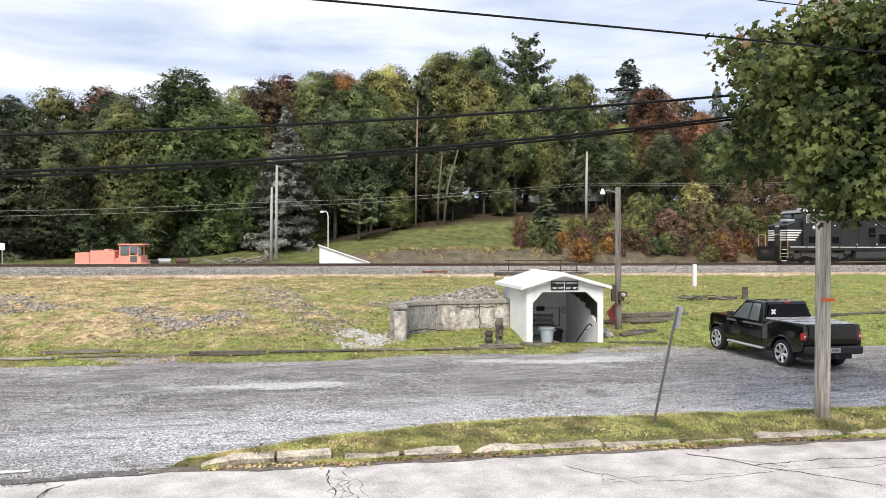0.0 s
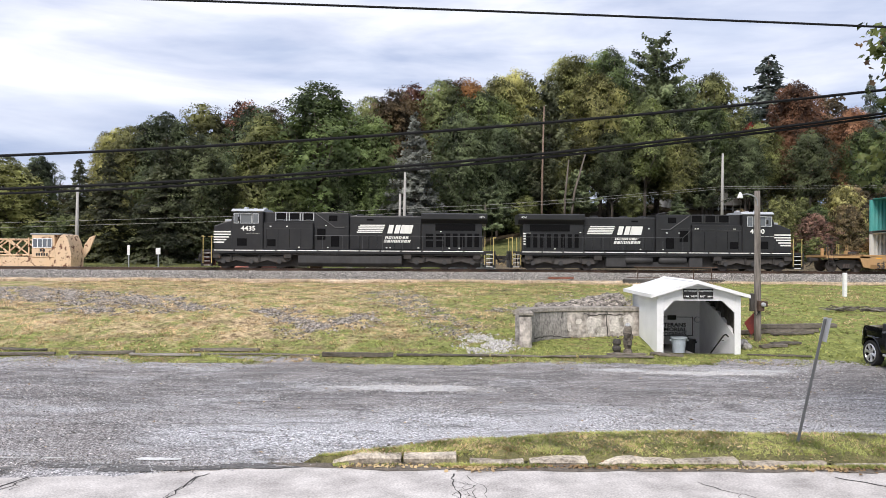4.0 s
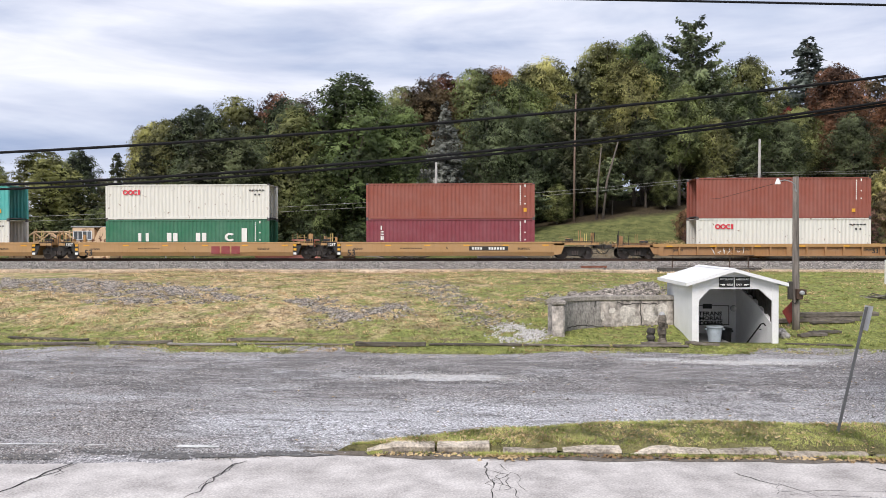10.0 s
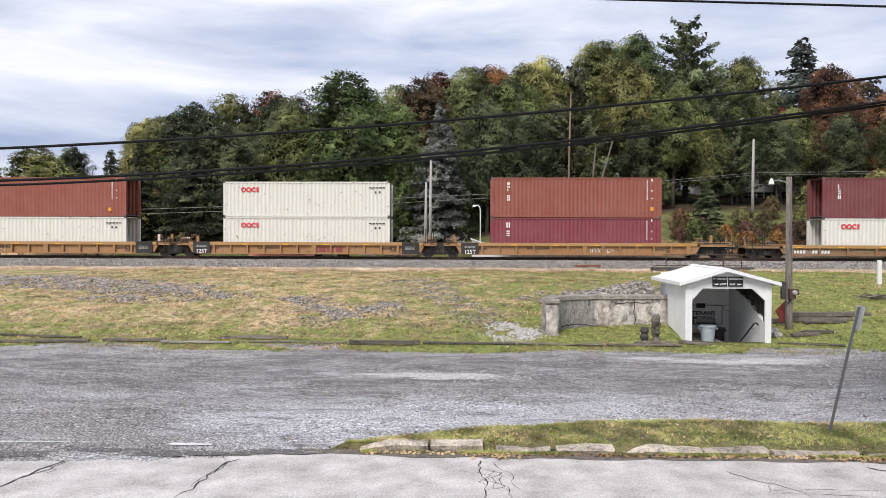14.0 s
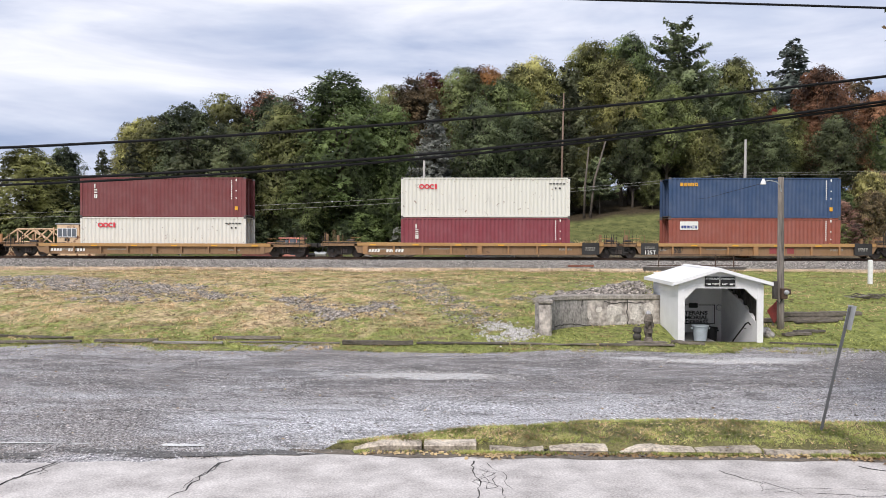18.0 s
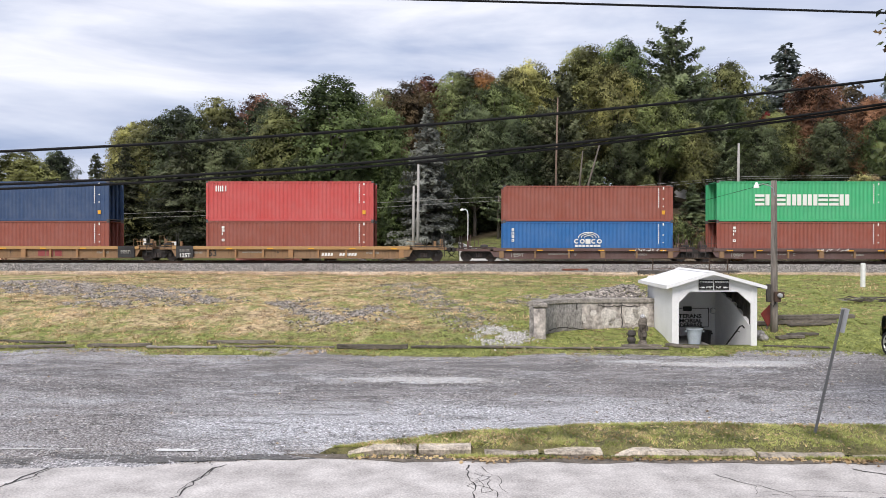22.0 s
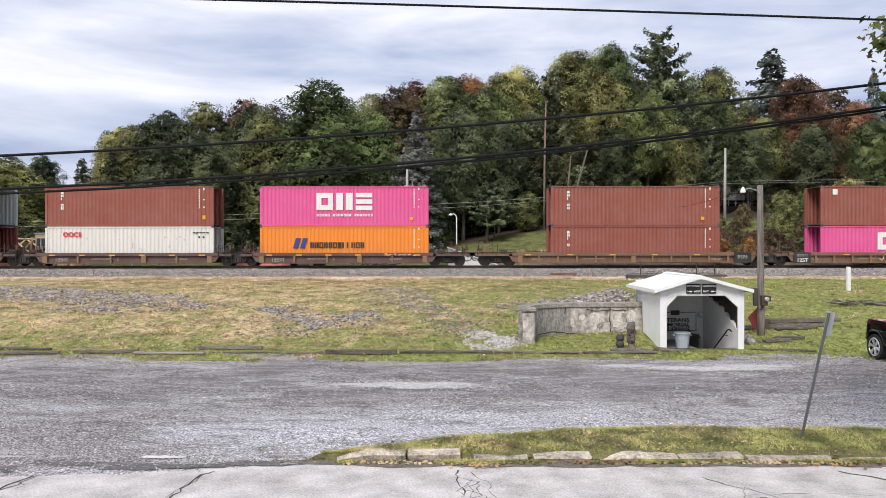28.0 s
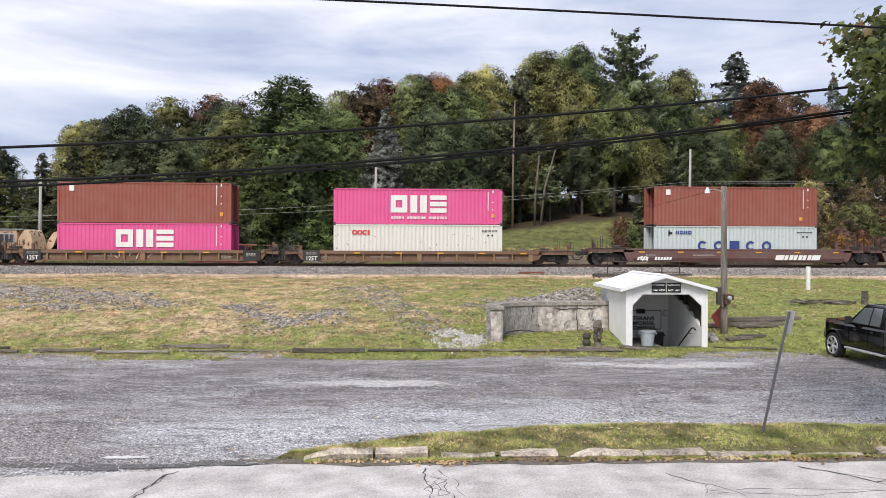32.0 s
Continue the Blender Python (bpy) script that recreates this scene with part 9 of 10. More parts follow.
for x, y, h, kind in ((-26.4, 62.0, 1.9, 0), (-23.9, 62.0, 1.7, 1)):
    sb = thing("track_sign", "small white track-side sign on a steel stake", "sign", m=pose(x, y, float(ground_z(x, y))))
    part("stake", boxes((-0.04, 0.04, -0.04, 0.04, -0.2, h)), GALV, sb)
    part("panel", bevelled(boxes((-0.12 - 0.08 * kind, 0.12 + 0.08 * kind, -0.06, -0.04, h - 0.75 + 0.3 * kind, h + 0.1)), 0.01), SIGN_WHITE, sb)
far_line = [(-60, 66, 5.4), (-46, 66, 5.5), (-32.8, 66, 5.95), (-25.6, 66, 6.2), (-18, 66, 6.45), (-10, 66, 6.85), (-3.3, 66, 7.25), (4, 68, 7.7), (12, 70, 8.4), (20, 72.5, 9.25), (28.9, 75, 10.2), (45, 76, 10.5), (70, 80, 11.7)]
for lower, lab in ((0.0, "thin overhead wire beyond the track"), (0.42, "thin overhead wire beyond the track")):
    pts = [(x, y + lower * 0.5, z - lower * (1 - 0.5 * float(smooth(-10, 28, x)))) for x, y, z in far_line]
    bm = bmesh.new()
    tube(bm, pts, 0.013, 5)
    tagged(part("power_cable", bm, GREY_POLE), lab, "cable", "overhead cables")
# house among the trees
SIDING = surface("pale_siding", (0.55, 0.55, 0.54), (0.72, 0.72, 0.71), 2, 20, 0.8, bump=0.2, streak=(0.2, 1, 6))
SHINGLE = surface("dark_shingles", (0.05, 0.048, 0.046), (0.13, 0.12, 0.115), 4, 30, 0.95, bump=0.5)
hz = float(ground_z(39.5, 106))
house = thing("house", "pale single-storey house with a deck among trees", "house", m=pose(39.5, 106, hz))
part("wall", boxes((-7, 7, -3, 3, -0.5, 2.6)), SIDING, house)
bm = bmesh.new()
prism(bm, [(-3.4, 2.5), (0, 4.3), (3.4, 2.5), (3.4, 2.4), (-3.4, 2.4)], "x", -7.4, 7.4)
part("roof", bm, SHINGLE, house)
for x in (-5.0, -1.8, 1.5, 4.8):
    w = part("window", boxes((x - 0.5, x + 0.5, -3.03, -2.98, 1.0, 2.1)), GLASS, house)
    part("window_frame", boxes((x - 0.6, x + 0.6, -3.05, -3.0, 2.1, 2.2), (x - 0.6, x + 0.6, -3.05, -3.0, 0.9, 1.0)), SIGN_WHITE, w)
part("door", boxes((3.0, 3.9, -3.04, -2.98, 0.0, 2.05)), DARK_WOOD, house)
part("deck", boxes((-2.5, 6.5, -6, -3.05, -0.15, 0.0)), OLD_WOOD, house)
for k in range(10):
    part("deck_post", boxes((-2.5 + k, -2.4 + k, -6, -5.9, -1.2, 0.95)), SIGN_WHITE, house)
part("deck_rail", boxes((-2.5, 6.5, -6.02, -5.92, 0.9, 1.0)), SIGN_WHITE, house)
# rough earth cut at the foot of the slope
EARTH = surface("earth_cut", (0.045, 0.04, 0.024), (0.23, 0.185, 0.125), 1.2, 9, 0.95, bump=1.0, bump_depth=0.12)
bm = bmesh.new()
prev = None
cut_y = (57.6, 58.6, 59.1, 59.6, 60.1, 60.6, 61.1, 61.6, 62.1, 62.6)
for k in range(240):
    x = 1 + k * 0.25
    lift = 0.10 + 0.05 * math.sin(x * 0.9)
    top = 61.5 + 0.5 * math.sin(x * 0.7) + 0.3 * math.sin(x * 2.1)
    cur = []
    for q, y in enumerate(cut_y):
        rough = 0 if q in (0, 9) else br.uniform(-0.09, 0.09)
        cur.append(bm.verts.new((x + br.uniform(-0.06, 0.06), y + rough, float(ground_z(x, y)) + (lift + rough if y < top else -0.15) - (0.2 if q == 0 or k == 0 else 0))))
    if prev:
        for q in range(len(cut_y) - 1):
            bm.faces.new((prev[q], cur[q], cur[q + 1], prev[q + 1]))
    prev = cur
tagged(part("earth_bank", bm, EARTH, smooth=True), "bare brown earth cut behind the track", "earth bank", kind="structure")
n = 24000
er = np.random.default_rng(5)
xs = er.uniform(-45, 60, n)
ys = 60.5 + 12 * er.random(n) ** 2.0
ok = (ys > 61.7 + 0.5 * np.sin(xs * 0.7)) | (xs < 3)
xs, ys = xs[ok], ys[ok]
LAWN = foliage("lawn_blade", (0.08, 0.096, 0.034), (0.23, 0.24, 0.085), 0.0, glow=0.2, obj=0.0)
wx, wy = er.uniform(2.5, 58, 9000), er.uniform(58.8, 61.9, 9000)
some = np.sin(wx * 1.3 + 2 * np.sin(wy * 2.0)) + 0.7 * np.sin(wx * 3.1) + er.normal(size=9000) * 0.5 + (wy - 60.4) * 0.9 > 0.55
wx, wy = wx[some], wy[some]
blades("weeds", "weeds and dry grass on a bare earth cut", wx, wy, ground_z(wx, wy) + 0.1, 0.10 + 0.22 * er.random(len(wx)), 0.05, BLADE_OLIVE, 23)
blades("grass", "green lawn and weeds beyond the track", xs, ys, ground_z(xs, ys), 0.06 + 0.06 * er.random(len(xs)), 0.04, LAWN, 11)

# ---- trees ----
BARK = surface("bark", (0.055, 0.045, 0.038), (0.17, 0.145, 0.12), 4, 30, 0.95, bump=0.8, bump_depth=0.03, streak=(1, 1, 0.25), per_piece=0.3)
PINE_BARK = surface("red_bark", (0.12, 0.08, 0.06), (0.30, 0.22, 0.17), 4, 30, 0.95, bump=0.8, bump_depth=0.03, streak=(1, 1, 0.25))


def leaf_tris(rng, centres, normals, size, long=1.0):
    """One three-cornered leaf spray at each centre, turned to its normal."""
    n = len(centres)
    d = normals / np.linalg.norm(normals, axis=1, keepdims=True)
    u = np.cross(d, rng.normal(size=(n, 3)))
    u /= np.linalg.norm(u, axis=1, keepdims=True)
    w = np.cross(d, u)
    s = (size * rng.uniform(0.6, 1.4, n))[:, None]
    v = np.stack([centres + u * s * 0.62 * long, centres - u * s * 0.4 * long + w * s * 0.42, centres - u * s * 0.4 * long - w * s * 0.42], 1)
    return v.reshape(-1, 3), np.arange(3 * n).reshape(n, 3)


def crown_points(rng, h, base, width, sprays, per, flat=0.25):
    """Leaf places for a broadleaf crown: overlapping flat sprays of leaves at the ends of the boughs, and large leaf masses deep inside."""
    ph = rng.uniform(0, math.tau, 6)

    def reach(f, a):
        prof = np.where(f > 0.36, np.sqrt(np.maximum(0.0, 1 - ((f - 0.36) / 0.64) ** 2)), 0.55 + 0.45 * np.sin(np.minimum(f, 0.36) / 0.36 * math.pi / 2))
        return width * 0.46 * prof * (1 + 0.14 * np.sin(2 * a + ph[0] + 3 * f) + 0.18 * np.sin(3 * a + ph[1] - 9 * f) + 0.15 * np.sin(5 * a + ph[2] + 14 * f))

    out, nor, tips = [], [], []
    for k in range(sprays):
        f = min(1.0, max(0.0, (k + rng.uniform(0, 1)) / sprays)) ** 0.92
        a = k * 2.39996 + rng.uniform(-0.5, 0.5)
        r = float(reach(f, a)) * rng.uniform(0.80, 1.03)
        rs = width * rng.uniform(0.06, 0.12) * (1.0 - 0.25 * f)
        d = np.array([math.cos(a), math.sin(a), 0.0])
        c = d * r
        c[2] = base + (h - base) * f * (1 + 0.03 * math.sin(4 * a + ph[3]))
        up = np.array([0.0, 0.0, 1.0]) + d * (0.25 * (1 - f)) + rng.normal(size=3) * 0.16
        up /= np.linalg.norm(up)
        u = d - up * np.dot(d, up)
        u /= np.linalg.norm(u)
        w = np.cross(up, u)
        th = rng.uniform(0, math.tau, per)
        rad = np.sqrt(rng.random(per)) * (1 + 0.28 * np.sin(5 * th + ph[4] + k) + 0.16 * np.sin(9 * th + k))
        pu, pw = np.cos(th) * rad, np.sin(th) * rad * 1.1
        fall = flat * (rad ** 2)
        flatly = u[None] * pu[:, None] + w[None] * pw[:, None]
        out.append(c + flatly * rs - up[None] * ((fall - (rng.normal(size=per) * 0.15 + 0.35 * (rng.random(per) > 0.9))) * rs)[:, None])
        nor.append(up[None] * 0.85 + flatly * 1.4 * flat + d[None] * 0.4 + rng.normal(size=(per, 3)) * 0.3)
        if k % 9 == 0:
            tips.append(c)
    m = int(sprays * 9)
    f, a = rng.random(m) ** 0.85 * 0.93, rng.uniform(0, math.tau, m)
    r = reach(f, a) * rng.uniform(0.45, 0.76, m)
    deep = np.stack([np.cos(a) * r, np.sin(a) * r, base + (h - base) * f], -1)
    deep_nor = np.stack([np.cos(a), np.sin(a), np.full(m, 0.5)], -1) + rng.normal(size=(m, 3)) * 0.45
    pts = np.concatenate(out + [deep])
    pts[:, 2] = np.maximum(pts[:, 2], base * 0.55)
    return pts, np.concatenate(nor + [deep_nor]), np.concatenate([np.zeros(sprays * per), np.ones(m)]), tips


def broadleaf(name, seed, h, base, width, material, label, sprays=330, per=64, leaf=0.195, trunk=0.26, category="tree", flat=0.25):
    rng = np.random.default_rng(seed)
    ob = thing(name, label, category)
    pts, nor, deep, tips = crown_points(rng, h, base, width, sprays, per, flat)
    size = np.where(deep > 0, 0.05 * width, leaf)
    v, f = leaf_tris(rng, pts, nor, size)
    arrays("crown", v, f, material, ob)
    bm = bmesh.new()
    bend = [(rng.uniform(-0.3, 0.3), rng.uniform(-0.3, 0.3)) for _ in range(4)]
    top = base + (h - base) * 0.7
    line = [(0, 0, -0.4), (bend[0][0] * 0.3, bend[0][1] * 0.3, base * 0.5), (bend[1][0], bend[1][1], base + (top - base) * 0.3), (bend[2][0], bend[2][1], top)]
    tube(bm, line, [trunk * 1.25, trunk, trunk * 0.7, trunk * 0.2], 8)
    for c in tips:
        zs = max(base * 0.7, c[2] * 0.62)
        p0 = np.array([bend[1][0] * 0.7, bend[1][1] * 0.7, zs])
        midp = (p0 + c) / 2 + np.array([0, 0, 0.2 * width / 9])
        tube(bm, (p0, midp, c), [trunk * 0.45, trunk * 0.28, 0.03], 5)
    part("trunk", bm, BARK, ob, smooth=True)
    return ob


def conifer(name, seed, h, base, width, material, label, rows=16, bark=None, leaf=0.42, gaps=0.0, per=55, droop=0.25, tip=0.08, ragged=0.2, curl=0.0, flat=0.17):
    """A needle tree: whorls of branches, each with sprays of needles, curled up or hanging at the ends."""
    rng = np.random.default_rng(seed)
    ob = thing(name, label, "tree")
    cs, ns = [], []
    bm = bmesh.new()
    tube(bm, ((0, 0, -0.4), (0, 0, h * 0.5), (0, 0, h * 0.99)), [h * 0.013 + 0.06, h * 0.009 + 0.03, 0.02], 7)
    for r in range(rows):
        z = base + (h - base) * (r / rows) ** 0.92
        reach = width / 2 * (tip + (1 - tip) * (1 - r / rows) ** 0.8)
        count = 8 if r < rows * 0.7 else 6
        for k in range(count):
            if rng.random() < gaps:
                continue
            a = k * math.tau / count + r * 0.9 + rng.uniform(-0.25, 0.25)
            ln = reach * rng.uniform(1 - ragged * 1.6, 1 + ragged)
            d = np.array([math.cos(a), math.sin(a), 0])
            zz = z + rng.uniform(-0.6, 0.6)
            tube(bm, ((0, 0, zz), tuple(d * ln + np.array([0, 0, zz + (curl - droop) * ln]))), [0.05, 0.015], 4, False)
            n = max(20, int(per * ln / (width / 2)))
            u = rng.uniform(0.1, 1.06, n) ** 0.8
            side = np.array([-d[1], d[0], 0])
            sp = np.clip(rng.normal(size=n), -1.8, 1.8) * (flat * ln) * (1.15 - u * 0.7)
            p = d * (u * ln)[:, None] + side * sp[:, None]
            p[:, 2] = zz - droop * ln * u ** 1.3 + curl * ln * u ** 2 + rng.normal(size=n) * 0.13 - np.abs(sp) * 0.25
            cs.append(p)
            ns.append(rng.normal(size=(n, 3)) * 0.5 + np.array([0, 0, 0.8]) + d * 0.6)
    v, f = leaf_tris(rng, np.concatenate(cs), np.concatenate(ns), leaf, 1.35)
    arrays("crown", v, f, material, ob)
    part("trunk", bm, bark or BARK, ob, smooth=True)
    return ob


# dark ends are deepened to stand in for shaded gaps between boughs
LEAF = dict(
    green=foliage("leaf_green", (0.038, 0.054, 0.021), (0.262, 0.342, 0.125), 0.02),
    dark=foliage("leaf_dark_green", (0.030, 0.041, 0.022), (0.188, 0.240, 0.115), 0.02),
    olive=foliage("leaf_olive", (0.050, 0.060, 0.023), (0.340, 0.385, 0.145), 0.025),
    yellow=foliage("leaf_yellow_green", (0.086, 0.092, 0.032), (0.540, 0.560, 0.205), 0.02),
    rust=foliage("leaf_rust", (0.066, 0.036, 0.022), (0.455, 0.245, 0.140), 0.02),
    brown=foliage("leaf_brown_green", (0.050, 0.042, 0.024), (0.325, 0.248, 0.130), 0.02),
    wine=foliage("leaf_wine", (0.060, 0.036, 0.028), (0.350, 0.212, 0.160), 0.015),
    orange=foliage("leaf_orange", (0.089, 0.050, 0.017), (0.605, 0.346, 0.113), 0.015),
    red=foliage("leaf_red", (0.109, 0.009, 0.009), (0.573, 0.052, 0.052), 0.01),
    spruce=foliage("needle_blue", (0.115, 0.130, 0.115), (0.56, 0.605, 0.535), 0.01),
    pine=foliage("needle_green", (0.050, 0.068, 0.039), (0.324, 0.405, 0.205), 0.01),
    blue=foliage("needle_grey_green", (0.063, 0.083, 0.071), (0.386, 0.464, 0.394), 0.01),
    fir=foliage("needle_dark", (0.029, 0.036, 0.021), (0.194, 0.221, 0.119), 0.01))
PROTO = {}


def plant(kind, x, y, h, turn=None, wide=1.0):
    """Sets a tree: each kind and shape is built once, then copied."""
    form, tone = kind
    var = int(abs(x * 7.3 + y * 3.1)) % 3
    key = (form, tone, var % 2)
    z = float(ground_z(x, y)) - 0.1
    if key not in PROTO:
        seed = len(PROTO) * 13 + 5
        names = dict(green="green-leaved", dark="dark green", olive="olive green", yellow="yellow-green autumn", rust="rust-coloured autumn", brown="brownish green autumn",
                     wine="dull wine-red autumn", orange="orange-tinged autumn", red="red autumn", spruce="blue-grey", pine="green", fir="dark green", blue="grey-green")
        if form == "broad":
            ob = broadleaf("broadleaf_tree", seed, 16, 0.9 + 0.5 * var, 9.4, LEAF[tone], names[tone] + " broadleaf tree in a wood on the hillside", flat=(0.3, 0.16, 0.42)[var])
        elif form == "clear":
            ob = broadleaf("broadleaf_tree", seed, 16, 4.2 + 0.7 * var, 10.4, LEAF[tone], names[tone] + " broadleaf tree with a clear trunk on the hillside", flat=0.35)
        elif form == "shrub":
            ob = broadleaf("shrub", seed, 16, 0.4, 18.0, LEAF[tone], names[tone] + " shrub on the slope behind the track", sprays=130, per=40, leaf=0.55, trunk=0.16, category="shrub", flat=0.3)
        elif form == "spruce":
            ob = conifer("spruce_tree", seed, 16, 0.9, 6.6, LEAF[tone], names[tone] + " spruce with drooping branches", rows=30, leaf=0.21, per=170, droop=0.34, curl=0.16, ragged=0.2, tip=0.03)
        elif form == "small_pine":
            ob = conifer("pine_tree", seed, 16, 5.0, 12.0, LEAF[tone], names[tone] + " young pine with a clear trunk on a lawn", rows=11, leaf=0.5, gaps=0.12, per=170, droop=0.0, curl=0.12, tip=0.3, ragged=0.3, flat=0.2)
        elif form == "fir":
            ob = conifer("fir_tree", seed, 16, 1.0, 8.4, LEAF[tone], names[tone] + " evergreen with layered hanging boughs", rows=30, leaf=0.25, per=120, droop=0.26, tip=0.06, ragged=0.3, gaps=0.1)
        elif form == "pine":
            ob = conifer("pine_tree", seed, 16, 2.6, 8.6, LEAF[tone], names[tone] + " pine with ragged upswept boughs", rows=28, leaf=0.24, gaps=0.22, per=170, droop=0.02, curl=0.34, tip=0.16, ragged=0.42, flat=0.15)
        elif form == "back":
            ob = broadleaf("broadleaf_tree", seed, 16, 0.9 + 0.5 * var, 9.4, LEAF[tone], names[tone] + " broadleaf tree far back in the wood", sprays=120, per=42, leaf=0.36)
        PROTO[key] = (ob, 16.0)
        ob["height"] = 16.0
        ob.matrix_basis = pose(x, y, z, 0, 0, (x * 37) % 360)
        s = h / 16.0
        ob.scale = (s * wide, s * wide, s)
        return ob
    ob, h0 = PROTO[key]
    c = copy_thing(ob, pose(x, y, z, 0, 0, (x * 37 + y * 11) % 360))
    s = h / h0
    c.scale = (s * wide, s * wide, s)
    return c


# shape, tone, x, y, height of the top above the lot, width factor
WOOD = [
    ("broad", "dark", -32, 85, 19.0, 1.0), ("broad", "olive", -29, 90, 21.0, 0.9), ("broad", "rust", -25.8, 96, 22.6, 0.8), ("broad", "brown", -22.6, 97, 22.0, 0.8),
    ("broad", "green", -13.2, 79, 21.1, 1.15), ("broad", "olive", -18.8, 78, 17.5, 0.9), ("broad", "green", -8.0, 80, 18.0, 0.95), ("broad", "olive", -8.6, 92, 22.4, 0.9),
    ("broad", "rust", -3.6, 96, 24.9, 0.9), ("broad", "brown", -5.6, 90, 22.8, 0.9), ("clear", "orange", 3.0, 98, 26.2, 0.85), ("broad", "olive", 0.4, 93, 24.8, 0.9),
    ("clear", "green", 5.2, 88, 22.4, 0.9), ("clear", "yellow", 9.4, 94, 26.4, 0.8), ("clear", "yellow", 7.4, 92, 25.0, 0.75), ("pine", "fir", 12.3, 83, 22.4, 1.0),
    ("clear", "yellow", 16.2, 90, 27.4, 0.85), ("clear", "green", 20.0, 87, 27.4, 0.65), ("clear", "yellow", 18.6, 85, 24.0, 0.8), ("pine", "pine", 25.4, 86, 28.8, 1.0),
    ("pine", "pine", 26.8, 84, 23.6, 1.0), ("clear", "green", 22.6, 81, 20.5, 0.8), ("clear", "olive", 33.4, 90, 25.4, 0.72), ("clear", "green", 31.2, 86, 21.0, 0.8),
    ("fir", "blue", 52.0, 116, 34.6, 1.7), ("clear", "rust", 45.2, 93, 25.0, 0.8), ("clear", "rust", 51.8, 92, 21.6, 0.8), ("clear", "brown", 55.5, 86, 20.0, 0.9),
    ("fir", "blue", 55.3, 94, 26.4, 0.6), ("clear", "red", 41.0, 97, 20.5, 0.5), ("clear", "olive", 38.5, 88, 19.0, 0.8), ("broad", "green", 60.5, 84, 20.5, 1.0),
    ("broad", "olive", -36.0, 86, 17.6, 0.95), ("broad", "yellow", -39.5, 90, 18.0, 0.9), ("broad", "yellow", -43.0, 95, 18.4, 0.7), ("broad", "yellow", -46.6, 78, 13.0, 1.55),
    ("broad", "olive", -57.0, 84, 13.0, 1.0), ("broad", "green", -64.0, 88, 14.5, 1.0), ("broad", "olive", -52.0, 112, 16.3, 0.7),
    ("spruce", "spruce", -2.7, 74, 17.4, 1.2), ("fir", "fir", -33.5, 74, 13.5, 1.1), ("fir", "fir", -27.4, 73, 14.8, 1.2), ("broad", "dark", -24.6, 75, 15.0, 0.95),
    ("broad", "dark", -21.0, 82, 19.2, 0.9), ("fir", "fir", -38.0, 77, 13.0, 1.1), ("fir", "fir", -23.0, 87, 20.0, 1.0), ("clear", "dark", 2.2, 80, 18.4, 0.8),
    ("clear", "dark", 6.2, 81, 17.5, 0.8), ("small_pine", "pine", 5.2, 74, 10.2, 1.0), ("small_pine", "pine", 15.0, 79, 12.5, 0.9), ("clear", "dark", 11.0, 86, 19.0, 0.9),
    ("broad", "olive", 13.8, 82, 15.5, 0.7), ("clear", "dark", 19.0, 81, 17.0, 0.85), ("clear", "olive", 26.0, 80, 16.5, 0.8), ("pine", "pine", 29.0, 81, 17.0, 1.0),
    ("clear", "dark", 35.0, 84, 17.0, 0.9), ("clear", "dark", 42.5, 84, 17.5, 0.9), ("clear", "green", 48.0, 82, 17.5, 0.9), ("clear", "brown", 53.0, 80, 16.0, 0.85),
    ("broad", "dark", -10.6, 77, 13.5, 0.7), ("broad", "green", -16.0, 74.5, 12.5, 0.8), ("broad", "green", -6.6, 76, 11.8, 0.75), ("broad", "olive", 20.5, 78.5, 11.0, 1.1),
    ("broad", "olive", 9.0, 78, 9.4, 1.2), ("broad", "green", 68.0, 86, 21.0, 1.0), ("broad", "brown", 76.0, 90, 21.0, 1.0), ("broad", "dark", -46.0, 84, 14.0, 0.9)]
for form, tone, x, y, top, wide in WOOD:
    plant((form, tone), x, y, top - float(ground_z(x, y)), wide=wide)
rng = np.random.default_rng(77)
for k in range(46):
    x, y = -75 + k * 3.6 + rng.uniform(-1, 1), 104 + rng.uniform(-4, 12)
    plant(("back", ("dark", "brown", "olive", "dark", "green")[k % 5]), x, y, min(15.0 + 0.09 * (x + 75), 21) * rng.uniform(0.85, 1.05) - (6 if x > 36 or x < -40 else 3 if x > -12 else 0.5), wide=0.9)
for k in range(14):
    x = -80 + k * 11.6 + rng.uniform(-1, 1)
    if 28 < x < 46:
        continue
    plant(("shrub", ("dark", "olive")[k % 2]), x, 97 + rng.uniform(-2, 2), rng.uniform(5.5, 7.5), wide=1.2)
# undergrowth at the edge of the wood
for k in range(30):
    x = -62 + k * 2.5 + rng.uniform(-0.8, 0.8)
    if -9 < x < 6:
        y = 85 + rng.uniform(-1, 2)
    elif x <= -9:
        y = 76 + rng.uniform(-2, 3)
    else:
        y = 84 + rng.uniform(-2, 3)
    plant(("shrub", ("dark", "green", "dark", "olive")[k % 4]), x, y, rng.uniform(3.2, 5.5), wide=1.1)
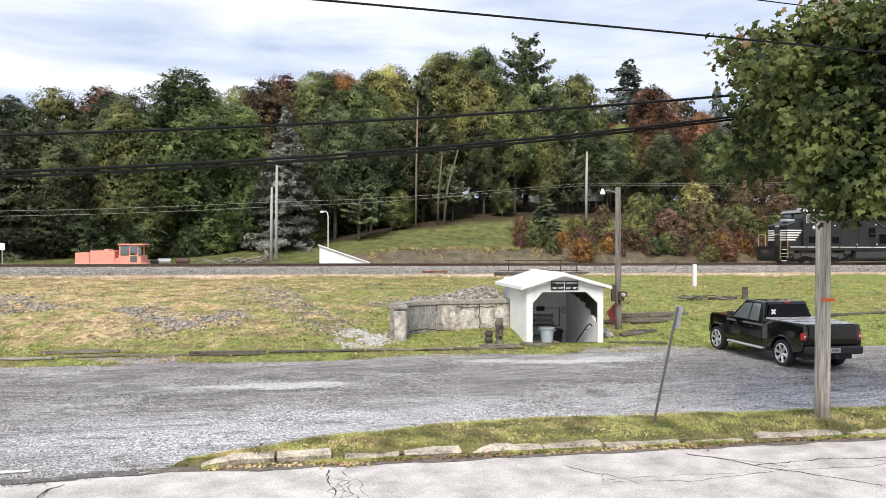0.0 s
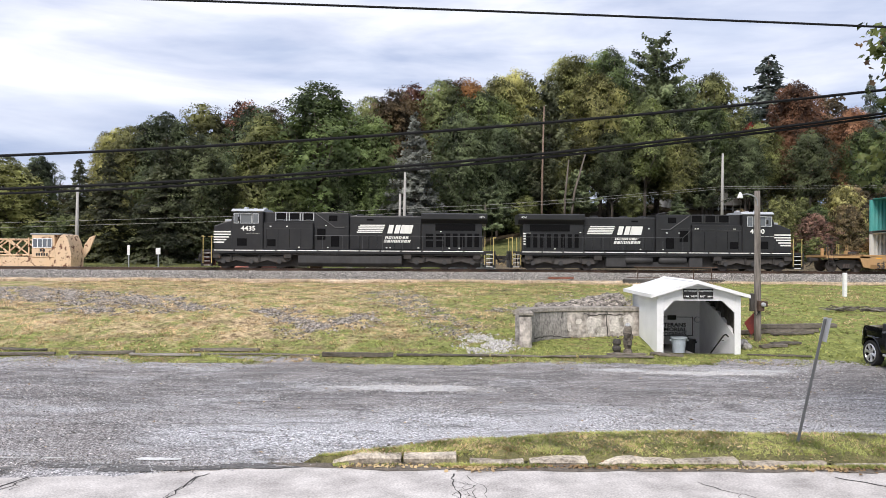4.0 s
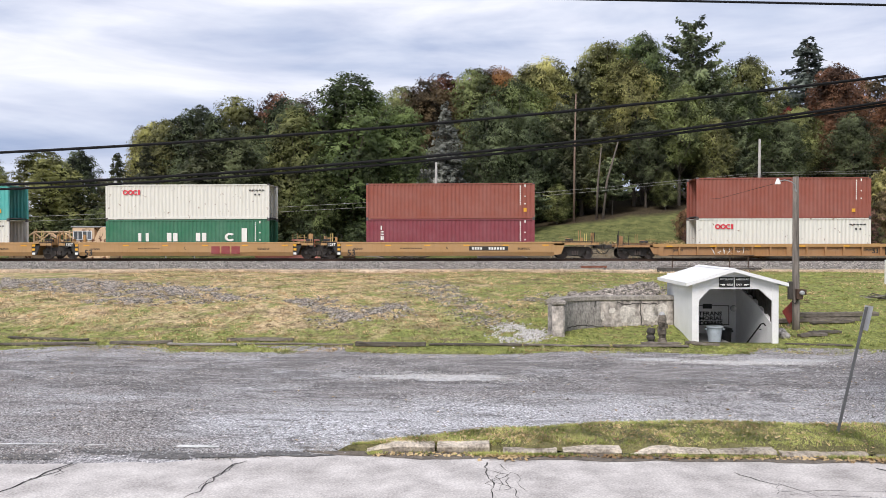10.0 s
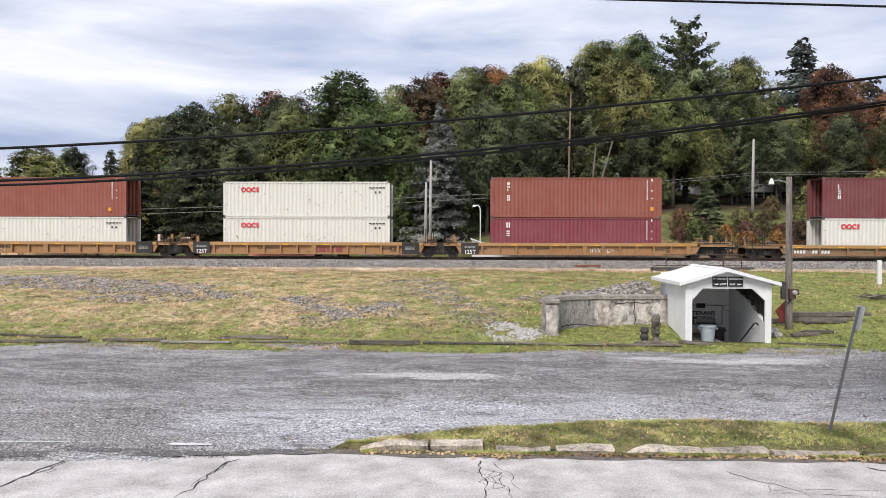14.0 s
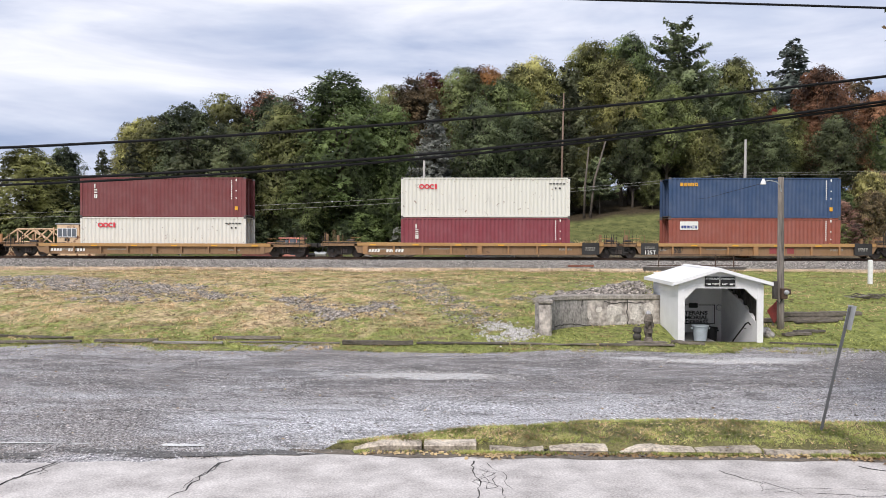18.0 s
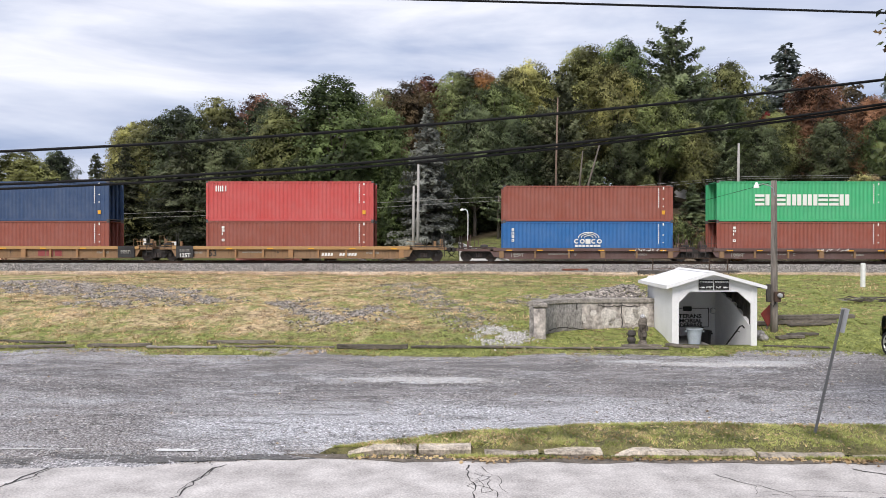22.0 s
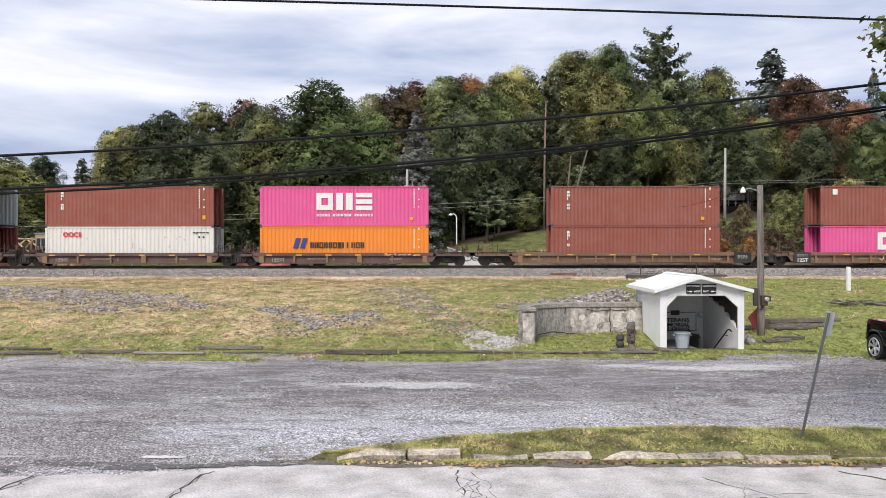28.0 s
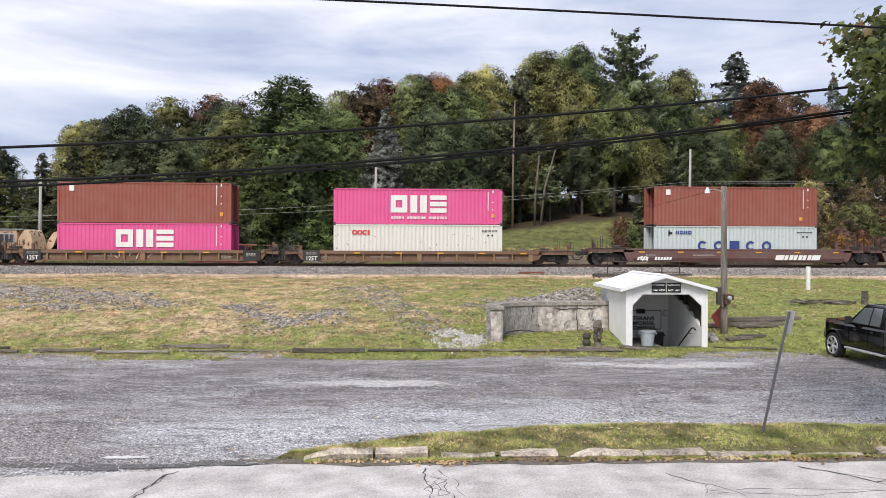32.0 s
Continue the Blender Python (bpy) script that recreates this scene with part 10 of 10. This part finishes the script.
# coloured scrub on the slope east of the lawn
for k, (x, y, h, tone) in enumerate(((18.6, 64.5, 3.4, "rust"), (19.9, 63.4, 2.2, "brown"), (24.6, 66.5, 3.6, "olive"), (24.0, 63.6, 2.2, "brown"), (26.4, 66.0, 4.0, "brown"), (28.2, 64.8, 3.2, "brown"), (26.0, 69.5, 5.0, "brown"),
                                      (30.2, 65.6, 3.8, "olive"), (31.6, 68.0, 6.4, "olive"), (33.4, 65.2, 3.2, "brown"), (34.8, 67.6, 5.4, "green"), (36.6, 65.8, 4.4, "brown"), (38.0, 68.8, 5.8, "olive"), (39.6, 65.2, 3.0, "brown"),
                                      (41.2, 66.6, 3.6, "olive"), (43.0, 68.0, 5.0, "olive"), (44.8, 65.4, 3.2, "olive"), (46.8, 67.0, 4.4, "brown"), (48.8, 65.8, 3.4, "brown"), (51.0, 67.6, 4.8, "olive"), (53.4, 66.2, 3.8, "rust"),
                                      (29.4, 62.6, 1.6, "olive"), (32.6, 62.6, 1.5, "rust"), (36.0, 62.8, 1.8, "brown"), (39.8, 62.6, 1.5, "olive"), (43.4, 62.6, 1.8, "brown"), (47.0, 62.6, 1.7, "rust"), (22.0, 62.8, 1.4, "brown"),
                                      (20.8, 60.6, 1.2, "brown"), (23.5, 60.4, 1.3, "olive"), (26.5, 60.5, 1.5, "brown"), (29.0, 60.2, 1.3, "brown"), (31.5, 60.6, 1.5, "olive"), (34.0, 60.3, 1.4, "brown"), (36.8, 60.5, 1.6, "brown"), (39.0, 60.2, 1.4, "rust"), (41.6, 60.6, 1.5, "brown"), (44.2, 60.3, 1.5, "olive"), (47.0, 60.5, 1.6, "rust"), (50.0, 60.5, 1.6, "brown"),
                                      (36.0, 73.0, 5.0, "olive"), (41.5, 74.0, 5.5, "brown"), (47.0, 73.5, 5.5, "green"), (53.0, 74.0, 6.0, "olive"), (30.0, 73.0, 4.2, "brown"), (57.0, 70.0, 5.0, "green"))):
    plant(("shrub", ("yellow" if tone == "olive" else "orange" if h < 3 else "brown") if k % 5 == 2 else "wine" if tone == "brown" and k % 3 == 0 and h < 3.3 else tone), x, y, (min(h, 2.2) if 21.5 < x < 31 and y > 62 else min(h, 2.4 + 0.42 * h)) * (0.8 + 0.35 * ((k * 7) % 5) / 4), wide=0.7 + 0.3 * ((k * 3) % 4) / 3)
for k in range(46):
    x = 18.5 + k * 0.95 + rng.uniform(-0.4, 0.4)
    plant(("shrub", ("wine", "rust", "olive", "brown", "orange", "green", "wine", "yellow")[(k * 5 + k // 7) % 8]), x, rng.uniform(59.4, 63.5), rng.uniform(1.1, 2.3), wide=rng.uniform(0.8, 1.25))
plant(("shrub", "dark"), 10.75, 27.5, 0.8, wide=0.7)
plant(("spruce", "pine"), 21.4, 66.0, 5.2, wide=1.7)
# bare red-barked pine trunk and forked stems standing clear of the crowns
for x, y, h, lean, r_, mat in ((10.7, 77.5, 13.5, 0.2, 0.11, PINE_BARK), (13.6, 77.0, 8.0, 1.6, 0.12, BARK), (13.0, 77.2, 7.5, 0.5, 0.11, BARK), (4.4, 73.5, 4.5, 0.1, 0.14, BARK)):
    bm = bmesh.new()
    tube(bm, ((0, 0, -0.4), (lean * 0.3, 0, h * 0.5), (lean, 0, h)), [r_ * 1.2, r_, r_ * 0.6], 8)
    o = tagged(part("tree_trunk", bm, mat, smooth=True), "tall bare tree trunk at the edge of the wood", "tree trunk")
    o.matrix_basis = pose(x, y, float(ground_z(x, y)))

# ---- street maple over the verge ----
MAPLE = foliage("maple_leaf", (0.016, 0.030, 0.010), (0.150, 0.185, 0.058), 0.0, glow=0.22, obj=0.0, bough_scale=1.4, own_share=0.5)
MAPLE_TURN = foliage("maple_leaf_turning", (0.13, 0.085, 0.05), (0.36, 0.25, 0.12), 0.0, glow=0.4, obj=0.0, bough_scale=0.9)
MAPLE_AT = np.array([12.6, 12.9, 0.0])
maple = thing("street_maple", "green maple tree with some turning leaves over the verge", "tree", m=pose(*MAPLE_AT))
mr = np.random.default_rng(12)
bm = bmesh.new()
tube(bm, ((0, 0, -0.3), (0.05, 0, 1.2), (-0.1, -0.1, 2.6), (-0.5, -0.4, 4.2), (-0.9, -0.8, 5.4), (-1.1, -1.0, 6.6), (-1.2, -1.1, 7.8)), [0.34, 0.26, 0.23, 0.18, 0.12, 0.07, 0.02], 12)
clumps = []
while len(clumps) < 520:
    q = mr.normal(size=3)
    q *= mr.uniform(0.62, 1.0) / np.sum(np.abs(q) ** 3.2) ** (1 / 3.2)
    lumpy = 1 + 0.10 * math.sin(5 * q[2] + 2 * q[0]) + 0.08 * math.sin(9 * q[0] + 4 * q[1])
    p = np.array([10.45 + 3.55 * q[0] * lumpy, 11.0 + 1.7 * q[1] * lumpy, 5.95 + 1.4 * q[2] * lumpy])
    p[2] += 0.15 * (p[0] - 7.6)
    if p[2] < 5.8 and p[0] < 7.0 + 0.4 * (5.8 - p[2]):
        continue
    floor = 4.75 + 0.2 * math.sin(p[0] * 3.1) + 0.15 * math.sin(p[1] * 4.0)
    if p[2] < floor or p[2] > 9.2:
        continue
    clumps.append(p)
# one low bough hangs in front of the pole
for k in range(52):
    f = mr.uniform(-1, 1)
    clumps.append(np.array([8.12 + 0.62 * f, 9.9 + mr.normal() * 0.2, mr.uniform(3.98 + 0.75 * abs(f) ** 1.3 + (0.15 if f < -0.35 else 0), 5.2)]))
for p in clumps[::4]:
    p = p - MAPLE_AT
    q = np.array([-0.9, -0.8, max(4.4, min(7.2, p[2] - 0.6))])
    mid = (p + q) / 2 + np.array([0, 0, 0.3])
    tube(bm, (q, mid, p), [0.045, 0.03, 0.008], 5, False)
part("trunk", bm, BARK, maple, smooth=True)
# pointed five-lobed leaf outline
lobe = np.array([(math.cos(math.pi / 2 + k * math.tau / 10) * r, math.sin(math.pi / 2 + k * math.tau / 10) * r) for k, r in enumerate((0.64, 0.36, 0.60, 0.35, 0.46, 0.18, 0.46, 0.35, 0.60, 0.36))])
for name, mat, lo_, hi_, seed in (("crown", MAPLE, 0.0, 0.86, 1), ("turning_leaves", MAPLE_TURN, 0.86, 1.0, 2)):
    rr = np.random.default_rng(seed)
    cs, outs = [], []
    for k, p in enumerate(clumps):
        turn = 0.01 + 0.16 * (p[0] < 7.7) * (p[2] > 6.4)
        m_ = int(68 * (turn if seed == 2 else 1 - turn))
        cs.append(p + np.clip(rr.normal(size=(m_, 3)), -1.5, 1.5) * np.array([0.27, 0.27, 0.19]))
        o_ = p - np.array([10.3, 11.0, 5.9])
        outs.append(np.repeat((o_ / np.linalg.norm(o_))[None], m_, 0))
    c, o_ = np.concatenate(cs) - MAPLE_AT, np.concatenate(outs)
    n = len(c)
    d = rr.normal(size=(n, 3)) * 0.75 + o_ * 0.5 + np.array([-0.05, -0.05, 0.6])
    d /= np.linalg.norm(d, axis=1, keepdims=True)
    down = np.array([0, 0, -1.0]) + o_ * 0.4 + rr.normal(size=(n, 3)) * 0.45
    w = down - d * np.sum(down * d, axis=1, keepdims=True)
    w /= np.linalg.norm(w, axis=1, keepdims=True)
    u = np.cross(w, d)
    s_ = rr.uniform(0.095, 0.175, n)
    fold, droop = rr.uniform(-0.7, 0.1, n), rr.uniform(0.1, 0.9, n)
    v = c[:, None] + (u[:, None] * lobe[None, :, :1] + w[:, None] * lobe[None, :, 1:]) * s_[:, None, None] + d[:, None] * ((np.abs(lobe[None, :, :1]) * fold[:, None, None] - droop[:, None, None] * np.maximum(0, lobe[None, :, 1:]) ** 2) * s_[:, None, None])
    v = np.concatenate([c[:, None], v], 1)
    f = np.array([(0, 1 + k, 1 + (k + 1) % 10) for k in range(10)])
    arrays(name, v.reshape(-1, 3), (f[None] + 11 * np.arange(n)[:, None, None]).reshape(-1, 3), mat, maple, "yellow and russet turning leaves" if seed == 2 else "")
# distance travelled by the train, by time, in metres
TIMES = [i / 2 for i in range(10)] + [6.5 + i / 2 for i in range(17)] + [16.5 + i / 2 for i in range(19)] + [27.5 + i / 2 for i in range(10)]
ROLL = [119.90, 113.05, 106.14, 99.20, 92.57, 86.22, 79.73, 73.08, 66.22, 59.46, 32.95, 26.46, 20.07, 13.45, 6.58, 0.00, -6.33, -12.85, -19.58, -26.49, -33.13, -39.45, -45.90, -52.51, -59.40, -66.04, -72.49, -99.10, -105.68, -112.32, -119.14, -125.67, -132.00, -138.53, -145.25, -152.10, -158.73, -165.03, -171.53, -178.19, -185.00, -191.60, -197.90, -204.42, -211.08, -217.89, -243.95, -250.49, -257.00, -263.60, -270.27, -277.10, -283.65, -289.93, -296.40, -302.94]


def motions():
    for ob, x, z in TRAIN:
        turn = ob.matrix_basis.to_euler().z
        walk(ob, [(t, pose(x + s, TRACK_Y, z, 0, 0, math.degrees(turn))) for t, s in zip(TIMES, ROLL)])


motions()
